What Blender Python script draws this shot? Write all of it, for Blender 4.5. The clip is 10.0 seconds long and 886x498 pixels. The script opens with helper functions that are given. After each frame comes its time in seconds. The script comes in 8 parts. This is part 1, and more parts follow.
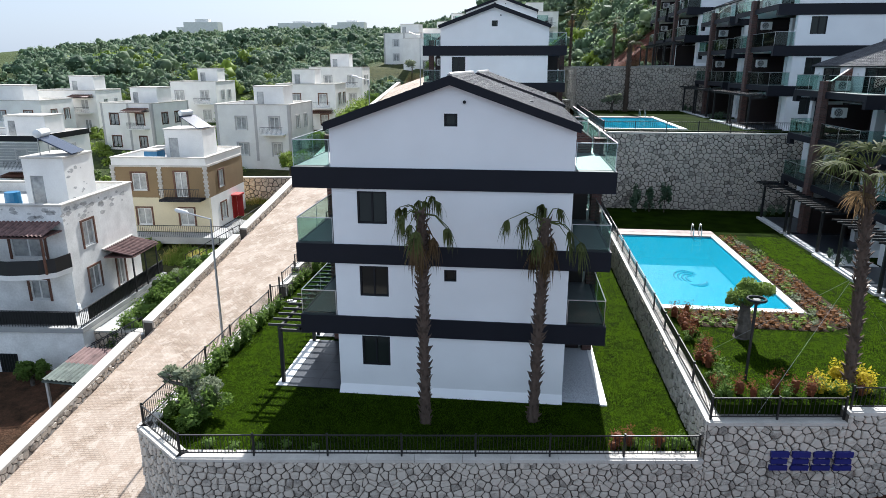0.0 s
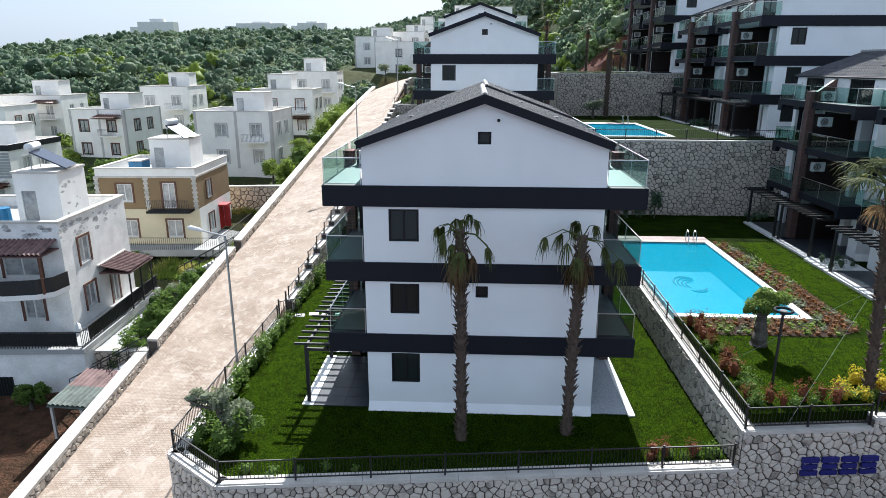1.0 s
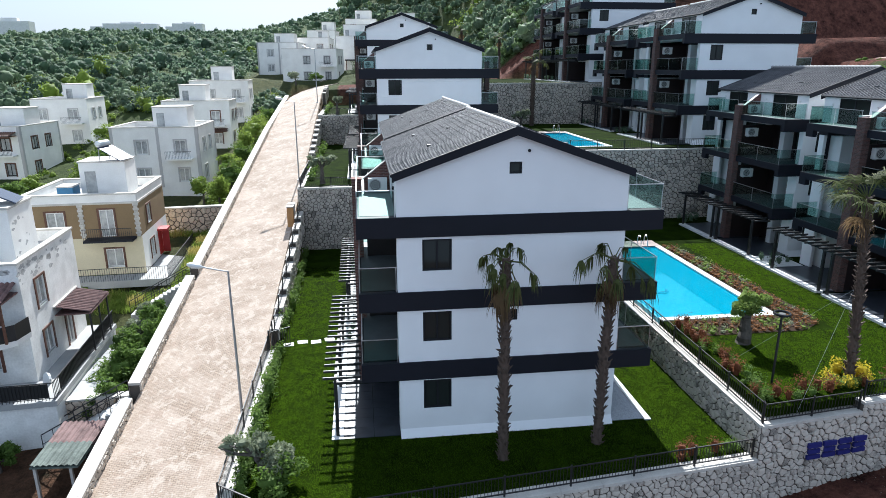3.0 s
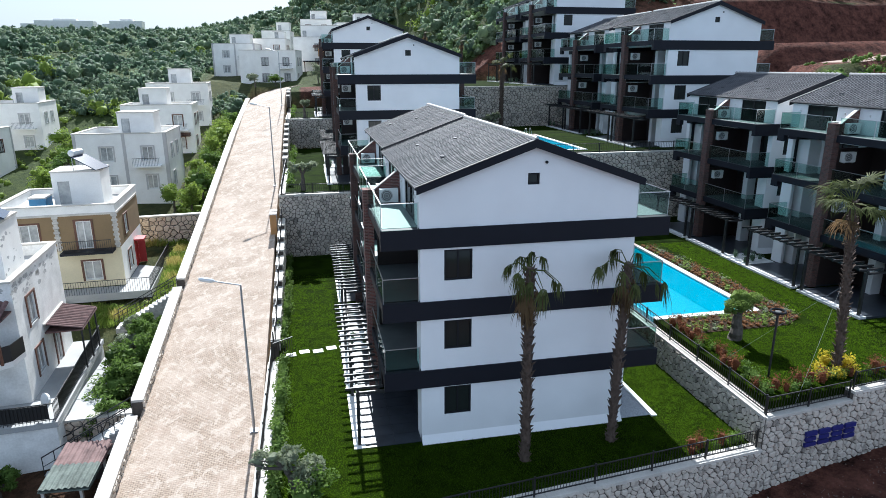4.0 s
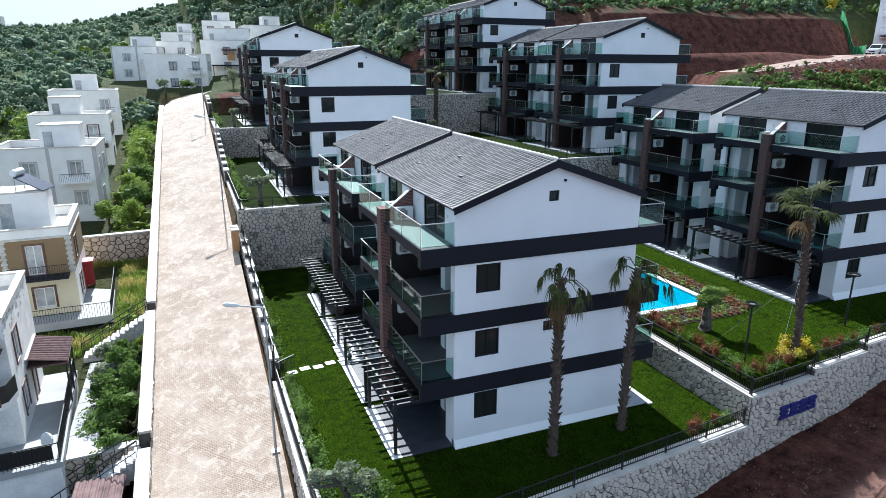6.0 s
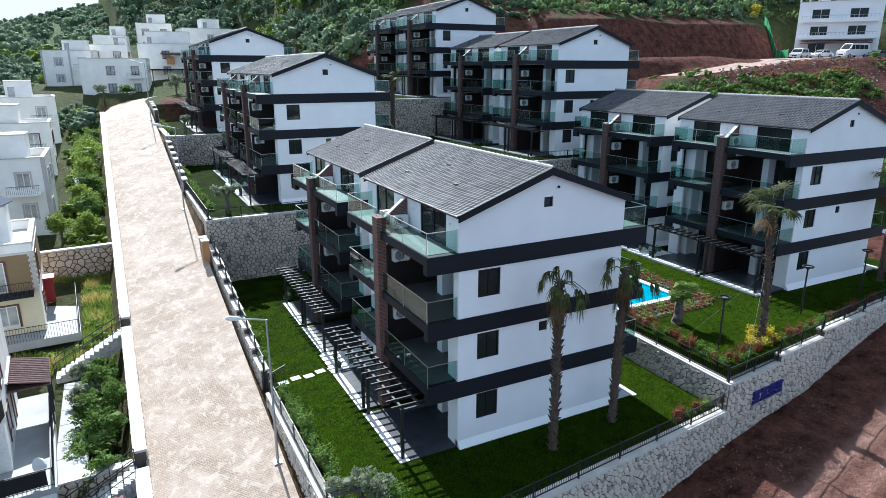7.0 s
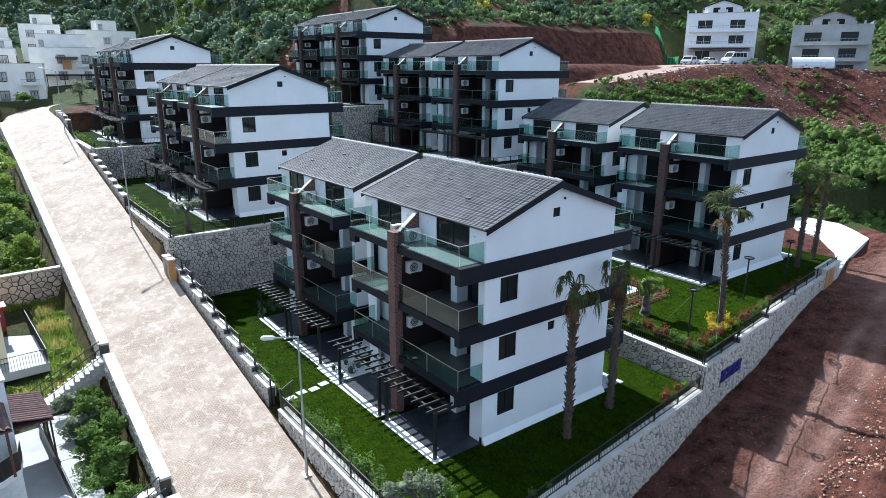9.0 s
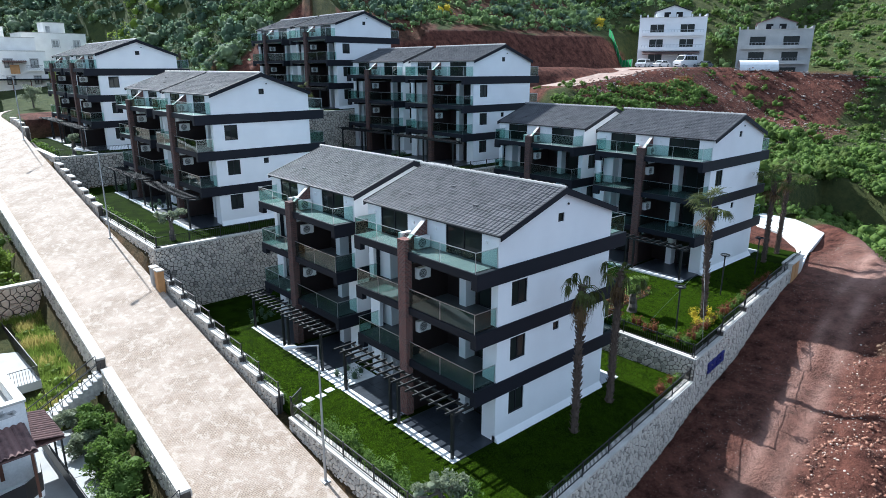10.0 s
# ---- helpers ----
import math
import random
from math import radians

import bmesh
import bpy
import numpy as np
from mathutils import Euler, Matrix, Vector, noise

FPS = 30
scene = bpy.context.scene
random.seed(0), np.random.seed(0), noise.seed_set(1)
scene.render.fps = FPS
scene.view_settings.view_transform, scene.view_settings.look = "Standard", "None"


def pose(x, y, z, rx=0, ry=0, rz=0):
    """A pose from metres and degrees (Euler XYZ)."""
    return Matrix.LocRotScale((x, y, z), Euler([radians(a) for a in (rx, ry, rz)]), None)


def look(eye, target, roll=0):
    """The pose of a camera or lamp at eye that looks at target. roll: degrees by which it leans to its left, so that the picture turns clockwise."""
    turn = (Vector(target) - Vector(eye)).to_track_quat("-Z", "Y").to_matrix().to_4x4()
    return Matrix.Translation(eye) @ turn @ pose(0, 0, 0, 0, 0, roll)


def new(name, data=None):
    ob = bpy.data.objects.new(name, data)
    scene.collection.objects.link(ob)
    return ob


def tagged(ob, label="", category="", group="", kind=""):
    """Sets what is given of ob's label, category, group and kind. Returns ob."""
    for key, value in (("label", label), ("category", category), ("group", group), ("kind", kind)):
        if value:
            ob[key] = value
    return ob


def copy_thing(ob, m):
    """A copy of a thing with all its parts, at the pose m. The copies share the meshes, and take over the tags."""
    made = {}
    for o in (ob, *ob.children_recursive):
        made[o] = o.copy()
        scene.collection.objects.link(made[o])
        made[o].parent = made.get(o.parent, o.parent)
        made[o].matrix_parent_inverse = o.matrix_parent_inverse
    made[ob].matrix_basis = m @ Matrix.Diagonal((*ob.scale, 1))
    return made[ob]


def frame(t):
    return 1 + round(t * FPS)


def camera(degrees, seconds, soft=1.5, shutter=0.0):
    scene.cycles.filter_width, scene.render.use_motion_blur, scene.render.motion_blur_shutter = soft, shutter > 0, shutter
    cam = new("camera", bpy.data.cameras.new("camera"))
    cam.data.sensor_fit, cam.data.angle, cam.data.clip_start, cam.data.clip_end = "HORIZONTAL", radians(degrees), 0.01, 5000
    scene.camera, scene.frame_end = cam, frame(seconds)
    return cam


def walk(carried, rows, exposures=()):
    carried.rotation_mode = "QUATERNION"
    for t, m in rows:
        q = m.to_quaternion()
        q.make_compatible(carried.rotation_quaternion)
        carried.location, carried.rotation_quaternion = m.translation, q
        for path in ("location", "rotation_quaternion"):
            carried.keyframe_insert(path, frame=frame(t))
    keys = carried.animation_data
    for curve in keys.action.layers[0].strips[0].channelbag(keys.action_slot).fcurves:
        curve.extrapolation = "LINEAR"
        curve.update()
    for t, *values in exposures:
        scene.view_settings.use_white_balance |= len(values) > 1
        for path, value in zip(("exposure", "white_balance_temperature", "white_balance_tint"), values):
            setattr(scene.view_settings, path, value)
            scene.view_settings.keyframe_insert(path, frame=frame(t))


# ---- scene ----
cam = camera(69.8, 10.0, 0.4)
PATH = [
    (0, (6.93, -23.253, 12.958), (6.712, -21.343, 12.407), -0.0),
    (0.5, (5.601, -23.34, 13.267), (5.434, -21.424, 12.716), 0.0),
    (1, (4.239, -23.363, 13.574), (4.141, -21.443, 13.025), 0.1),
    (1.5, (2.874, -23.362, 13.898), (2.848, -21.439, 13.348), 0.0),
    (2, (1.49, -23.35, 14.206), (1.546, -21.428, 13.656), -0.1),
    (2.5, (0.175, -23.385, 14.482), (0.323, -21.467, 13.932), -0.2),
    (2.7, (-0.366, -23.371, 14.551), (-0.18, -21.456, 14.005), -0.2),
    (3.8, (-3.431, -23.312, 15.253), (-3.06, -21.427, 14.697), 0.0),
    (4, (-4.001, -23.32, 15.322), (-3.604, -21.439, 14.77), -0.1),
    (4.5, (-5.415, -23.256, 15.621), (-4.94, -21.394, 15.067), -0.1),
    (5, (-6.778, -23.207, 15.877), (-6.23, -21.364, 15.324), -0.1),
    (5.5, (-8.25, -23.065, 16.12), (-7.624, -21.247, 15.569), 0.0),
    (6.8, (-11.828, -22.617, 16.789), (-10.978, -20.893, 16.236), 0.1),
    (7, (-12.402, -22.476, 16.864), (-11.517, -20.769, 16.314), -0.0),
    (7.5, (-13.822, -22.135, 17.108), (-12.862, -20.469, 16.557), 0.0),
    (8, (-15.29, -21.748, 17.347), (-14.258, -20.126, 16.797), 0.1),
    (8.5, (-16.692, -21.284, 17.582), (-15.597, -19.703, 17.033), 0.1),
    (9, (-18.127, -20.754, 17.878), (-16.966, -19.221, 17.328), 0.1),
    (9.5, (-19.57, -20.188, 18.177), (-18.347, -18.704, 17.627), 0.1),
    (10, (-20.921, -19.55, 18.43), (-19.643, -18.114, 17.881), 0.0),
]
EXPOSURE = [(0, 1.08, 5650, 8), (2.5, 1.1, 5500, 7), (5, 1.12, 5350, 6), (10, 1.12, 5200, 5)]
walk(cam, [(t, look(eye, target, roll)) for t, eye, target, roll in PATH], EXPOSURE)

# ---- world, sun ----
SUN_EL, SUN_AZ = 40.0, 2.0            # elevation; degrees from +y towards +x
world = bpy.data.worlds.new("sky")
scene.world = world
world.use_nodes = True
wn = world.node_tree.nodes
sky = wn.new("ShaderNodeTexSky")
sky.sky_type = "NISHITA"
sky.sun_disc = False
sky.sun_elevation = radians(SUN_EL)
sky.sun_rotation = radians(SUN_AZ)
sky.air_density, sky.dust_density, sky.ozone_density = 1.0, 3.0, 1.5
wn["Background"].inputs["Strength"].default_value = 0.044
haze = wn.new("ShaderNodeMix")           # thin bright haze over the whole sky
haze.data_type = "RGBA"
haze.inputs["Factor"].default_value = 0.58
haze.inputs["B"].default_value = (9.9, 10.9, 12.2, 1)
world.node_tree.links.new(sky.outputs[0], haze.inputs["A"])
world.node_tree.links.new(haze.outputs["Result"], wn["Background"].inputs["Color"])
sun = new("sun", bpy.data.lights.new("sun", "SUN"))
sun.data.energy, sun.data.angle, sun.data.color = 5.0, radians(0.6), (1.0, 0.905, 0.79)
sun.matrix_world = look((300 * math.sin(radians(SUN_AZ)), 300 * math.cos(radians(SUN_AZ)), 300 * math.tan(radians(SUN_EL))), (0, 0, 0))


# ---- materials ----
def material(name, base, rough=0.7, var=0.25, scale=3.0, fine=40.0, bump=0.2, metal=0.0, tint=None, spec=0.5, island=0.0, objvar=0.0):
    """A surface with two scales of variation, fine relief and, where asked, a shade of its own for each piece."""
    m = bpy.data.materials.new(name)
    m.use_nodes = True
    nt = m.node_tree
    n, l = nt.nodes, nt.links
    b = n["Principled BSDF"]
    b.inputs["Roughness"].default_value = rough
    b.inputs["Metallic"].default_value = metal
    b.inputs["Specular IOR Level"].default_value = spec
    geo = n.new("ShaderNodeNewGeometry")
    big = n.new("ShaderNodeTexNoise")
    big.inputs["Scale"].default_value = scale
    big.inputs["Detail"].default_value = 5.0
    small = n.new("ShaderNodeTexNoise")
    small.inputs["Scale"].default_value = fine
    small.inputs["Detail"].default_value = 3.0
    for t in (big, small):
        l.new(geo.outputs["Position"], t.inputs["Vector"])
    add = n.new("ShaderNodeMath")
    add.operation = "MULTIPLY_ADD"
    l.new(small.outputs["Fac"], add.inputs[0])
    add.inputs[1].default_value = 0.45
    l.new(big.outputs["Fac"], add.inputs[2])
    top = add.outputs[0]
    if island or objvar:
        if island:
            src = geo.outputs["Random Per Island"]
        else:
            src = n.new("ShaderNodeObjectInfo").outputs["Random"]
        mul = n.new("ShaderNodeMath")
        mul.operation = "MULTIPLY_ADD"
        l.new(src, mul.inputs[0])
        mul.inputs[1].default_value = island or objvar
        l.new(top, mul.inputs[2])
        top = mul.outputs[0]
    ramp = n.new("ShaderNodeValToRGB")
    e = ramp.color_ramp.elements
    lo = tuple(c * (1 - var) for c in base)
    hi = tuple(min(0.95, c * (1 + var)) for c in (tint or base))
    e[0].position, e[0].color = 0.45, (*lo, 1)
    e[1].position, e[1].color = 1.0 + 0.8 * (island or objvar), (*hi, 1)
    l.new(top, ramp.inputs["Fac"])
    l.new(ramp.outputs["Color"], b.inputs["Base Color"])
    if bump:
        bp = n.new("ShaderNodeBump")
        bp.inputs["Strength"].default_value = bump
        bp.inputs["Distance"].default_value = 0.02
        l.new(add.outputs[0], bp.inputs["Height"])
        l.new(bp.outputs["Normal"], b.inputs["Normal"])
    return m


def glass(name, tint, rough=0.02):
    """Thin tinted glass: clear, with the gloss of its angle."""
    m = bpy.data.materials.new(name)
    m.use_nodes = True
    n, l = m.node_tree.nodes, m.node_tree.links
    n.remove(n["Principled BSDF"])
    clear, shine, face, mix = n.new("ShaderNodeBsdfTransparent"), n.new("ShaderNodeBsdfGlossy"), n.new("ShaderNodeLayerWeight"), n.new("ShaderNodeMixShader")
    clear.inputs["Color"].default_value = (*tint, 1)
    shine.inputs["Roughness"].default_value = rough
    cube, fac = n.new("ShaderNodeMath"), n.new("ShaderNodeMath")
    cube.operation, fac.operation = "POWER", "MULTIPLY_ADD"
    cube.inputs[1].default_value = 3.5
    l.new(face.outputs["Facing"], cube.inputs[0])
    l.new(cube.outputs[0], fac.inputs[0])
    fac.inputs[1].default_value, fac.inputs[2].default_value = 0.3, 0.03
    l.new(fac.outputs[0], mix.inputs[0])
    l.new(clear.outputs[0], mix.inputs[1])
    l.new(shine.outputs[0], mix.inputs[2])
    l.new(mix.outputs[0], n["Material Output"].inputs["Surface"])
    return m


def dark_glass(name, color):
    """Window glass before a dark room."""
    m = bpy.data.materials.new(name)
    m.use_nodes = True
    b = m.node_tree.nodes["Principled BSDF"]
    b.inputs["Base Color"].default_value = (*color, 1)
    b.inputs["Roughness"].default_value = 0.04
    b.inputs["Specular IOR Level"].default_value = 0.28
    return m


M_WHITE = material("white_render", (0.84, 0.84, 0.84), 0.75, 0.05, 0.5, 30, 0.12)
M_CHAR = material("charcoal_paint", (0.009, 0.010, 0.016), 0.6, 0.12, 0.8, 30, 0.08, spec=0.25)
M_ROOF = material("roof_tile", (0.038, 0.038, 0.043), 0.62, 0.25, 1.2, 20, 0.15, tint=(0.070, 0.069, 0.075), spec=0.3, island=0.2)
M_ROOFP = material("roof_tile_piece", (0.038, 0.038, 0.043), 0.62, 0.25, 1.2, 20, 0.15, tint=(0.070, 0.069, 0.075), spec=0.3, objvar=0.2)
M_RIDGE = material("ridge_tile", (0.30, 0.29, 0.28), 0.7, 0.2, 3, 30, 0.1)
M_FRAME = material("dark_frame", (0.014, 0.015, 0.018), 0.45, 0.1, 2, 30, 0.02, spec=0.2)
M_METAL = material("rail_metal", (0.55, 0.56, 0.57), 0.3, 0.05, 2, 30, 0.02, metal=0.9)
M_IRON = material("black_iron", (0.015, 0.015, 0.016), 0.5, 0.1, 2, 30, 0.05)
M_BROWN = material("dark_brown_cladding", (0.019, 0.010, 0.009), 0.6, 0.25, 1.5, 25, 0.1)
M_TERRACE = material("grey_terrace_tile", (0.032, 0.037, 0.046), 0.35, 0.35, 1.6, 30, 0.05, spec=0.3)
M_PALEFLOOR = material("pale_grey_tile", (0.20, 0.205, 0.205), 0.5, 0.15, 1.6, 30, 0.05)
M_MARBLE = material("white_marble", (0.68, 0.68, 0.66), 0.4, 0.15, 2.5, 30, 0.03)
M_GRAVEL = material("blue_grey_gravel", (0.36, 0.38, 0.41), 0.9, 0.5, 22, 60, 0.8)
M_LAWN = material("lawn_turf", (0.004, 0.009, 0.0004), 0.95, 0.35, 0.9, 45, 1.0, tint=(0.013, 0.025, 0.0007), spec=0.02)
M_COPING = material("coping_stone", (0.54, 0.505, 0.455), 0.75, 0.2, 1.4, 18, 0.3)
M_MORTAR = material("wall_mortar", (0.095, 0.080, 0.067), 0.95, 0.4, 2.5, 22, 0.8)
M_STONE = material("rubble_stone", (0.135, 0.118, 0.10), 0.85, 0.5, 3, 22, 1.0, tint=(0.39, 0.35, 0.30), island=0.7)
M_STONEP = material("rubble_stone_piece", (0.135, 0.118, 0.10), 0.85, 0.5, 3, 22, 1.0, tint=(0.39, 0.35, 0.30), objvar=0.7)
M_STONEW = material("warm_rubble_stone", (0.34, 0.27, 0.20), 0.85, 0.35, 5, 30, 0.5, tint=(0.46, 0.38, 0.30), island=0.5)
M_WHITEOLD = material("weathered_white_wall", (0.82, 0.79, 0.745), 0.8, 0.05, 0.8, 14, 0.12, tint=(0.88, 0.86, 0.815))
M_AGED = material("aged_grey_white_wall", (0.70, 0.68, 0.64), 0.85, 0.10, 0.9, 10, 0.2, tint=(0.85, 0.835, 0.80))
M_CREAM = material("cream_wall", (0.66, 0.58, 0.40), 0.8, 0.1, 0.7, 12, 0.15)
M_OCHRE = material("brown_wall_paint", (0.25, 0.17, 0.085), 0.8, 0.12, 0.7, 12, 0.15)
M_WOODB = material("brown_wood", (0.12, 0.05, 0.028), 0.6, 0.25, 3, 30, 0.1)
M_TILERED = material("red_roof_tile", (0.080, 0.042, 0.040), 0.8, 0.35, 4, 30, 0.2, tint=(0.15, 0.085, 0.075), island=0.3)
M_FADED = material("faded_red_sheet", (0.10, 0.05, 0.047), 0.8, 0.35, 2.5, 20, 0.2, tint=(0.17, 0.105, 0.095), island=0.3)
M_FADEDG = material("faded_green_sheet", (0.055, 0.07, 0.058), 0.8, 0.35, 2.5, 20, 0.2, tint=(0.115, 0.135, 0.115), island=0.3)
M_PEEL = material("bare_grey_plaster", (0.47, 0.46, 0.44), 0.9, 0.3, 6, 40, 0.3)
M_TRACK = material("trodden_pale_earth", (0.25, 0.16, 0.125), 0.95, 0.3, 0.9, 8, 0.6, tint=(0.34, 0.245, 0.195))
M_CARG = material("car_grey", (0.13, 0.14, 0.15), 0.3, 0.05, 2, 30, 0.0)
M_LAMPGL = material("headlight_glass", (0.55, 0.56, 0.58), 0.1, 0.05, 2, 30, 0.0)
M_FILM = material("white_tunnel_film", (0.72, 0.73, 0.74), 0.5, 0.1, 1.5, 20, 0.1)
M_SOLAR = material("solar_panel_face", (0.02, 0.03, 0.06), 0.15, 0.2, 6, 30, 0.0)
M_ROCK = material("brown_field_stone", (0.060, 0.033, 0.025), 0.95, 0.3, 3, 30, 0.4, tint=(0.17, 0.105, 0.08), island=1.0)
M_PEBBLE = material("pale_limestone_pebble", (0.17, 0.105, 0.08), 0.95, 0.3, 3, 30, 0.4, tint=(0.46, 0.37, 0.31), island=1.0)
M_CLOD = material("red_earth_clod", (0.055, 0.026, 0.018), 0.97, 0.35, 6, 40, 0.8, tint=(0.23, 0.115, 0.075), island=1.0)
M_RUBBLE = material("grey_brown_rubble", (0.11, 0.085, 0.07), 0.95, 0.4, 3, 30, 0.4, tint=(0.30, 0.26, 0.23), island=0.9)
L_GRASS_LO, L_GRASS_HI = (0.027, 0.054, 0.002), (0.054, 0.098, 0.004)
M_RED = material("red_door_paint", (0.36, 0.02, 0.02), 0.5, 0.1, 2, 30, 0.03)
M_BLUE = material("blue_sign_paint", (0.016, 0.020, 0.16), 0.5, 0.1, 2, 30, 0.03)
M_TRUNK = material("palm_bark", (0.040, 0.027, 0.020), 0.9, 0.4, 6, 40, 0.8, tint=(0.075, 0.053, 0.040), island=0.6)
M_BARK = material("olive_bark", (0.10, 0.085, 0.07), 0.9, 0.4, 6, 40, 0.8)
M_WHITEPL = material("white_enamel", (0.75, 0.75, 0.73), 0.4, 0.05, 2, 30, 0.02)
M_GREYM = material("galvanised_steel", (0.42, 0.43, 0.44), 0.45, 0.1, 2, 30, 0.03, metal=0.6)
M_TERRAC = material("orange_door_paint", (0.45, 0.24, 0.09), 0.6, 0.15, 2, 30, 0.05)
M_CONC = material("grey_concrete", (0.36, 0.36, 0.35), 0.85, 0.15, 0.8, 15, 0.2)
M_BEDSOIL = material("dark_bed_soil", (0.014, 0.009, 0.006), 0.97, 0.35, 3, 30, 0.8, tint=(0.042, 0.027, 0.018), spec=0.1)
M_DRIVE = material("pale_concrete", (0.62, 0.615, 0.60), 0.85, 0.1, 0.8, 15, 0.2)
M_TRIM = material("pale_grey_trim", (0.50, 0.475, 0.46), 0.85, 0.1, 0.8, 15, 0.1)
M_BALFLOOR = material("grey_balcony_tile", (0.085, 0.09, 0.095), 0.5, 0.2, 1.6, 30, 0.05)
M_BARE = material("bare_concrete_wall", (0.46, 0.455, 0.44), 0.9, 0.14, 0.6, 9, 0.2)
M_ACGRILLE = material("fan_grille", (0.10, 0.10, 0.10), 0.5, 0.1, 5, 30, 0.02)
M_CAR = material("car_white", (0.72, 0.72, 0.72), 0.25, 0.03, 2, 30, 0.0)
M_TYRE = material("tyre_rubber", (0.02, 0.02, 0.02), 0.85, 0.1, 5, 30, 0.1)
M_NET = material("green_netting", (0.03, 0.30, 0.08), 0.8, 0.25, 3, 30, 0.3)
M_BLUEPL = material("blue_plastic", (0.02, 0.16, 0.32), 0.4, 0.15, 3, 30, 0.03)
M_CURT = material("curtain_behind_glass", (0.20, 0.21, 0.215), 0.25, 0.3, 0.7, 4, 0.0, tint=(0.46, 0.46, 0.44))
G_RAIL = glass("green_glass", (0.70, 0.82, 0.79))
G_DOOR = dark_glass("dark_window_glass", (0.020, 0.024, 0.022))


def leaf_material(name, lo, hi):
    m = material(name, lo, 0.65, 0.3, 1.6, 9, 0.0, tint=hi, island=0.5)
    b = m.node_tree.nodes["Principled BSDF"]
    b.inputs["Specular IOR Level"].default_value = 0.15
    n, l = m.node_tree.nodes, m.node_tree.links
    tr = n.new("ShaderNodeBsdfTranslucent")
    col = b.inputs["Base Color"].links[0].from_socket
    l.new(col, tr.inputs["Color"])
    mix = n.new("ShaderNodeMixShader")
    mix.inputs["Fac"].default_value = 0.45
    l.new(b.outputs[0], mix.inputs[1])
    l.new(tr.outputs[0], mix.inputs[2])
    l.new(mix.outputs[0], n["Material Output"].inputs["Surface"])
    return m


L_OLIVE = leaf_material("olive_leaf", (0.085, 0.105, 0.06), (0.20, 0.225, 0.145))
L_GREEN = leaf_material("green_leaf", (0.045, 0.085, 0.018), (0.11, 0.17, 0.036))
L_GRASS = leaf_material("lawn_blade", L_GRASS_LO, L_GRASS_HI)
L_GRASS.node_tree.nodes["Mix Shader"].inputs["Fac"].default_value = 0.75
L_HEDGE = leaf_material("hedge_leaf", (0.060, 0.10, 0.022), (0.16, 0.22, 0.05))
L_FRESH = leaf_material("fresh_green_leaf", (0.070, 0.115, 0.018), (0.18, 0.24, 0.042))
L_PALM = leaf_material("palm_leaf", (0.026, 0.036, 0.012), (0.085, 0.098, 0.030))
L_DRY = leaf_material("dry_palm_leaf", (0.055, 0.035, 0.019), (0.135, 0.09, 0.046))
L_RED = leaf_material("red_shrub_leaf", (0.045, 0.024, 0.011), (0.155, 0.062, 0.030))
L_YELLOW = leaf_material("yellow_shrub_leaf", (0.16, 0.15, 0.015), (0.46, 0.37, 0.03))
L_STRAW = leaf_material("yellowing_grass_blade", (0.16, 0.15, 0.03), (0.36, 0.31, 0.10))
L_RUSSET = leaf_material("russet_ground_cover", (0.050, 0.028, 0.013), (0.19, 0.095, 0.042))


def hill_material(name, lo, hi):
    """Leaves of a whole bush or tree seen from afar: leaf colour with the relief of its twigs."""
    m = leaf_material(name, lo, hi)
    n, l = m.node_tree.nodes, m.node_tree.links
    geo, no, bp = n.new("ShaderNodeNewGeometry"), n.new("ShaderNodeTexNoise"), n.new("ShaderNodeBump")
    no.inputs["Scale"].default_value, no.inputs["Detail"].default_value, no.inputs["Roughness"].default_value = 2.6, 6.0, 0.7
    bp.inputs["Strength"].default_value, bp.inputs["Distance"].default_value = 1.0, 0.2
    l.new(geo.outputs["Position"], no.inputs["Vector"])
    l.new(no.outputs["Fac"], bp.inputs["Height"])
    l.new(bp.outputs["Normal"], n["Principled BSDF"].inputs["Normal"])
    n["Mix Shader"].inputs["Fac"].default_value = 0.55
    return m


L_HILL = hill_material("hill_scrub_leaf", (0.052, 0.098, 0.036), (0.195, 0.27, 0.11))
L_SLOPE = hill_material("slope_bush_leaf", (0.034, 0.070, 0.018), (0.125, 0.175, 0.042))
# Far haze is put into the next two leaf colours as blue-grey.
L_HILLB = hill_material("hazy_scrub_leaf", (0.062, 0.100, 0.060), (0.185, 0.24, 0.145))
L_HILLD = hill_material("dark_scrub_leaf", (0.042, 0.078, 0.052), (0.125, 0.18, 0.115))


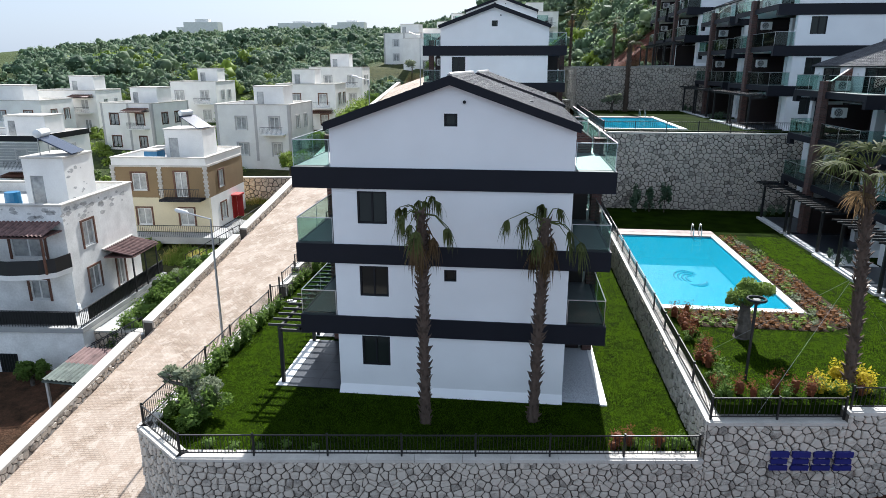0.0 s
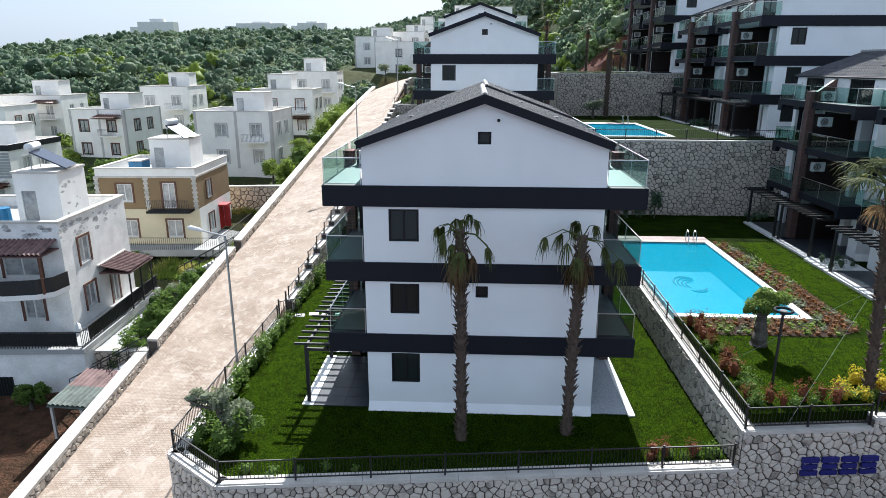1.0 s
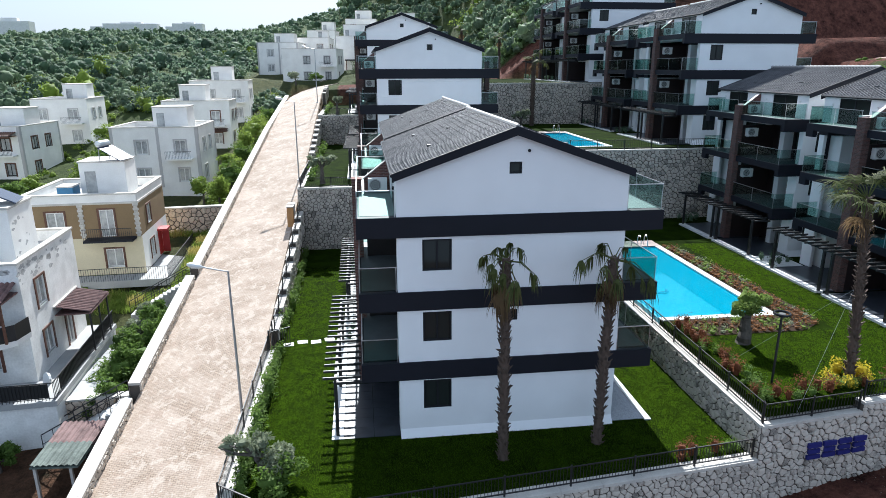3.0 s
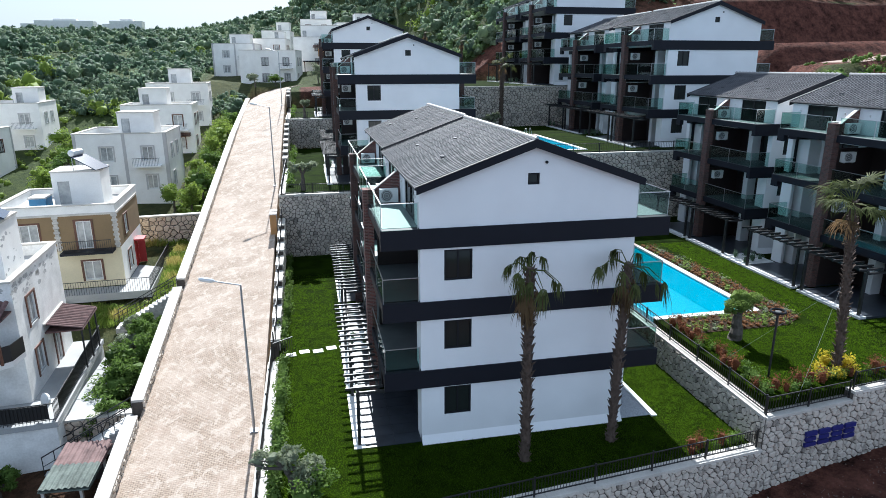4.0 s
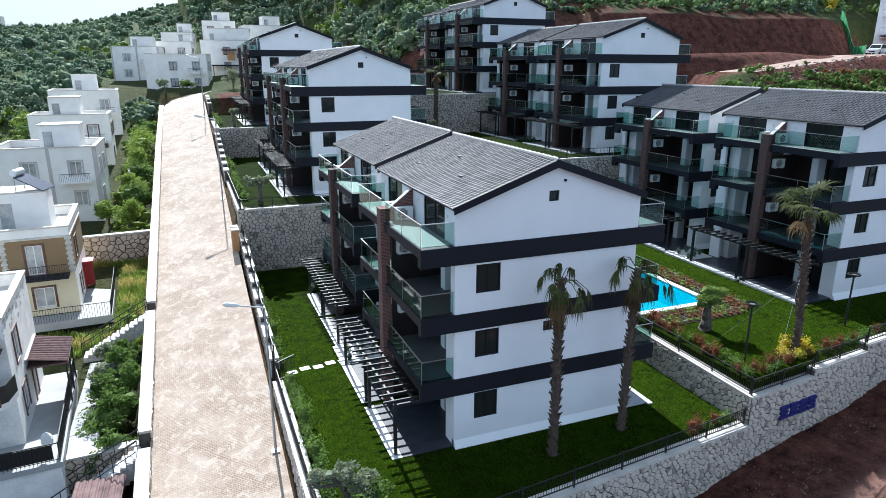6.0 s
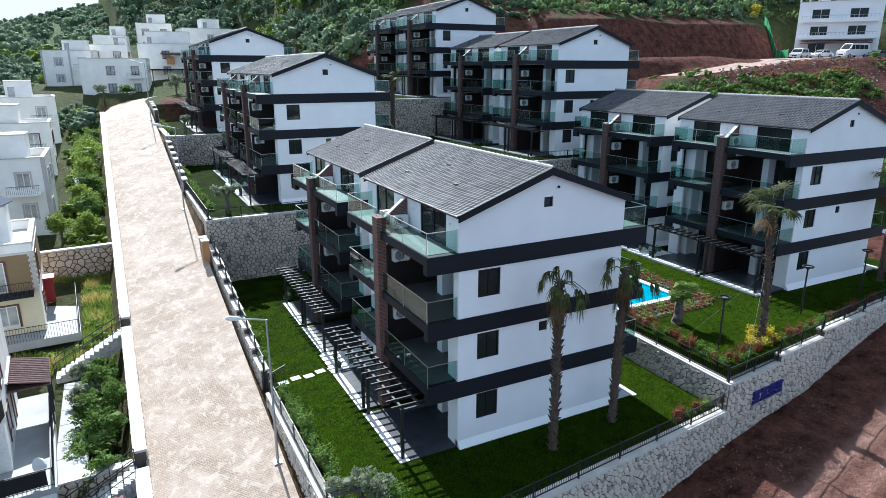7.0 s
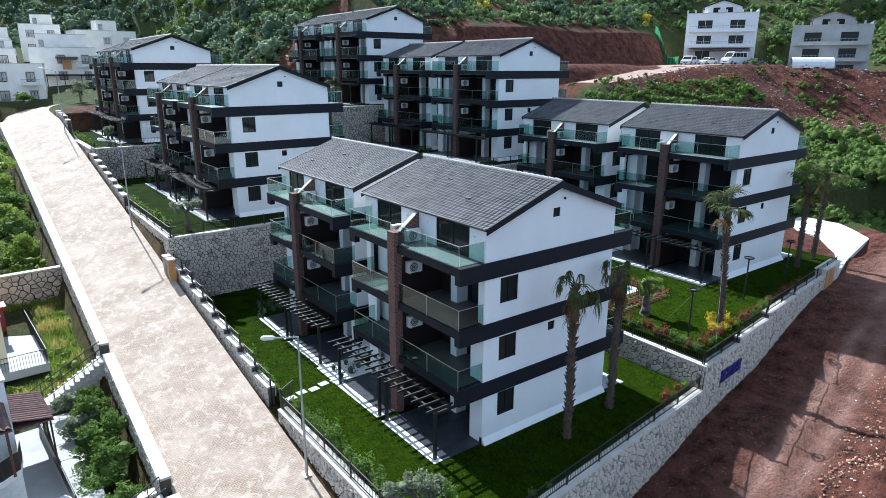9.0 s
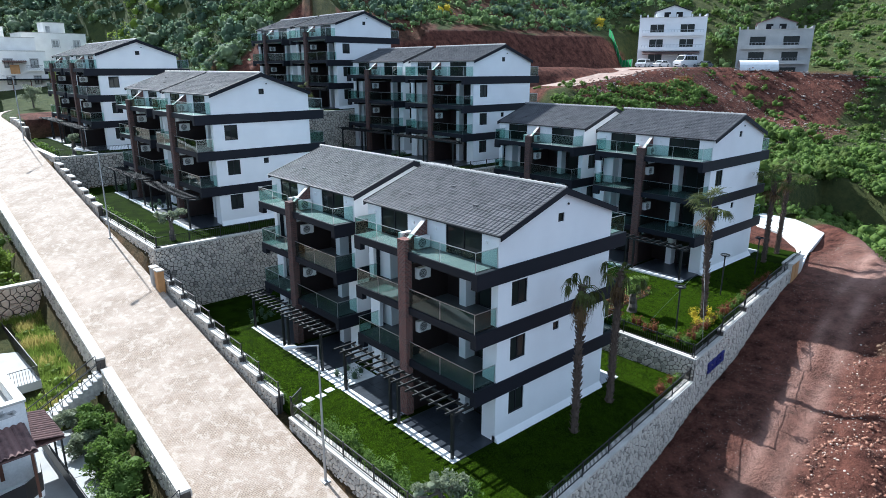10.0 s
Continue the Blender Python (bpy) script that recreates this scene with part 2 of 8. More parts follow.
def brick_material(name, c1, c2, mortar, width, height, gap, rough=0.85, bump=0.5, wear=0.0, axis="wall"):
    """Courses of small bricks or setts at true size, in the object's own plane."""
    m = bpy.data.materials.new(name)
    m.use_nodes = True
    n, l = m.node_tree.nodes, m.node_tree.links
    b = n["Principled BSDF"]
    b.inputs["Roughness"].default_value = rough
    geo = n.new("ShaderNodeNewGeometry")
    sep = n.new("ShaderNodeSeparateXYZ")
    l.new(geo.outputs["Position"], sep.inputs[0])
    com = n.new("ShaderNodeCombineXYZ")
    if axis == "wall":
        s = n.new("ShaderNodeMath")
        l.new(sep.outputs[0], s.inputs[0])
        l.new(sep.outputs[1], s.inputs[1])
        l.new(s.outputs[0], com.inputs[0])
        l.new(sep.outputs[2], com.inputs[1])
    else:
        l.new(sep.outputs[1], com.inputs[1])
        l.new(sep.outputs[0], com.inputs[0])
    br = n.new("ShaderNodeTexBrick")
    br.inputs["Scale"].default_value = 1.0
    br.inputs["Brick Width"].default_value = width
    br.inputs["Row Height"].default_value = height
    br.inputs["Mortar Size"].default_value = gap
    br.inputs["Color1"].default_value = (*c1, 1)
    br.inputs["Color2"].default_value = (*c2, 1)
    br.inputs["Mortar"].default_value = (*mortar, 1)
    l.new(com.outputs[0], br.inputs["Vector"])
    col = br.outputs["Color"]
    if wear:                            # sand swept across the setts, and dirt where it has worn off
        def layer(scale, stretch, lo, hi, colour, amount, below):
            st, no, rp, f, mx = n.new("ShaderNodeVectorMath"), n.new("ShaderNodeTexNoise"), n.new("ShaderNodeMapRange"), n.new("ShaderNodeMath"), n.new("ShaderNodeMix")
            st.operation, f.operation, mx.data_type = "MULTIPLY", "MULTIPLY", "RGBA"
            st.inputs[1].default_value = stretch
            no.inputs["Scale"].default_value, no.inputs["Detail"].default_value, no.inputs["Roughness"].default_value, no.inputs["Distortion"].default_value = scale, 9.0, 0.68, 0.6
            rp.inputs["From Min"].default_value, rp.inputs["From Max"].default_value = lo, hi
            f.inputs[1].default_value = amount
            mx.inputs["B"].default_value = (*colour, 1)
            l.new(geo.outputs["Position"], st.inputs[0])
            l.new(st.outputs[0], no.inputs["Vector"])
            l.new(no.outputs["Fac"], rp.inputs["Value"])
            l.new(rp.outputs["Result"], f.inputs[0])
            l.new(f.outputs[0], mx.inputs["Factor"])
            l.new(below, mx.inputs["A"])
            return mx.outputs["Result"]

        col = layer(0.45, (0.9, 1.1, 1.0), 0.40, 0.62, (0.50, 0.41, 0.335), wear, col)
        col = layer(2.6, (1.3, 0.55, 1.0), 0.53, 0.60, (0.33, 0.235, 0.175), 0.34, col)
        col = layer(2.0, (1.0, 0.8, 1.0), 0.53, 0.58, (0.55, 0.47, 0.395), 0.5, col)
        col = layer(9.0, (0.8, 1.4, 1.0), 0.55, 0.66, (0.62, 0.54, 0.465), 0.5, col)
    l.new(col, b.inputs["Base Color"])
    bp = n.new("ShaderNodeBump")
    bp.inputs["Strength"].default_value = bump
    bp.inputs["Distance"].default_value = 0.01
    l.new(br.outputs["Fac"], bp.inputs["Height"])
    bp.invert = True
    l.new(bp.outputs["Normal"], b.inputs["Normal"])
    return m


M_BRICK = brick_material("dark_red_brick", (0.185, 0.062, 0.046), (0.075, 0.030, 0.026), (0.21, 0.16, 0.14), 0.21, 0.07, 0.010)
# Same brick in darker tones, for the farther houses and the east sides.
M_BRICKD = brick_material("darker_brick", (0.115, 0.050, 0.040), (0.050, 0.028, 0.025), (0.11, 0.085, 0.075), 0.21, 0.07, 0.008)
M_ROAD = brick_material("sandy_road_setts", (0.41, 0.325, 0.25), (0.33, 0.255, 0.193), (0.21, 0.16, 0.12), 0.21, 0.11, 0.014, 0.8, 0.6, 0.7, "floor")
M_ROAD.node_tree.nodes["Principled BSDF"].inputs["Specular IOR Level"].default_value = 0.14


def ground_material():
    """Red earth, dry scrub and grass on one sheet, by place and noise."""
    m = bpy.data.materials.new("ground_earth")
    m.use_nodes = True
    n, l = m.node_tree.nodes, m.node_tree.links
    b = n["Principled BSDF"]
    b.inputs["Roughness"].default_value = 0.95
    b.inputs["Specular IOR Level"].default_value = 0.1
    geo = n.new("ShaderNodeNewGeometry")
    no = n.new("ShaderNodeTexNoise")
    no.inputs["Scale"].default_value = 0.8
    no.inputs["Detail"].default_value = 12.0
    no.inputs["Roughness"].default_value = 0.82
    l.new(geo.outputs["Position"], no.inputs["Vector"])
    at = n.new("ShaderNodeAttribute")
    at.attribute_name = "earth"
    green = n.new("ShaderNodeValToRGB")
    ge = green.color_ramp.elements
    ge[0].position, ge[0].color = 0.35, (0.040, 0.060, 0.024, 1)
    ge[1].position, ge[1].color = 0.70, (0.095, 0.12, 0.034, 1)
    red = n.new("ShaderNodeValToRGB")
    re = red.color_ramp.elements
    re[0].position, re[0].color = 0.36, (0.024, 0.010, 0.008, 1)
    re[1].position, re[1].color = 0.66, (0.255, 0.105, 0.074, 1)
    l.new(no.outputs["Fac"], green.inputs["Fac"])
    l.new(no.outputs["Fac"], red.inputs["Fac"])
    mx = n.new("ShaderNodeMix")
    mx.data_type = "RGBA"
    l.new(at.outputs["Fac"], mx.inputs["Factor"])
    l.new(green.outputs["Color"], mx.inputs["A"])
    l.new(red.outputs["Color"], mx.inputs["B"])
    pale = n.new("ShaderNodeMix")
    pale.data_type = "RGBA"
    ta = n.new("ShaderNodeAttribute")
    ta.attribute_name = "track"
    tm = n.new("ShaderNodeMath")
    tm.operation = "MULTIPLY"
    l.new(ta.outputs["Fac"], tm.inputs[0])
    l.new(no.outputs["Fac"], tm.inputs[1])
    tm.use_clamp = True
    l.new(tm.outputs[0], pale.inputs["Factor"])
    l.new(mx.outputs["Result"], pale.inputs["A"])
    pale.inputs["B"].default_value = (0.52, 0.315, 0.25, 1)
    l.new(pale.outputs["Result"], b.inputs["Base Color"])
    fi = n.new("ShaderNodeTexNoise")
    fi.inputs["Scale"].default_value = 4.5
    fi.inputs["Detail"].default_value = 12.0
    fi.inputs["Roughness"].default_value = 0.72
    l.new(geo.outputs["Position"], fi.inputs["Vector"])
    bp = n.new("ShaderNodeBump")
    bp.inputs["Strength"].default_value = 1.0
    bp.inputs["Distance"].default_value = 0.55
    l.new(fi.outputs["Fac"], bp.inputs["Height"])
    l.new(bp.outputs["Normal"], b.inputs["Normal"])
    return m


M_GROUND = ground_material()


def water_material():
    m = bpy.data.materials.new("pool_water")
    m.use_nodes = True
    n, l = m.node_tree.nodes, m.node_tree.links
    b = n["Principled BSDF"]
    b.inputs["Base Color"].default_value = (0.04, 0.44, 0.60, 1)
    b.inputs["Roughness"].default_value = 0.08
    b.inputs["Alpha"].default_value = 0.36
    w = n.new("ShaderNodeTexNoise")
    w.inputs["Scale"].default_value = 2.2
    geo = n.new("ShaderNodeNewGeometry")
    l.new(geo.outputs["Position"], w.inputs["Vector"])
    bp = n.new("ShaderNodeBump")
    bp.inputs["Strength"].default_value = 0.08
    bp.inputs["Distance"].default_value = 0.05
    l.new(w.outputs["Fac"], bp.inputs["Height"])
    l.new(bp.outputs["Normal"], b.inputs["Normal"])
    return m


M_WATER = water_material()
M_POOL = material("pool_mosaic", (0.055, 0.44, 0.60), 0.4, 0.12, 0.8, 40, 0.03)
M_DECKWOOD = material("pool_deck_boards", (0.34, 0.26, 0.23), 0.7, 0.25, 2, 30, 0.2)


# ---- mesh building ----
class Mesh:
    """Collects vertices and faces of one part."""

    def __init__(self):
        self.v, self.f = [], []

    def quad(self, *p):
        k = len(self.v)
        self.v += [tuple(q) for q in p]
        self.f.append(tuple(range(k, k + len(p))))
        return self

    def box(self, x0, x1, y0, y1, z0, z1):
        k = len(self.v)
        self.v += [(x, y, z) for z in (z0, z1) for y in (y0, y1) for x in (x0, x1)]
        for a in ((0, 2, 3, 1), (4, 5, 7, 6), (0, 1, 5, 4), (2, 6, 7, 3), (0, 4, 6, 2), (1, 3, 7, 5)):
            self.f.append(tuple(k + i for i in a))
        return self

    def prism(self, poly, z0, z1):
        """An upright prism over a counter-clockwise outline."""
        k, c = len(self.v), len(poly)
        self.v += [(x, y, z0) for x, y in poly] + [(x, y, z1) for x, y in poly]
        self.f.append(tuple(reversed(range(k, k + c))))
        self.f.append(tuple(range(k + c, k + 2 * c)))
        for i in range(c):
            j = (i + 1) % c
            self.f.append((k + i, k + j, k + c + j, k + c + i))
        return self

    def tube(self, path, radii, sides=8):
        """A round bar along a path, with a radius at each point."""
        path = [Vector(p) for p in path]
        k = len(self.v)
        for i, p in enumerate(path):
            d = (path[min(i + 1, len(path) - 1)] - path[max(i - 1, 0)]).normalized()
            u = d.cross(Vector((0.31, 0.95, 0.1)) if abs(d.z) > 0.9 else Vector((0, 0, 1))).normalized()
            w = d.cross(u)
            r = radii[i] if hasattr(radii, "__len__") else radii
            for s in range(sides):
                a = 2 * math.pi * s / sides
                self.v.append(tuple(p + u * (r * math.cos(a)) + w * (r * math.sin(a))))
        for i in range(len(path) - 1):
            for s in range(sides):
                t = (s + 1) % sides
                self.f.append((k + i * sides + s, k + i * sides + t, k + (i + 1) * sides + t, k + (i + 1) * sides + s))
        self.f.append(tuple(reversed(range(k, k + sides))))
        e = k + (len(path) - 1) * sides
        self.f.append(tuple(range(e, e + sides)))
        return self

    def weld(self):
        """Join vertices that lie in one place."""
        seen, to, v = {}, [], []
        for p in self.v:
            k = tuple(round(c, 4) for c in p)
            if k not in seen:
                seen[k] = len(v)
                v.append(p)
            to.append(seen[k])
        self.v, self.f = v, [tuple(to[i] for i in f) for f in self.f]
        return self

    def moved(self, m):
        self.v = [tuple(m @ Vector(p)) for p in self.v]
        return self

    def data(self, name, mat, smooth=False):
        me = bpy.data.meshes.new(name)
        me.from_pydata(self.v, [], self.f)
        me.materials.append(mat)
        if smooth:
            me.polygons.foreach_set("use_smooth", [True] * len(me.polygons))
        me.update()
        return me


def part(name, mesh, mat, parent=None, label="", smooth=False):
    ob = new(name, mesh.data(name, mat, smooth))
    if parent is not None:
        ob.parent = parent
    if label:
        tagged(ob, label)
    return ob


def thing(name, label, category, group="", m=None):
    ob = new(name)
    tagged(ob, label, category, group)
    if m is not None:
        ob.matrix_basis = m
    return ob


def share(name, me, parent, loc=(0, 0, 0), m=None):
    ob = new(name, me)
    ob.parent = parent
    if m is not None:
        ob.matrix_basis = m
    else:
        ob.location = loc
    return ob


def holed(mesh, u0, u1, z0, z1, d0, d1, holes, axis="x"):
    """A wall slab with openings right through it; u runs along the wall, d through its thickness."""
    us = sorted({u0, u1, *[c for h in holes for c in h[:2]]})
    zs = sorted({z0, z1, *[c for h in holes for c in h[2:]]})
    for a, b in zip(us, us[1:]):
        for c, d in zip(zs, zs[1:]):
            mu, mz = (a + b) / 2, (c + d) / 2
            if not any(h[0] < mu < h[1] and h[2] < mz < h[3] for h in holes):
                mesh.box(a, b, d0, d1, c, d) if axis == "x" else mesh.box(d0, d1, a, b, c, d)
    mesh.weld()
    return mesh


def window_parts(parent, u0, u1, z0, z1, d, depth, axis="x", sill=True, out=-1, frame_mat=None, pane_mat=None, mull=1, label=""):
    """A framed window in an opening: frame, panes and sill. out: the side on which the outdoors lies."""
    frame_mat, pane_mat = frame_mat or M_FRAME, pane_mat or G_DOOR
    t = 0.07

    def bx(mesh, a, b, c, e, lo, hi):
        mesh.box(a, b, min(lo, hi), max(lo, hi), c, e) if axis == "x" else mesh.box(min(lo, hi), max(lo, hi), a, b, c, e)

    w = new("window")
    w.parent = parent
    fm = Mesh()
    lo, hi = d + out * 0.02, d - out * 0.08
    bx(fm, u0, u0 + t, z0, z1, lo, hi)
    bx(fm, u1 - t, u1, z0, z1, lo, hi)
    bx(fm, u0 + t, u1 - t, z0, z0 + t, lo, hi)
    bx(fm, u0 + t, u1 - t, z1 - t, z1, lo, hi)
    for i in range(mull):
        c = u0 + (u1 - u0) * (i + 1) / (mull + 1)
        bx(fm, c - t / 2, c + t / 2, z0 + t, z1 - t, lo, hi)
    part("frame", fm, frame_mat, w)
    edges = [u0 + t] + [u0 + (u1 - u0) * (i + 1) / (mull + 1) for i in range(mull)] + [u1 - t]
    for a, b in zip(edges, edges[1:]):
        pm = Mesh()
        bx(pm, a + 0.01, b - 0.01, z0 + t, z1 - t, d - out * 0.02, d - out * 0.04)
        part("pane", pm, pane_mat, w)
    if sill:
        sm = Mesh()
        bx(sm, u0 - 0.06, u1 + 0.06, z0 - 0.06, z0, d + out * 0.09, d - out * 0.02)
        part("sill", sm, frame_mat, w)
    return w


# ---- the apartment houses ----
W, L = 9.07, 10.6                       # gable width and length of one house
BANDS = ((2.56, 3.34), (5.56, 6.33), (8.53, 9.33))
EAVE, RIDGE, MID = 10.98, 12.62, W / 2
OUT = 1.52                              # how far the balconies stand out


def roof_slope(side):
    """Rows of rounded interlocking tiles on one slope, as real relief; every tile is an island. side: -1 west, 1 east."""
    run, rise = MID + 0.12, RIDGE - EAVE + 0.04
    length = math.hypot(run, rise)
    rows, cols = 18, 40
    prof = ((0.0, 0.010), (0.16, 0.046), (0.4, 0.046), (0.58, 0.008), (1.0, 0.010))
    y0, y1 = -0.22, L + 0.18
    dx, dz = run / length, rise / length

    def at(s, y, h):
        return (MID + side * (run - s * dx) + side * h * dz, y, EAVE - 0.04 + s * dz + h * dx)

    tiles = []
    for r in range(rows):
        s0, s1 = length * r / rows - 0.03, length * (r + 1) / rows
        for c in range(cols):
            a, b = y0 + (y1 - y0) * c / cols, y0 + (y1 - y0) * (c + 1) / cols
            t = Mesh()
            lo = [at(s0, a + (b - a) * u, h + 0.03) for u, h in prof]
            hi = [at(s1, a + (b - a) * u, h + 0.005) for u, h in prof]
            base = [at(s0, a + (b - a) * u, -0.01) for u, h in prof]
            t.v = lo + hi + base
            k = len(prof)
            for i in range(k - 1):
                q = (i, i + 1, k + i + 1, k + i)
                e = (2 * k + i, 2 * k + i + 1, i + 1, i)
                t.f.append(q if side > 0 else tuple(reversed(q)))
                t.f.append(e if side > 0 else tuple(reversed(e)))
            tiles.append((r, c, t))
    return tiles


def joined(tiles):
    m = Mesh()
    for t in tiles:
        k = len(m.v)
        m.v += t.v
        m.f += [tuple(k + i for i in f) for f in t.f]
    return m


def balustrade(parent, pts, z, pitch=2.4, h=1.0):
    """Green glass panes between slim posts along a line, with a steel top rail."""
    b = new("balustrade")
    b.parent = parent
    for p, q in zip(pts, pts[1:]):
        p, q = Vector((*p, 0)), Vector((*q, 0))
        d = q - p
        n = max(1, round(d.length / pitch))
        u = d.normalized()
        w = Vector((-u.y, u.x, 0)) * 0.012
        rail = Mesh()
        ww = w.normalized() * 0.02
        rail.v = [tuple(s + o + Vector((0, 0, zz))) for zz in (z + h, z + h + 0.025) for s in (p, q) for o in (-ww, ww)]
        rail.f = [(0, 1, 3, 2), (4, 6, 7, 5), (0, 4, 5, 1), (2, 3, 7, 6), (0, 2, 6, 4), (1, 5, 7, 3)]
        part("top_rail", rail, M_METAL, b)
        for i in range(n):
            a, e = p + d * (i / n) + u * 0.03, p + d * ((i + 1) / n) - u * 0.03
            g = Mesh()
            g.v = [tuple(s + o + Vector((0, 0, zz))) for zz in (z + 0.05, z + h) for s in (a, e) for o in (-w, w)]
            g.f = list(rail.f)
            part("pane", g, G_RAIL, b)
            if i == 0 or pitch < 3:
                po = Mesh().box(a.x - 0.02, a.x + 0.0, a.y - 0.02, a.y + 0.0, z, z + h)
                part("post", po, M_METAL, b)
    return b


def brick_pillar(parent, x0, x1, mat):
    part("brick_pillar", Mesh().box(x0, x1, 4.98, 5.60, 0, 9.95), mat, parent, "dark red brick pillar")
    part("pillar_cap", Mesh().box(x0 - 0.02, x1 + 0.02, 4.96, 5.62, 9.95, 9.99), mat, parent)


def facade(house, s, plain=False, brick=None):
    """The balcony side. s = 1: west side as it stands; s = -1: the same mirrored to the east; plain: fewer fittings."""
    X = (lambda x: x) if s > 0 else (lambda x: W - x)

    def bx(mesh, a, b, y0, y1, z0, z1):
        a, b = sorted((X(a), X(b)))
        return mesh.box(a, b, y0, y1, z0, z1)

    # attic wall with two sliding doors
    doors = ((1.15, 3.75), (6.85, 9.3))
    m = Mesh()
    a, b = sorted((X(0.0), X(0.25)))
    holed(m, 0.25, L - 0.25, 9.33, EAVE - 0.08, a, b, [(d0, d1, 9.33, 10.82) for d0, d1 in doors], axis="y")
    part("attic_wall", m, M_WHITE, house)
    for d0, d1 in doors:
        w = window_parts(house, d0, d1, 9.34, 10.82, X(0.06), 0.1, axis="y", sill=False, out=-s)
        w.name = "sliding_door"
    # lower storeys: recessed loggias
    for k, (z0, z1) in enumerate(((0.0, 2.56), (3.34, 5.56), (6.33, 8.53))):
        back = 1.45
        m = Mesh()
        a, b = sorted((X(back), X(back + 0.2)))
        gl = () if plain else ((0.75, 2.85), (6.35, 8.95))
        holed(m, 0.25, 5.3, z0, z1, a, b, [(g0, g1, z0, z0 + 2.15) for g0, g1 in gl[:1]], axis="y")
        if plain:
            part("loggia_wall", bx(Mesh(), back, back + 0.2, 0.25, L - 0.25, z0, z1), M_WHITE, house, "white loggia wall")
            part("clad_panel", bx(Mesh(), back - 0.03, back, 3.5, 5.2, z0, z1), M_BROWN, house, "dark brown clad panel")
            for y0, y1 in ((0.75, 2.85), (6.35, 8.95)):
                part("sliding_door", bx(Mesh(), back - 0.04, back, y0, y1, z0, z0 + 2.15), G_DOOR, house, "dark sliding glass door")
        else:
            part("loggia_wall", m, M_BROWN, house, "dark brown clad loggia wall")
            part("loggia_wall", holed(Mesh(), 5.3, L - 0.25, z0, z1, a, b, [(g0, g1, z0, z0 + 2.15) for g0, g1 in gl[1:]], axis="y"), M_WHITE, house, "white loggia wall")
        part("wall_block", bx(Mesh(), 0.55, back, 9.25, L - 0.33, z0, z1), M_WHITE, house)
        for g0, g1 in gl:
            w = window_parts(house, g0, g1, z0 + 0.01, z0 + 2.15, X(back + 0.05), 0.1, axis="y", sill=False, out=-s)
            w.name = "sliding_door"
        for y in () if plain else (3.0,):
            part("pilaster", bx(Mesh(), 0.75, back, y, y + 0.5, z0, z1), M_WHITE, house, "white pilaster")
        part("party_wall", bx(Mesh(), -1.1, back, 5.2, 5.4, z0, z1 if k else z1 - 0.15), M_BROWN, house)
        ret = (0.95, 0.95, 0.45)[k]
        part("side_wall", bx(Mesh(), 0.0, 0.2, 0.25, ret, z0, z1), M_WHITE, house)
        part("side_wall", bx(Mesh(), 0.0, 0.2, L - ret, L - 0.25, z0, z1), M_WHITE, house)
        if plain:
            continue
        part("cheek_wall", bx(Mesh(), 0.2, back, 0.25, 0.33, z0, z1), M_CHAR, house)
        part("cheek_wall", bx(Mesh(), 0.2, back, L - 0.33, L - 0.25, z0, z1), M_CHAR, house)
    # slabs, edge beams and glass
    for z0, z1 in BANDS:
        m = Mesh()
        bx(m, -OUT, 1.45, 0.3, L - 0.75, z1 - 0.40, z1)
        bx(m, 0.0, 1.45, L - 0.75, L, z0, z1 - 0.003)
        part("balcony_slab", m, M_CHAR, house)
        part("balcony_floor", bx(Mesh(), -OUT + 0.12, -0.001 if z1 > 9 else 1.45, 0.3, L - 0.9, z1, z1 + 0.012), M_BALFLOOR if z1 < 9 else M_PALEFLOOR, house)
        # White underside, out of view, added to bounce light into the loggias.
        part("soffit", bx(Mesh(), -OUT + 0.12, 1.44, 0.34, L - 0.8, z1 - 0.412, z1 - 0.402), M_WHITE, house, "added white sheet bouncing light into a loggia")
        if plain:
            balustrade(house, [(X(-0.02), 0.06), (X(-OUT + 0.06), 0.06), (X(-OUT + 0.06), 9.78)], z1, 4.0)
            continue
        part("edge_drop", bx(Mesh(), -OUT, -OUT + 0.3, 9.25, 9.85, z0, z1 - 0.40), M_CHAR, house)
        balustrade(house, [(X(-0.02), 0.06), (X(-OUT + 0.06), 0.06), (X(-OUT + 0.06), 4.98)], z1)
        balustrade(house, [(X(-OUT + 0.06), 5.60), (X(-OUT + 0.06), 9.78), (X(-0.02), 9.78)], z1)
    a, b = sorted((X(-1.70), X(-1.26)))
    brick_pillar(house, a, b, brick)
    if plain:
        return
    # sloped partition on the roof terrace
    m = Mesh()
    xs = [X(-1.15), X(0.0), X(0.0), X(-1.15)]
    zs = [9.33, 9.33, 10.86, 9.93]
    m.v = [(x, y, z) for y in (5.2, 5.4) for x, z in zip(xs, zs)]
    m.f = [(0, 1, 2, 3), (7, 6, 5, 4), (0, 4, 5, 1), (1, 5, 6, 2), (2, 6, 7, 3), (3, 7, 4, 0)]
    part("terrace_partition", m, M_BRICK, house)
    m = Mesh()
    zs = [9.93, 10.86, 10.90, 9.97]
    xs = [X(-1.2), X(0.0), X(0.0), X(-1.2)]
    m.v = [(x, y, z) for y in (5.17, 5.43) for x, z in zip(xs, zs)]
    m.f = [(0, 1, 2, 3), (7, 6, 5, 4), (0, 4, 5, 1), (1, 5, 6, 2), (2, 6, 7, 3), (3, 7, 4, 0)]
    part("partition_coping", m, M_COPING, house, "white sloping coping")
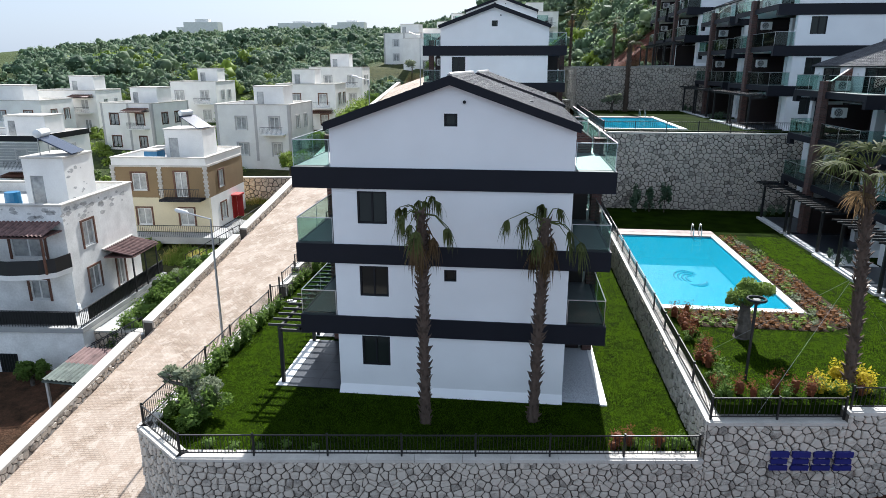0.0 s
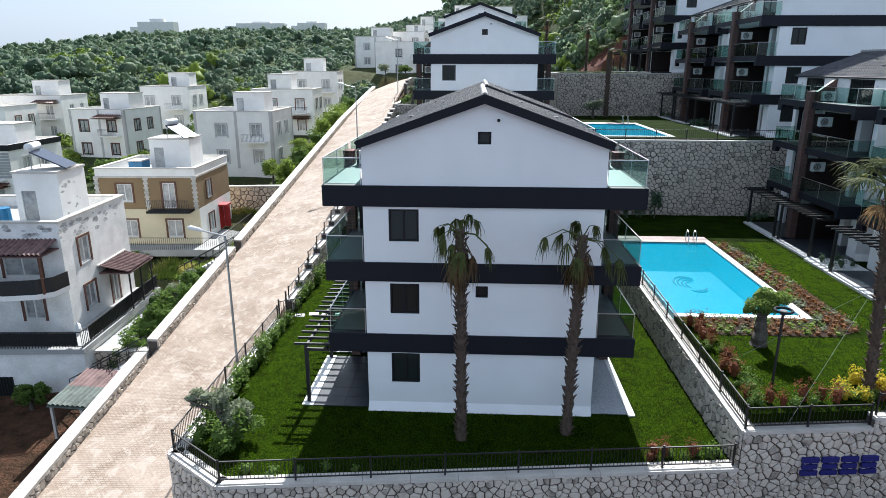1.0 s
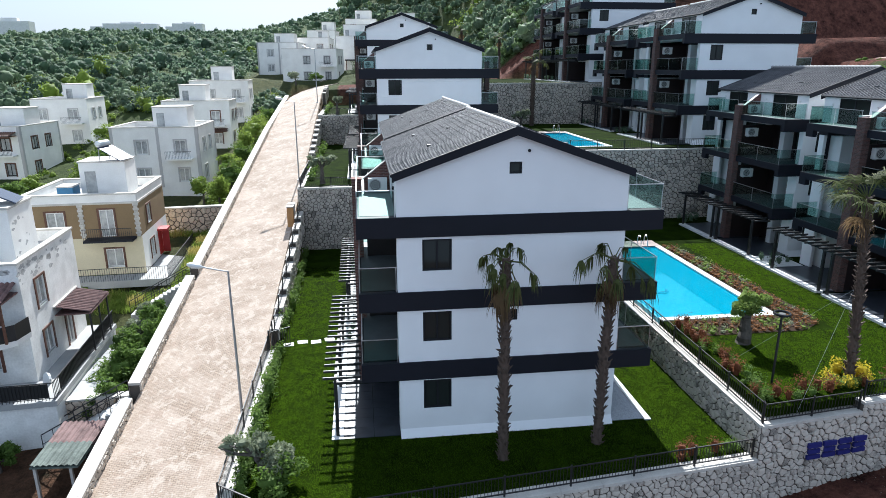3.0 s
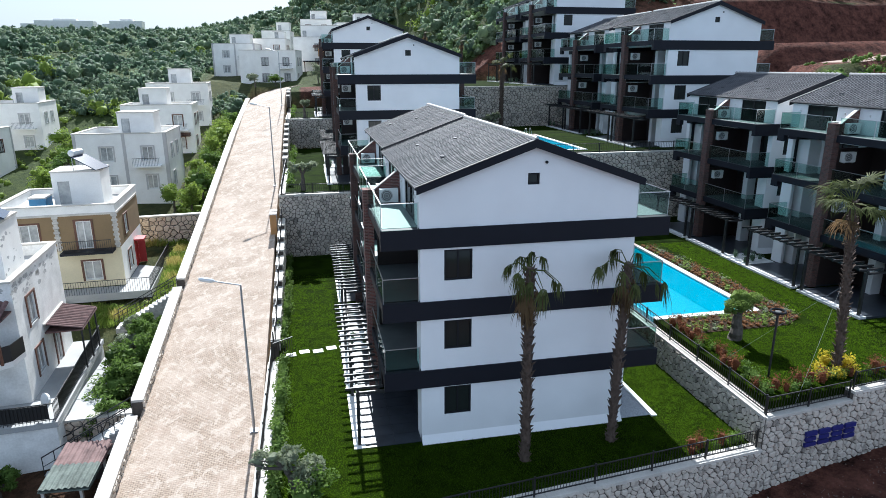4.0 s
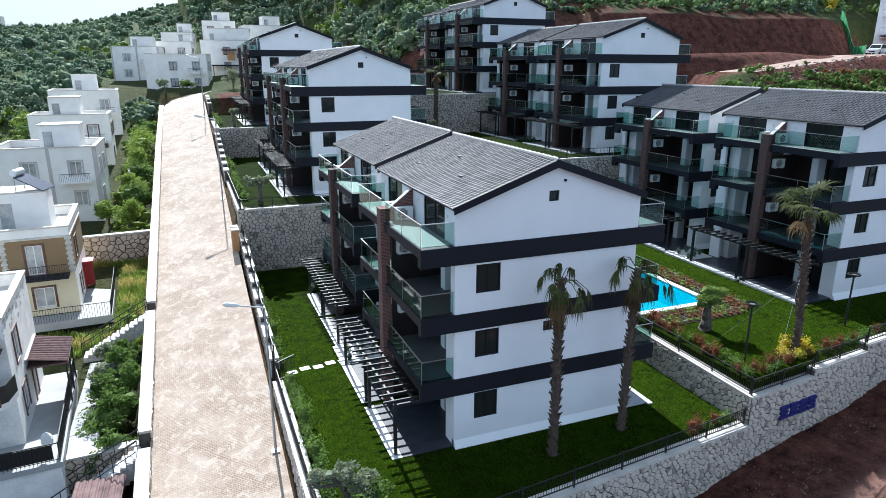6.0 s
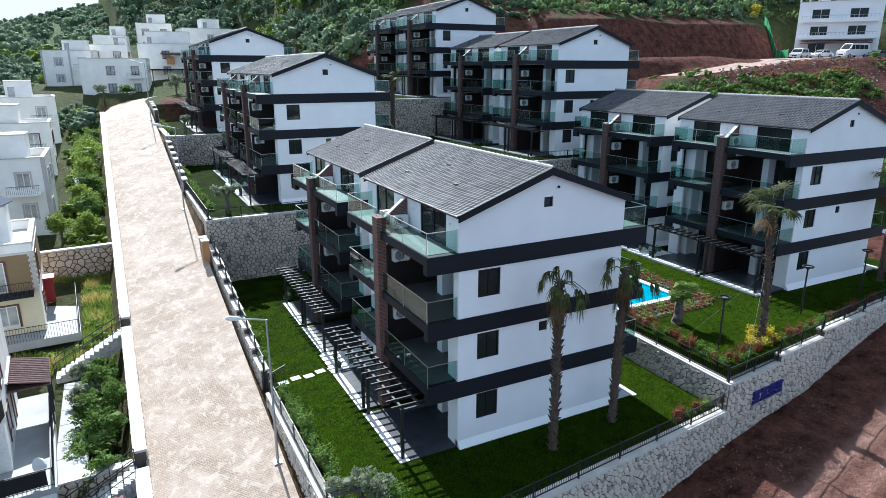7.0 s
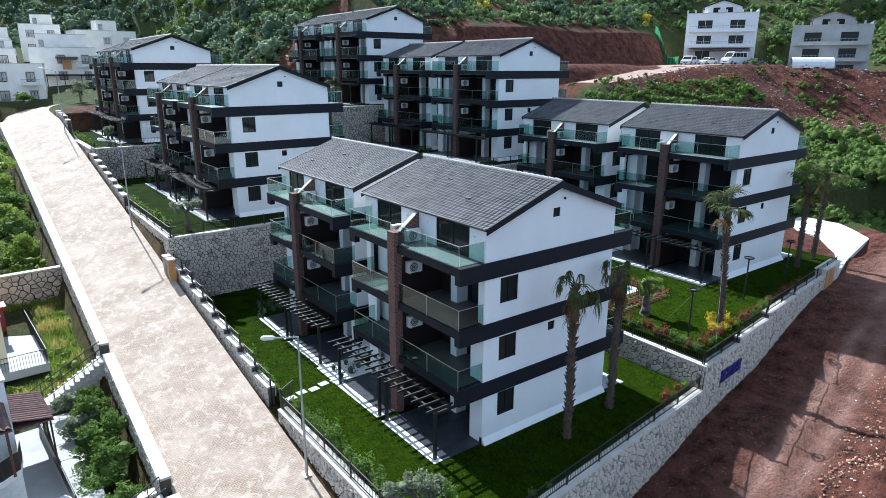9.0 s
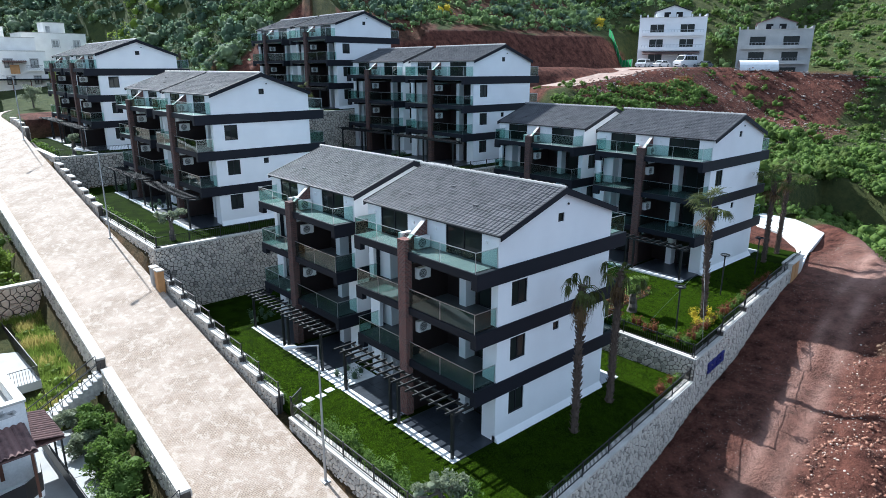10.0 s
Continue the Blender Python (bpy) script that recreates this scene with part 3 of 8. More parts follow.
    # wall lamps beside the doors
    for y in (0.75, 4.4, 6.2, 9.75):
        part("wall_lamp", bx(Mesh(), -0.08, 0.0, y, y + 0.09, 10.38, 10.5), M_WHITEPL, house)


def roof_tiles(roof, side, pieces):
    """One slope's tiles; on request the 300 of the near lower part lie singly."""
    tiles = roof_slope(side)
    single = [t for t in tiles if pieces and t[0] < 12 and t[1] < 25]
    for t in single:
        part("roof_tile", t[2], M_ROOFP, roof)
    rest = [t[2] for t in tiles if not (pieces and t[0] < 12 and t[1] < 25)]
    part("tile_field", joined(rest), M_ROOF, roof, "dark grey interlocking roof tiles")["kind"] = "stuff"


def apartment_house(plain):
    h = thing("apartment_house", "white four-storey gabled house with charcoal bands and glass balconies", "house", "apartment houses of the estate")
    front = [(0.97, 2.12, 1.20, 2.50), (0.97, 2.12, 4.20, 5.46), (0.97, 2.12, 7.16, 8.43), (4.32, 4.80, 4.93, 5.41)]
    g0, g1, gz0, gz1 = 4.31, 4.80, 10.88, 11.34
    top, slope = gz0, (RIDGE - EAVE) / MID
    edge = EAVE - 0.1
    for y0, y1, holes in ((0.0, 0.25, front), (L - 0.25, L, [])):
        lo = 0.0
        for z0, z1 in BANDS:
            part("gable_wall", holed(Mesh(), 0.0, W, lo, z0, y0, y1, [q for q in holes if lo < q[2] < z0]), M_WHITE, h, "white rendered gable wall")
            lo = z1
        m = Mesh()
        if holes:
            polys = [[(0, lo), (g0, lo), (g0, gz0), (0, edge)], [(g0, lo), (g1, lo), (g1, gz0), (g0, gz0)], [(g1, lo), (W, lo), (W, edge), (g1, gz0)],
                     [(0, edge), (g0, gz0), (g0, gz1), (g0, edge + slope * g0)], [(W, edge), (g1, edge + slope * (W - g1)), (g1, gz1), (g1, gz0)],
                     [(g0, gz1), (g1, gz1), (g1, edge + slope * (W - g1)), (MID, edge + slope * MID), (g0, edge + slope * g0)]]
        else:
            polys = [[(0, lo), (W, lo), (W, edge), (MID, edge + slope * MID), (0, edge)]]
        for poly in polys:
            k, c = len(m.v), len(poly)
            m.v += [(x, y0, z) for x, z in poly] + [(x, y1, z) for x, z in poly]
            m.f += [tuple(range(k, k + c)), tuple(reversed(range(k + c, k + 2 * c)))]
            m.f += [(k + i, k + c + i, k + c + (i + 1) % c, k + (i + 1) % c) for i in range(c)]
        part("gable_wall", m.weld(), M_WHITE, h, "white rendered gable wall")
    for i, (a, b, c, d) in enumerate(front):
        window_parts(h, a, b, c, d, 0.07, 0.1, mull=1 if i < 3 else 0, sill=False)
    window_parts(h, 4.31, 4.80, 10.88, 11.34, 0.07, 0.1, mull=0, sill=False)
    part("vent_pipe", Mesh().tube([(5.05, 0.05, 11.75), (5.05, -0.06, 11.75)], 0.06, 10), M_FRAME, h)
    # plinth flare at the foot of the gable
    m = Mesh()
    m.v = [(0, -0.004, 0.32), (W, -0.004, 0.32), (W, -0.28, -0.05), (0, -0.28, -0.05), (0, 0.2, -0.05), (W, 0.2, -0.05), (0, 0.2, 0.32), (W, 0.2, 0.32)]
    m.f = [(0, 3, 2, 1), (3, 4, 5, 2), (0, 6, 4, 3), (1, 2, 5, 7), (0, 1, 7, 6), (4, 6, 7, 5)]
    part("plinth", m, M_WHITE, h)
    # charcoal bands round the front and the floors behind them
    for z0, z1 in BANDS:
        part("band", Mesh().box(-OUT, W + OUT, -0.07, 0.3, z0, z1), M_CHAR, h, "charcoal band")
        part("band", Mesh().box(-0.02, W + 0.02, L - 0.3, L + 0.05, z0, z1), M_CHAR, h, "charcoal band")
        part("floor_slab", Mesh().box(1.45, W - 1.45, 0.3, L - 0.3, z1 - 0.3, z1 - 0.01), M_CONC, h)
    facade(h, 1, False, M_BRICKD if plain else M_BRICK)
    facade(h, -1, plain, M_BRICKD)
    # roof
    roof = new("roof")
    roof.parent = h
    for side in (-1, 1):
        roof_tiles(roof, side, not plain and side < 0)
        y0, y1 = -0.2, L + 0.16
        e, r = MID + side * (MID + 0.1), MID
        bm = Mesh()
        bm.v = [(x, y, z) for y in (y0, y1) for x, z in ((e, EAVE - 0.12), (r, RIDGE - 0.09), (r, RIDGE - 0.02), (e, EAVE - 0.05))]
        bm.f = [(0, 1, 2, 3), (7, 6, 5, 4), (0, 4, 5, 1), (1, 5, 6, 2), (2, 6, 7, 3), (3, 7, 4, 0)]
        part("roof_deck", bm, M_CHAR, roof)
        for ya, yb in ((-0.26, -0.2), (L + 0.16, L + 0.22)):
            fm = Mesh()
            fm.v = [(x, y, z) for y in (ya, yb) for x, z in ((e + side * 0.04, EAVE - 0.28), (r, RIDGE - 0.28), (r, RIDGE + 0.06), (e + side * 0.04, EAVE + 0.03))]
            fm.f = list(bm.f)
            part("barge_board", fm, M_CHAR, roof)
        part("gutter", Mesh().tube([(e + side * 0.05, y0, EAVE - 0.06), (e + side * 0.05, y1, EAVE - 0.06)], 0.06, 8), M_FRAME, roof)
        for s, y in ((0.35, 3.2), (0.62, 6.2), (0.3, 8.2)):
            x, z = MID + side * MID * (1 - s), EAVE + (RIDGE - EAVE) * s
            part("roof_vent", Mesh().box(x - 0.08, x + 0.08, y - 0.13, y + 0.13, z, z + 0.11), M_ROOF, roof)
    rm = Mesh()
    y = -0.24
    while y < L + 0.15:
        rm.tube([(MID, y, RIDGE + 0.03), (MID, y + 0.44, RIDGE + 0.05)], [0.10, 0.12], 8)
        y += 0.42
    tagged(part("ridge_cap", rm, M_RIDGE, roof, "pale ridge tiles"), kind="stuff")
    return h


def air_conditioner(m):
    a = thing("air_conditioner", "white outdoor air conditioner with a round fan", "air conditioner", "outdoor air conditioners", m)
    part("body", Mesh().box(-0.15, 0.15, -0.42, 0.42, 0, 0.6), M_WHITEPL, a)
    ring = Mesh()
    for r, d in ((0.25, 0.004), (0.17, 0.012), (0.09, 0.02)):
        n = 20
        k = len(ring.v)
        for i in range(n):
            t = 2 * math.pi * i / n
            for rr in (r, r - 0.02):
                ring.v.append((-0.155 - d, 0.1 + rr * math.cos(t), 0.3 + rr * math.sin(t)))
        for i in range(n):
            j = (i + 1) % n
            ring.f.append((k + 2 * i, k + 2 * i + 1, k + 2 * j + 1, k + 2 * j))
    disc = Mesh()
    disc.v = [(x, 0.1 + 0.265 * math.cos(math.pi * i / 12), 0.3 + 0.265 * math.sin(math.pi * i / 12)) for x in (-0.154, -0.14) for i in range(24)]
    disc.f = [tuple(reversed(range(24)))] + [(i, (i + 1) % 24, 24 + (i + 1) % 24, 24 + i) for i in range(24)]
    part("fan_disc", disc, M_ACGRILLE, a, "dark fan opening")
    part("fan_grille", ring, M_WHITEPL, a)
    part("bracket", Mesh().box(-0.13, 0.13, -0.33, -0.27, -0.05, 0).box(-0.13, 0.13, 0.27, 0.33, -0.05, 0), M_GREYM, a)
    return a


def pergola(m):
    p = thing("pergola", "black steel pergola with thin slats over a ground-floor terrace", "pergola", "terrace pergolas", m)
    for y in (0.35, 4.6, 5.3, 9.7):
        part("post", Mesh().box(-2.67, -2.53, y - 0.07, y + 0.07, 0, 2.5), M_IRON, p)
    for x in (-2.60, -1.75):
        part("beam", Mesh().box(x - 0.05, x + 0.05, 0.2, 10.1, 2.48, 2.6), M_IRON, p)
    for y in (0.35, 9.7):
        part("cross_beam", Mesh().box(-2.55, -1.3, y - 0.04, y + 0.04, 2.36, 2.48), M_IRON, p)
    slat = Mesh().box(-3.1, -1.56, -0.03, 0.03, 2.6, 2.7).data("slat", M_IRON)
    for i in range(17):
        share("slat", slat, p, (0, 0.35 + 0.605 * i, 0))
    return p


# blocks: place of each house's front left foot
HOUSES = []
for bx0, by0, bz0 in ((0, 0, 0), (0.3, 33.0, 5.35), (0.0, 64.0, 9.0), (27.7, 3.5, 2.1), (27.8, 30.3, 8.2), (27.2, 55.8, 13.1)):
    HOUSES += [(bx0, by0, bz0), (bx0 + 0.25, by0 + 12.4, bz0)]
apartment_house(False).matrix_basis = pose(*HOUSES[0])
first = apartment_house(True)
first.matrix_basis = pose(*HOUSES[1])
for h in HOUSES[2:]:
    copy_thing(first, pose(*h))
ac0 = air_conditioner(pose(-0.55, 4.98, 9.42, 0, 0, 90))
per0 = pergola(pose(0, 0, 0))
for i, (hx, hy, hz) in enumerate(HOUSES):
    for x, y, z in ((-0.55, 4.98, 9.42), (-0.55, 7.4, 9.42), (-0.5, 5.0, 7.75), (-0.5, 5.0, 4.75)):
        if i or (y, z) != (4.98, 9.42):
            copy_thing(ac0, pose(hx + x, hy + (y if y < 6 else 6.3), hz + z, 0, 0, 90))
    if i:
        copy_thing(per0, pose(hx, hy, hz))


def core(m):
    """The low link between two houses of a block."""
    c = thing("stair_core", "white stair core linking two gabled houses", "stairwell", "stair cores", m)
    body = Mesh().box(2.2, 7.0, L + 0.05, 12.4 - 0.05, 0, 10.6)
    part("wall", body, M_WHITE, c)
    for z0, z1 in BANDS:
        part("band", Mesh().box(2.1, 7.1, L + 0.06, 12.4 - 0.06, z0, z1), M_CHAR, c)
    part("roof", Mesh().box(2.05, 7.15, L + 0.06, 12.4 - 0.06, 10.6, 10.75), M_CHAR, c)
    return c


c0 = core(pose(*HOUSES[0]))
for h in HOUSES[2::2]:
    copy_thing(c0, pose(*h))


# ---- ground, road, walls ----
def lerp_table(x, table):
    if x <= table[0][0]:
        return table[0][1]
    for (a, u), (b, v) in zip(table, table[1:]):
        if x <= b:
            return u + (v - u) * (x - a) / (b - a)
    return table[-1][1]


def wall_line(x):
    """y of the long front wall's face."""
    return -5.07 + 0.109 * x


def dirt_z(x):
    return lerp_table(x, ((-30, -4.6), (-9, -3.4), (-4, -3.2), (0, -3.4), (6, -3.4), (9, -3.0), (12, -2.4), (14, -1.95), (17.5, -1.5), (21.5, -1.1), (24, -0.45), (27, 0.35), (30, 0.95), (33, 1.35), (37, 1.65), (41, 1.9), (50, 2.1), (60, 3.0)))


def road_z(x, y):
    r, l = -1.956 + 0.168 * y, -2.25 + 0.152 * y
    f = min(1, max(0, (x + 12.8) / 5.8))
    z = l + (r - l) * f
    if y > 78:
        z = z - 0.11 * (y - 78)
    return z


def west_z(x, y):
    return -4.2 + 0.13 * min(y, 110) + 0.02 * (x + 13) * (1 if y < 70 else 0.4)


def hill_z(x, y):
    az = math.degrees(math.atan2(x, y + 23))
    k = lerp_table(az, ((-50, 0.010), (-40, 0.029), (-34, 0.045), (-29, 0.058), (-21, 0.072), (-9, 0.069), (-7, 0.082), (-3.6, 0.096), (-1, 0.112), (6, 0.14), (12, 0.165), (25, 0.21), (50, 0.24)))
    d = min(max(0, y - 84), 470)
    z = 11 + d * k
    return z + 3.0 * min(1, d / 60) * noise.noise(Vector((x / 55, y / 55, 0))) + 1.2 * noise.noise(Vector((x / 17, y / 17, 3)))


def east_z(x, y):
    """The slope east of the houses: a low foot, a bank, a level shelf with a track, a cut bank and the hill above it."""
    low = 2.3 + 0.03 * (x - 44) + 0.20 * max(0, y)
    low = min(low, 1.95 + 0.012 * (x - 41) + 0.9 * max(0, x - 56) + 0.9 * max(0, y - 11))     # levelled for the driveway
    edge = 40 + 0.08 * max(0, x - 60) - 1.28 * max(0, x - 104)
    shelf = 17.3 + 0.025 * (x - 55) - 0.12 * min(20, max(0, x - 106)) + 0.3 * max(0, x - 132)
    rough = 0.8 * noise.noise(Vector((x / 7, y / 7, 1)))
    f = min(1, max(0, (49.5 - y) / 2.5))     # the lower track falls away from a ledge behind it
    shelf += f * lerp_table(x, ((50, -2.2), (60, -1.5), (70, -0.9), (80, -0.35), (88, 0))) + (1 - f) * 0.8 * min(1, max(0, (82 - x) / 10))
    z = max(low, min(shelf - 0.6 * max(0, edge - y), shelf - 0.8 * max(0, 54 - x)))
    if z < shelf - 0.1:
        z += rough
    cut = max(50, 64 + 0.25 * max(0, min(x, 120) - 104) - 1.5 * max(0, x - 120))
    return z + 6.5 * min(1, max(0, (y - cut) / 4)) + 0.36 * max(0, y - cut - 4)


def crest_drop(x, y):
    """The tipped berm that bounds the track to the south-east, and the gully behind it."""
    d = y - lerp_table(x, ((34, -9.5), (39.5, -6.5), (49, -1.2), (54, 4.3), (56.5, 9), (58, 30)))
    d *= 0.8
    return min(1, max(0, (x - 35) / 4)) * (0.55 * math.exp(-(d / 1.1) ** 2) - 0.6 * min(7, max(0, -d - 0.6)))


def ground_z(x, y):
    """Height of the one ground sheet, and how bare its earth is."""
    wl = wall_line(max(-6.7, min(x, 41)))
    if x < -4.3:
        wl = max(wl, -3.77 - 0.731 * (max(x, -6.9) + 6.72))
    if y < wl + 0.5 and x > -6.9 or y < -30:
        d = wl - y
        rut = sum(math.exp(-((d - c) / 0.22) ** 2) for c in (4.1 + 0.3 * math.sin(x / 7), 5.75 + 0.3 * math.sin(x / 7)))
        z = dirt_z(x) - 0.10 * rut + 0.22 * noise.noise(Vector((x / 2.2, y / 2.2, 5))) * min(1, max(0, d)) * (0.5 if d < 7 else 2.2) + (0.07 if d < 7 else 0.2) * noise.noise(Vector((x / 0.7, y / 0.7, 6))) + 0.9 * math.exp(-((d - 9.5) / 1.8) ** 2) * (1 if x > 4 else max(0, x / 4))
        if d > 11:
            z -= 0.30 * (d - 11)
        return z + crest_drop(x, y), 1.0 if crest_drop(x, y) > -0.8 else 0.3
    if x < -13.4:
        t = min(1, max(0, (y - 84) / 25))
        z = west_z(x, y) * (1 - t) + hill_z(x, y) * t + 0.3 * noise.noise(Vector((x / 6, y / 6, 2)))
        return z, 0.75 if x > -22 and y < 8.5 else 0.15 * (x > -22)
    if x <= -6.7:
        if y > 96:
            return hill_z(x, y), 0.1
        return road_z(x, y) - 0.35, 0.6
    if x < 41.6 and y < 86:
        if x < 14.6:
            z = -0.45 if y < 30.3 else (4.8 if y < 61 else 8.5)
        else:
            z = 1.4 if y < 29.3 else (7.5 if y < 55 else 12.4)
            if x < 21.5 and (5.0 < y < 20.8 or 29.5 < y < 43.2):
                z -= 1.6                # hollow for the pool basins
        return z, 0.5
    if x >= 41.6 and y < 90:
        e = 1.0 if (y > 41 and y < 69 and x < 112) or (x < 52 and y < 12) or (58 < x < 135 and 26 - 0.1 * (x - 60) < y < 50) else (0.85 if noise.noise(Vector((x / 11, y / 11, 8))) > 0.0 and y > 16 and x < 112 else 0.12)
        return east_z(x, y) + (crest_drop(x, y) if y < 9 and x < 70 else 0), e
    t = min(1, max(0, (x - 20) / 30))
    far = min(1, max(0, (y - 145) / 60))
    t = t * (1 - far) + min(1, max(0, (x + 30) / 90)) * far
    h = hill_z(x, y)
    if t > 0:
        h = h * (1 - t) + max(h, east_z(x, min(y, 150)) + 0.14 * max(0, min(y, 420) - 150)) * t
    bank = 1.0 if y < 92 and x > -5 else 0.05
    return h, bank


def axis(dense0, dense1, step, lo, hi, grow):
    a = list(np.arange(dense0, dense1 + 1e-6, step))
    s = step
    while a[-1] < hi:
        s *= grow
        a.append(a[-1] + s)
    s = step
    while a[0] > lo:
        s *= grow
        a.insert(0, a[0] - s)
    return a


gx = axis(-7, 48, 0.5, -700, 900, 1.06)
gy = sorted({*axis(-18, 2, 0.3, -500, -18, 1.12), *[round(v, 3) for v in axis(2, 100, 1.0, 2, 900, 1.1)]})
gm = Mesh()
earth, trod_lit = [], []
for y in gy:
    for x in gx:
        z, e = ground_z(x, y)
        gm.v.append((x, y, z))
        earth.append(e)
        d = wall_line(max(-6.7, min(x, 41))) - y
        ok = -4 < x < 60 and 0 < d < 9
        # Besides the trodden ruts, earth past x 31 is paled to read as sunlit.
        sunlit_pale = 0.9 * min(1, max(0, (x - 31) / 7)) * math.exp(-((d - 4.0) / 3.6) ** 2)
        trod_lit.append(0 if not ok else (sunlit_pale + 0.5 * math.exp(-((d - 5.0) / 1.7) ** 2) + 1.1 * sum(math.exp(-((d - c - 0.3 * math.sin(x / 7)) / 0.4) ** 2) for c in (4.1, 5.75))) * (0.75 + 0.6 * noise.noise(Vector((x / 3, y / 1.2, 7)))))
nx = len(gx)
gm.f = [(j * nx + i, j * nx + i + 1, (j + 1) * nx + i + 1, (j + 1) * nx + i) for j in range(len(gy) - 1) for i in range(nx - 1)]
ground = new("ground", gm.data("ground", M_GROUND, True))
att = ground.data.attributes.new("earth", "FLOAT", "POINT")
att.data.foreach_set("value", earth)
ground.data.attributes.new("track", "FLOAT", "POINT").data.foreach_set("value", trod_lit)
tagged(ground, "red earth and scrub-covered hillside round the estate", "ground", kind="structure")

# the sloping paved road
rm = Mesh()
ys = [-34 + 2.0 * i for i in range(70)]
for y in ys:
    w0, w1 = -12.85, -6.95
    if y > 88:
        w0 += 0.02 * (y - 88) ** 2
        w1 += 0.03 * (y - 88) ** 2
    if y < -3.7:
        w1 = min(-4.25, -6.72 - 1.37 * (y + 3.77))
    for x in (w0, -11, -9, w1):
        rm.v.append((x, y, road_z(x, y)))
rm.f = [(4 * j + i, 4 * j + i + 1, 4 * j + i + 5, 4 * j + i + 4) for j in range(len(ys) - 1) for i in range(3)]
k = len(rm.v)
road = new("road", rm.data("road", M_ROAD))
sol = road.modifiers.new("thick", "SOLIDIFY")
sol.thickness, sol.offset = 0.3, -1
tagged(road, "steep road of sand-dusted pale setts", "road", kind="structure")


# ---- rubble stone walls ----
def clip(poly, a, b, c):
    """Keep the side of the polygon where a*x + b*y <= c."""
    out = []
    for i, p in enumerate(poly):
        q = poly[(i + 1) % len(poly)]
        dp, dq = a * p[0] + b * p[1] - c, a * q[0] + b * q[1] - c
        if dp <= 0:
            out.append(p)
        if dp * dq < 0:
            t = dp / (dp - dq)
            out.append((p[0] + (q[0] - p[0]) * t, p[1] + (q[1] - p[1]) * t))
    return out


def cells(length, zlo, zhi, size, rnd):
    """Irregular stones that fill a strip: outlines in (u, z)."""
    cols, z0, z1 = int(length / size) + 2, min(zlo), max(zhi)
    rows = int((z1 - z0) / (size * 0.8)) + 2
    pts, heft = {}, {}
    for r in range(-1, rows + 1):
        for c in range(-1, cols + 1):
            pts[r, c] = ((c + 0.5 * (r % 2) + rnd.uniform(-0.47, 0.47)) * size, z0 + (r + rnd.uniform(-0.42, 0.42)) * size * 0.8)
            heft[r, c] = rnd.uniform(-0.16, 0.16) * size * size
    for (r, c), p in pts.items():
        poly = [(p[0] - size, p[1] - size), (p[0] + size, p[1] - size), (p[0] + size, p[1] + size), (p[0] - size, p[1] + size)]
        for dr in (-2, -1, 0, 1, 2):
            for dc in (-2, -1, 0, 1, 2):
                q = pts.get((r + dr, c + dc))
                if q and (dr or dc) and poly:
                    a, b = q[0] - p[0], q[1] - p[1]
                    poly = clip(poly, a, b, (q[0] ** 2 + q[1] ** 2 - p[0] ** 2 - p[1] ** 2 + heft[r, c] - heft[r + dr, c + dc]) / 2)
        if len(poly) < 3:
            continue
        poly = clip(poly, -1, 0, 0)
        poly = clip(poly, 1, 0, length) if poly else poly
        if not poly:
            continue
        s0, s1 = (zlo[1] - zlo[0]) / length, (zhi[1] - zhi[0]) / length
        poly = clip(poly, s0, -1, -zlo[0])
        poly = clip(poly, -s1, 1, zhi[0]) if poly else poly
        if len(poly) >= 3:
            area = abs(sum(x0 * y1 - x1 * y0 for (x0, y0), (x1, y1) in zip(poly, poly[1:] + poly[:1]))) / 2
            if area > 0.006:
                yield poly


def stone(poly, rnd, fine=True):
    """One stone, proud of its joint, with a chamfered face. x along the wall, y outwards (minus), z up."""
    cx, cz = sum(p[0] for p in poly) / len(poly), sum(p[1] for p in poly) / len(poly)
    d = rnd.uniform(0.03, 0.085)
    if fine:                            # blunt the corners
        poly = [(p[0] + (q[0] - p[0]) * t, p[1] + (q[1] - p[1]) * t) for p, q in zip(poly, poly[1:] + poly[:1]) for t in (0.13, 0.87)]
    m, n = Mesh(), len(poly)
    e = rnd.uniform(0.82, 0.92)
    rings = ((e, 0.0), (e - 0.05, -d * 0.7), (e - 0.26, -d)) if fine else ((e, 0.0), (e - 0.17, -d))
    for s, dep in rings:
        m.v += [(cx + (x - cx) * s, dep + (rnd.uniform(-0.012, 0.012) if dep else 0), cz + (z - cz) * s) for x, z in poly]
    for k in range(0, n * (len(rings) - 1), n):
        m.f += [(k + i, k + (i + 1) % n, k + n + (i + 1) % n, k + n + i) for i in range(n)]
    m.f.append(tuple(range(n * (len(rings) - 1), n * len(rings))))
    return m


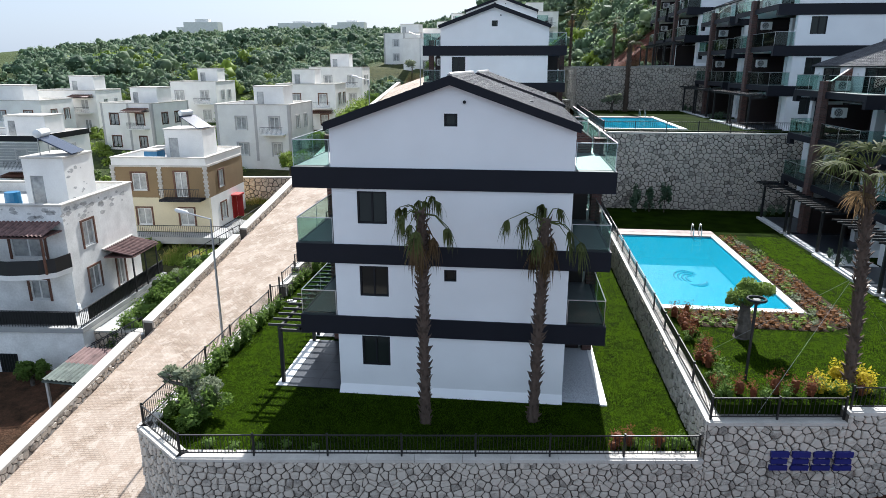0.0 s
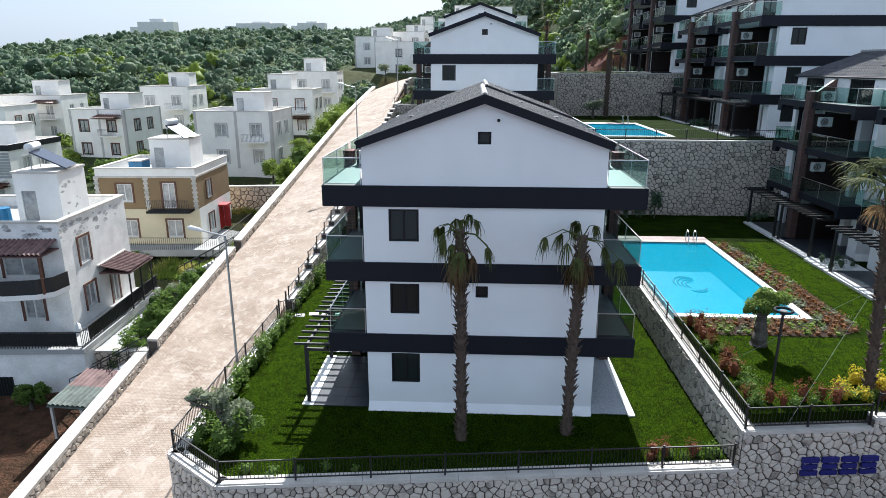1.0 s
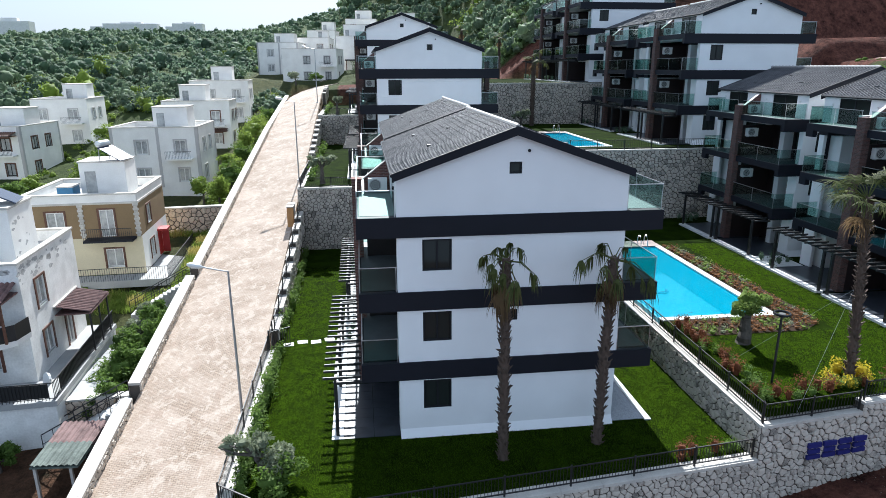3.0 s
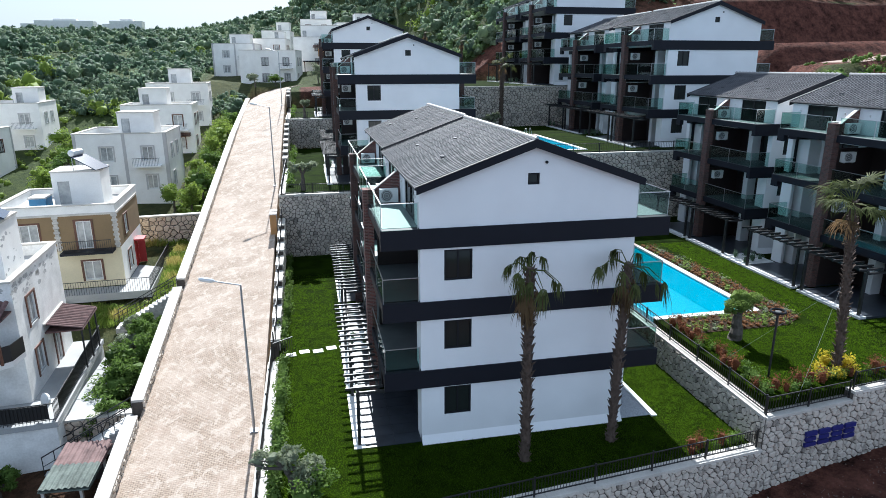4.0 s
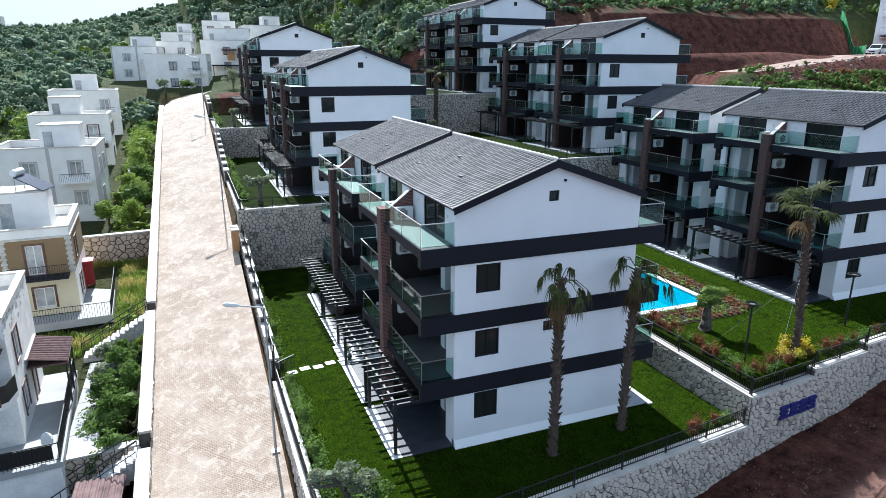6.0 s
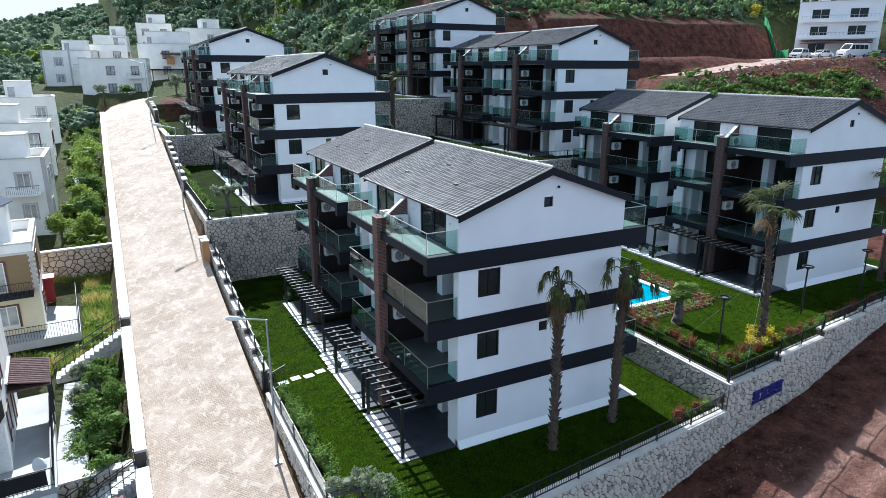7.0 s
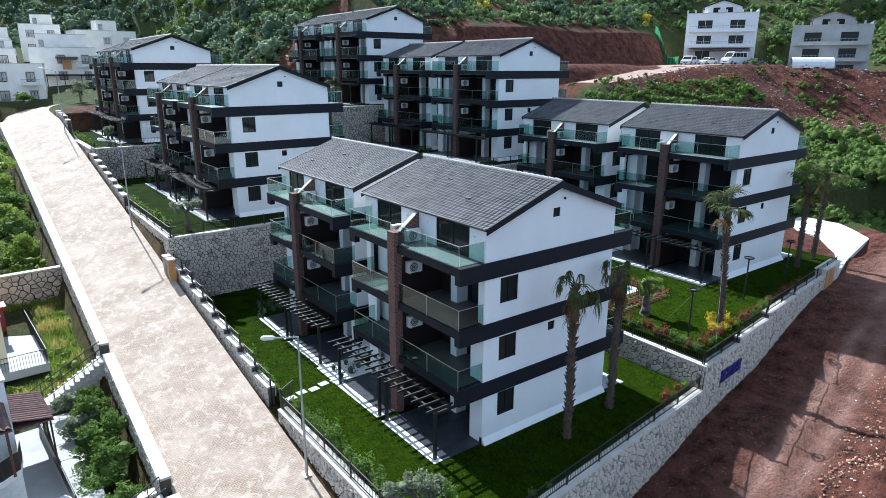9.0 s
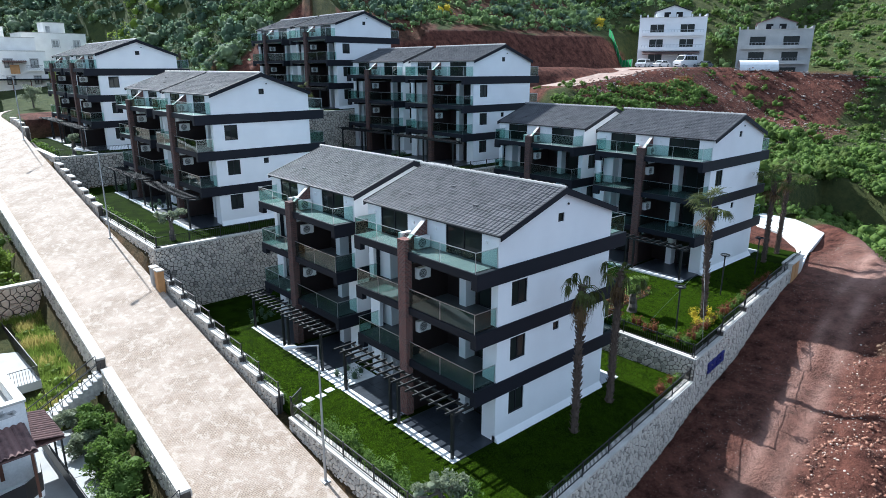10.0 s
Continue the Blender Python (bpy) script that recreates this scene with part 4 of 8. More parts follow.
def stone_wall(name, p, q, zlo, zhi, thick=0.45, coping=0.12, near=0, label="", size=0.31, mat=None, back=False, over=0.06, seed=1):
    """A rubble wall whose stone face runs from p to q (outside to the right of that way). zlo, zhi: foot and head at both ends."""
    rnd = random.Random(seed)
    d = Vector((q[0] - p[0], q[1] - p[1], 0))
    length, ang = d.length, math.degrees(math.atan2(d.y, d.x))
    w = tagged(thing(name, label or "retaining wall of pale rubble stone with a flat coping", "wall", "", pose(p[0], p[1], 0, 0, 0, ang)), kind="structure")
    b = Mesh()
    b.v = [(u, y, z) for u, z0, z1 in ((0, zlo[0], zhi[0]), (length, zlo[1], zhi[1])) for y in (0.0, thick) for z in (z0, z1)]
    b.f = [(0, 1, 3, 2), (4, 6, 7, 5), (0, 4, 5, 1), (2, 3, 7, 6), (1, 5, 7, 3), (0, 2, 6, 4)]
    part("mortar_core", b, M_MORTAR, w)
    faces = [1] if not back else [1, -1]
    for s in faces:
        polys = sorted(cells(length, zlo, zhi, size, rnd), key=lambda po: -sum(z for _, z in po) / len(po) if near else 0)
        rest = []
        for i, po in enumerate(polys):
            st = stone(po, rnd, near > 0)
            if s < 0:
                st.v = [(x, thick - y, z) for x, y, z in st.v]
                st.f = [tuple(reversed(f)) for f in st.f]
            if i < near and s > 0:
                part("stone", st, M_STONEP, w)
            else:
                rest.append(st)
        if rest:
            tagged(part("stonework", joined(rest), mat or M_STONE, w), kind="stuff")
    if coping:
        n = max(1, round(length / 1.6))
        for i in range(n):
            u0, u1 = length * i / n, length * (i + 1) / n - 0.012
            za, zb = (zhi[0] + (zhi[1] - zhi[0]) * u / length for u in (u0, u1))
            c = Mesh()
            c.v = [(u, y, z + o) for u, z in ((u0, za), (u1, zb)) for y in (-over, thick + 0.05) for o in (0.0, coping)]
            c.f = list(b.f)
            part("coping_slab", c, M_COPING, w)
    return w


X0, XD = -6.72, 13.6                    # west edge of the plots, line between the two rows
stone_wall("wall_front", (-4.3, wall_line(-4.3)), (XD, wall_line(XD)), (-4.3, -2.9), (0, 0), near=300, seed=2, size=0.29)
stone_wall("wall_chamfer", (X0, -3.77), (-4.3, wall_line(-4.3)), (-3.2, -4.2), (0, 0), near=60, seed=3, size=0.29)
stone_wall("wall_road_side", (X0, 9.0), (X0, -3.77), (-0.6, -3.2), (0, 0), near=120, seed=4, size=0.29)
steps = ((XD, 18.2, 1.45), (18.2, 22.6, 1.85), (22.6, 27.5, 2.25), (27.5, 36.6, 2.4))
for i, (a, b, z) in enumerate(steps):
    stone_wall("wall_front_upper", (a, wall_line(a)), (b, wall_line(b)), (dirt_z(a) - 0.6, dirt_z(b) - 0.6), (z, z), near=(150, 80, 40, 0)[i], seed=5 + i, size=0.3)
stone_wall("wall_between_plots", (XD, 28.3), (XD, wall_line(XD) + 0.02), (-0.3, -0.3), (1.9, 1.45), near=200, seed=10, size=0.3)
stone_wall("wall_terrace_b", (X0 + 0.2, 29.3), (XD, 29.3), (-0.3, -0.3), (5.15, 5.15), near=200, seed=11, size=0.31)
stone_wall("wall_terrace_c", (XD, 28.3), (41.5, 28.3), (1.6, 1.6), (7.95, 7.95), near=40, seed=12, size=0.37)
stone_wall("wall_road_side_b", (X0 + 0.2, 44.0), (X0 + 0.2, 29.3), (5.0, 2.4), (5.15, 5.15), seed=13)
stone_wall("wall_between_b", (XD, 54), (XD, 28.3), (5.0, 5.0), (7.95, 7.95), seed=14, size=0.37)
stone_wall("wall_terrace_e", (X0 + 0.2, 60.2), (XD, 60.2), (5.0, 5.0), (8.9, 8.9), seed=15, size=0.37)
stone_wall("wall_terrace_f", (XD, 53.5), (41.5, 53.5), (7.8, 7.8), (12.9, 12.9), seed=16, size=0.37)
stone_wall("wall_between_e", (XD, 84), (XD, 53.5), (8.0, 8.0), (12.9, 12.9), seed=17, size=0.37)
stone_wall("wall_road_side_e", (X0 + 0.2, 74.0), (X0 + 0.2, 60.2), (9.5, 7.5), (8.95, 8.95), seed=18)
# stepped kerb walls beside the road
for y0, y1, dz in ((10.6, 29.1, 0.55), (44.2, 60.0, 0.5), (74.2, 84.0, 0.5)):
    n = round((y1 - y0) / 2.3)
    for i in range(n):
        a, b = y0 + (y1 - y0) * i / n, y0 + (y1 - y0) * (i + 1) / n
        z = road_z(-7, (a + b) / 2) + dz
        stone_wall("wall_step", (X0 + 0.1, b), (X0 + 0.1, a), (z - 1.6, z - 1.6), (z, z), thick=0.4, back=True, seed=20 + i + int(y0), label="stepped rubble wall with a pale coping beside the road")
# parapet on the far side of the road
for a, b in ((-32, -14), (-14, 6.2), (7.4, 19.4), (20.6, 38), (38, 60), (60, 86)):
    za, zb = road_z(-13, a) + 0.45, road_z(-13, b) + 0.45
    stone_wall("wall_road_west", (-13.3, b), (-13.3, a), (zb - 4.4, za - 4.4), (zb, za), thick=0.5, back=True, over=0.05, coping=0.13, seed=40 + int(a), label="long rubble parapet with a pale coping beside the road")
stone_wall("wall_garden", (-21.5, 35.4), (-13.4, 35.0), (-0.4, -0.2), (2.5, 2.75), mat=M_STONEW, seed=60, size=0.5, label="warm brown rubble garden wall")


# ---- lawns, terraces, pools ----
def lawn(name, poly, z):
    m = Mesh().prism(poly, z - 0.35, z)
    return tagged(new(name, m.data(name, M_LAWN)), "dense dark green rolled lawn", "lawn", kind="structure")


wi = 0.44
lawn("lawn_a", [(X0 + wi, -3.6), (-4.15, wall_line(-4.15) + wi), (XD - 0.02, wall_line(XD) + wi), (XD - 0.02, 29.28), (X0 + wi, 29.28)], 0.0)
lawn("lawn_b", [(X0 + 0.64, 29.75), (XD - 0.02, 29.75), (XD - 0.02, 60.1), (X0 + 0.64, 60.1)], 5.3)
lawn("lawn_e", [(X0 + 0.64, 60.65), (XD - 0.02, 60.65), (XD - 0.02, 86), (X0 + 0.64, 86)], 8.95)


def pool_plot(x0, x1, y0, y1, z, px0, px1, py0, py1, front=None):
    """A lawn with a swimming pool let into it."""
    f0, f1 = front or (y0, y0)
    for name, poly in (("lawn_front", [(x0, f0), (x1, f1), (x1, py0), (x0, py0)]), ("lawn_back", [(x0, py1), (x1, py1), (x1, y1), (x0, y1)]),
                       ("lawn_side", [(px1, py0), (x1, py0), (x1, py1), (px1, py1)])):
        lawn(name, poly, z)
    m = Mesh()
    m.box(px0, px1, py0, py1, z - 1.7, z - 1.5)
    for b in ((px0, px0 + 0.1, py0, py1), (px1 - 0.1, px1, py0, py1), (px0 + 0.1, px1 - 0.1, py0, py0 + 0.1), (px0 + 0.1, px1 - 0.1, py1 - 0.1, py1)):
        m.box(*b, z - 1.5, z - 0.02)
    pool = tagged(thing("swimming_pool", "rectangular swimming pool with turquoise water and white coping", "swimming pool", "swimming pools"), kind="structure")
    part("basin", m, M_POOL, pool)
    part("water", Mesh().box(px0 + 0.1, px1 - 0.1, py0 + 0.1, py1 - 0.1, z - 0.09, z - 0.07), M_WATER, pool)
    for b in ((px0 - 0.02, px1 + 0.3, py0 - 0.3, py0 + 0.12), (px1 - 0.12, px1 + 0.3, py0 + 0.12, py1)):
        part("pool_coping", Mesh().box(*b, z - 0.03, z + 0.05), M_MARBLE, pool, "white pool coping")
    for i in range(5):
        part("deck_board", Mesh().box(px0, px1 + 0.3, py1 + 0.3 * i, py1 + 0.3 * i + 0.28, z - 0.02, z + 0.06), M_DECKWOOD, pool)
    lad = thing("pool_ladder", "curved steel pool ladder at the pool's edge", "ladder", "pool ladders")
    for x in (px1 - 1.3, px1 - 0.8):
        pts = [(x, py1 + 0.45, z + 0.05), (x, py1 + 0.45, z + 0.6), (x, py1 + 0.3, z + 0.82), (x, py1 + 0.05, z + 0.8), (x, py1 - 0.18, z + 0.5), (x, py1 - 0.2, z - 0.9)]
        part("rail", Mesh().tube(pts, 0.03, 8), M_METAL, lad)
    for zz in (-0.25, -0.55):
        part("tread", Mesh().box(px1 - 1.3, px1 - 0.8, py1 - 0.26, py1 - 0.16, z + zz, z + zz + 0.04), M_METAL, lad)
    return pool


wl0, wl1 = wall_line(XD) + wi, wall_line(41.0) + wi
pool_plot(XD + 0.44, 41.0, 0, 28.3, 2.0, XD + 0.46, 20.2, 6.1, 19.6, (wl0, wl1))
pool_plot(XD + 0.44, 41.2, 28.75, 53.5, 8.15, XD + 0.46, 20.2, 30.2, 42.0)
lawn("lawn_f", [(XD + 0.44, 53.95), (41.2, 53.95), (41.2, 84), (XD + 0.44, 84)], 13.05)
pm = Mesh()
for k, (r, a0, a1) in enumerate(((1.15, 0.2, 2.7), (0.95, 0.1, 2.9), (0.75, 0.3, 3.1), (0.55, 0.4, 3.3), (1.0, 3.3, 4.9), (0.8, 3.5, 5.2), (0.6, 3.6, 5.4))):
    pm.tube([(17.75 + 0.07 * k + r * 0.75 * math.cos(a + 0.7), 15.2 - 0.08 * k + r * 1.2 * math.sin(a + 0.7), 0.52) for a in np.linspace(a0, a1, 12)], [0.02 + 0.045 * math.sin(math.pi * j / 11) for j in range(12)], 6)
tagged(part("pool_mosaic_mark", pm, M_BLUE), "curved dark blue motif laid in the pool floor", "mosaic")

for hx, hy, hz in HOUSES:
    t = tagged(thing("terrace", "dark grey tiled terrace with a pale marble edge", "terrace", "ground-floor terraces", pose(hx, hy, hz - 0.01)), kind="structure")
    for y0, y1 in ((0.05, 4.75), (5.2, 9.9)):
        nx_, ny_ = (3, 6) if (hx, hy) == (0, 0) else (1, 1)
        for i in range(nx_):
            for j in range(ny_):
                a, b = -2.35 + 3.75 * i / nx_, -2.35 + 3.75 * (i + 1) / nx_ - 0.012
                c, d = y0 + (y1 - y0) * j / ny_, y0 + (y1 - y0) * (j + 1) / ny_ - 0.012
                part("tile", Mesh().box(a, b, c, d, -0.15, 0.035), M_TERRACE, t)
        part("edge_strip", Mesh().box(-2.85, -2.37, y0, y1, -0.15, 0.045), M_MARBLE, t, "pale marble edge")
    g = tagged(thing("gravel_strip", "blue-grey gravel strip with a white kerb beside a house", "gravel", "gravel strips", pose(hx, hy, hz)), kind="structure")
    part("gravel", Mesh().box(W, W + 1.5, 0.0, L, -0.12, 0.03), M_GRAVEL, g)
    part("kerb", Mesh().box(W + 1.5, W + 1.78, -0.15, L, -0.12, 0.06), M_MARBLE, g)


# ---- railings ----
def fence(p, q, z, h=0.84, step=0.13, post=2.4, name="railing", label="black wrought-iron railing on the wall coping", group="iron railings", foot=0.0, zq=None, far=True):
    d = Vector((q[0] - p[0], q[1] - p[1], 0))
    length, ang = d.length, math.degrees(math.atan2(d.y, d.x))
    rise = 0 if zq is None else zq - z
    f = thing(name, label, "railing", group, pose(p[0], p[1], z, 0, 0, ang))
    n = max(1, round(length / post))
    for i in range(n + 1):
        u = length * i / n
        o = rise * u / length
        part("post", Mesh().box(u - 0.03, u + 0.03, -0.03, 0.03, foot + o, h + 0.04 + o), M_IRON, f)
    for zz in (0.1, h - 0.06):
        r = Mesh()
        r.v = [(u, y, zz + c + rise * u / length) for u in (0, length) for y in (-0.02, 0.02) for c in (0, 0.04)]
        r.f = [(0, 1, 3, 2), (4, 6, 7, 5), (0, 4, 5, 1), (2, 3, 7, 6), (1, 5, 7, 3), (0, 2, 6, 4)]
        part("rail", r, M_IRON, f)
    if far:
        m = Mesh()
        for i in range(1, round(length / step)):
            u = i * length / round(length / step)
            m.box(u - 0.008, u + 0.008, -0.008, 0.008, 0.12 + rise * u / length, h - 0.05 + rise * u / length)
        tagged(part("infill", m, M_IRON, f), kind="stuff")
        return f
    me = Mesh().box(-0.009, 0.009, -0.009, 0.009, 0.12, h - 0.05).data("baluster", M_IRON)
    for i in range(1, round(length / step)):
        u = i * length / round(length / step)
        share("baluster", me, f, (u, 0, rise * u / length))
    return f


fo = 0.16
fence((-4.2, wall_line(-4.2) + fo), (XD - 0.15, wall_line(XD) + fo), 0.12)
fence((X0 + fo, -3.65), (-4.2, wall_line(-4.2) + fo), 0.12)
fence((X0 + fo, 8.9), (X0 + fo, -3.65), 0.12)
for a, b, z in steps:
    fence((a + 0.1, wall_line(a) + fo), (b - 0.05, wall_line(b) + fo), z + 0.12, step=0.15)
fence((XD + fo, 28.0), (XD + fo, wall_line(XD) + 0.3), 2.02, zq=1.57, step=0.15)
fence((X0 + 0.4, 29.45), (XD, 29.45), 5.27, step=0.16, post=2.5, far=True)
fence((X0 + 0.36, 44), (X0 + 0.36, 29.5), 5.27, step=0.16, far=True)
fence((XD + fo, 28.45), (40, 28.45), 8.07, step=0.16, far=True)
fence((XD + fo, 53), (XD + fo, 28.6), 8.07, step=0.16, far=True)
fence((X0 + 0.4, 60.4), (XD, 60.4), 9.02, step=0.16, far=True)
for i in range(8):
    a = 10.6 + 18.5 * i / 8
    z = road_z(-7, a + 1.15) + 0.67
    fence((X0 + 0.3, a + 2.2), (X0 + 0.3, a + 0.1), z, h=0.75, step=0.3, post=2.2, far=True)
gate = thing("garden_gate", "small black iron garden gate beside the road", "gate", "", pose(X0 + 0.2, 9.1, 0.0))
for y in (0, 1.35):
    part("gate_post", Mesh().box(-0.04, 0.04, y - 0.04, y + 0.04, -0.4, 1.25), M_IRON, gate)
gl = Mesh()
for i in range(9):
    y = 0.12 + i * 0.14
    gl.box(-0.012, 0.012, y - 0.012, y + 0.012, 0.05, 1.1)
gl.box(-0.02, 0.02, 0.05, 1.3, 0.05, 0.09).box(-0.02, 0.02, 0.05, 1.3, 1.08, 1.12)
part("gate_leaf", gl.moved(pose(0, 0, 0, 0, 0, -55)), M_IRON, gate)
for i in range(5):
    s = tagged(new("stepping_stone", Mesh().box(-0.27, 0.27, -0.21, 0.21, -0.05, 0.035).data("stepping_stone", M_MARBLE)), "square white stepping stone set in the lawn", "paving stone", "stepping stones")
    s.matrix_basis = pose(-5.6 + 0.74 * i, 9.85 + 0.1 * i + 0.16 * (i % 2), 0, 0, 0, 8)


# ---- plants ----
def leaf_cloud(mesh, centre, radii, count, size, rnd, hang=0.0, shell=0.55):
    """Many small leaf blades in an uneven clump."""
    cx, cy, cz = centre
    for _ in range(count):
        while True:
            p = Vector((rnd.uniform(-1, 1), rnd.uniform(-1, 1), rnd.uniform(-1, 1)))
            if shell < p.length <= 1:
                break
        c = Vector((cx + p.x * radii[0], cy + p.y * radii[1], cz + p.z * radii[2]))
        u = Vector((rnd.gauss(0, 1), rnd.gauss(0, 1), rnd.gauss(0, 0.7) - hang)).normalized()
        w = u.cross(Vector((rnd.gauss(0, 1), rnd.gauss(0, 1), rnd.gauss(0, 1)))).normalized()
        s = size * rnd.uniform(0.6, 1.4)
        u, w = u * s, w * s * 0.45
        mesh.quad(c - u, c + w, c + u, c - w)
    return mesh


def core_clump(mesh, centre, radii, rnd, rings=4, sides=7):
    """An uneven dark inner mass that keeps a crown from being see-through."""
    k = len(mesh.v)
    for r in range(1, rings):
        a = math.pi * r / rings
        for s in range(sides):
            b = 2 * math.pi * (s + 0.5 * (r % 2)) / sides
            j = rnd.uniform(0.7, 1.15)
            mesh.v.append((centre[0] + radii[0] * j * math.sin(a) * math.cos(b), centre[1] + radii[1] * j * math.sin(a) * math.sin(b), centre[2] + radii[2] * j * math.cos(a)))
    for r in range(rings - 2):
        for s in range(sides):
            t = (s + 1) % sides
            mesh.f.append((k + r * sides + s, k + (r + 1) * sides + s, k + (r + 1) * sides + t, k + r * sides + t))
    mesh.f.append(tuple(k + s for s in range(sides)))
    mesh.f.append(tuple(reversed([k + (rings - 2) * sides + s for s in range(sides)])))
    return mesh


def tree(name, label, category, pos, trunk_h, crowns, leaf, bark, count=900, size=0.14, r0=0.14, lean=(0, 0), seed=0, group="", hang=0.0, core=0.45):
    """A tree with a tapered, forked trunk; crowns: (x, y, z, rx, ry, rz) above its foot."""
    rnd = random.Random(seed)
    t = thing(name, label, category, group, pose(*pos))
    top = (lean[0], lean[1], trunk_h)
    tm = Mesh()
    n = 6
    path = [(lean[0] * (i / n) ** 1.5 + rnd.uniform(-1, 1) * r0 * 0.25, lean[1] * (i / n) ** 1.5 + rnd.uniform(-1, 1) * r0 * 0.25, -0.15 + (trunk_h + 0.15) * i / n) for i in range(n + 1)]
    tm.tube(path, [r0 * (1.25 - 0.6 * i / n) for i in range(n + 1)], 9)
    for c in crowns:
        for _ in range(2):
            e = (c[0] + rnd.uniform(-0.4, 0.4) * c[3], c[1] + rnd.uniform(-0.4, 0.4) * c[4], c[2] + rnd.uniform(-0.2, 0.3) * c[5])
            mid = [(top[i] * 0.5 + e[i] * 0.5 + rnd.uniform(-0.1, 0.1)) for i in range(3)]
            tm.tube([path[-2], top, mid, e], [r0 * 0.6, r0 * 0.5, r0 * 0.35, r0 * 0.12], 6)
    part("trunk", tm, bark, t)
    cm = Mesh()
    vol = sum(c[3] * c[4] * c[5] for c in crowns)
    for c in crowns:
        core_clump(cm, c[:3], [q * core for q in c[3:]], rnd)
        m = max(3, int(7 * c[3] * c[4] * c[5] / vol * len(crowns)))
        for _ in range(m):
            d = Vector((rnd.gauss(0, 1), rnd.gauss(0, 1), rnd.gauss(0, 1))).normalized() * rnd.uniform(0.45, 0.85)
            q = (c[0] + d.x * c[3], c[1] + d.y * c[4], c[2] + d.z * c[5])
            leaf_cloud(cm, q, [r * rnd.uniform(0.3, 0.5) for r in c[3:]], int(count * c[3] * c[4] * c[5] / vol / m), size, rnd, hang, 0.1)
    part("crown", cm, leaf, t)
    return t


def shrub_mesh(name, r, h, leaf, count, size, seed):
    rnd = random.Random(seed)
    m = core_clump(Mesh(), (0, 0, h * 0.4), (r * 0.5, r * 0.5, h * 0.4), rnd)
    for k in range(5):
        a, d = 1.257 * k + rnd.uniform(-0.5, 0.5), r * rnd.uniform(0.25, 0.65)
        leaf_cloud(m, (d * math.cos(a), d * math.sin(a), h * rnd.uniform(0.35, 0.8)), (r * 0.55, r * 0.55, h * rnd.uniform(0.25, 0.5)), count // 5, size, rnd, 0, 0.3)
    return m.data(name, leaf)


def shrubs(name, label, category, group, spots, r, h, leaf, count=90, size=0.08, kinds=4):
    rnd = random.Random(len(spots))
    meshes = [shrub_mesh(name, r, h, leaf, count, size, 30 + i) for i in range(kinds)]
    for x, y, z in spots:
        ob = tagged(new(name, rnd.choice(meshes)), label, category, group)
        s = rnd.uniform(0.75, 1.25)
        ob.matrix_basis = pose(x + rnd.uniform(-0.1, 0.1), y + rnd.uniform(-0.1, 0.1), z - 0.03, 0, 0, rnd.uniform(0, 360)) @ Matrix.Diagonal((s, s, s * rnd.uniform(0.85, 1.2), 1))


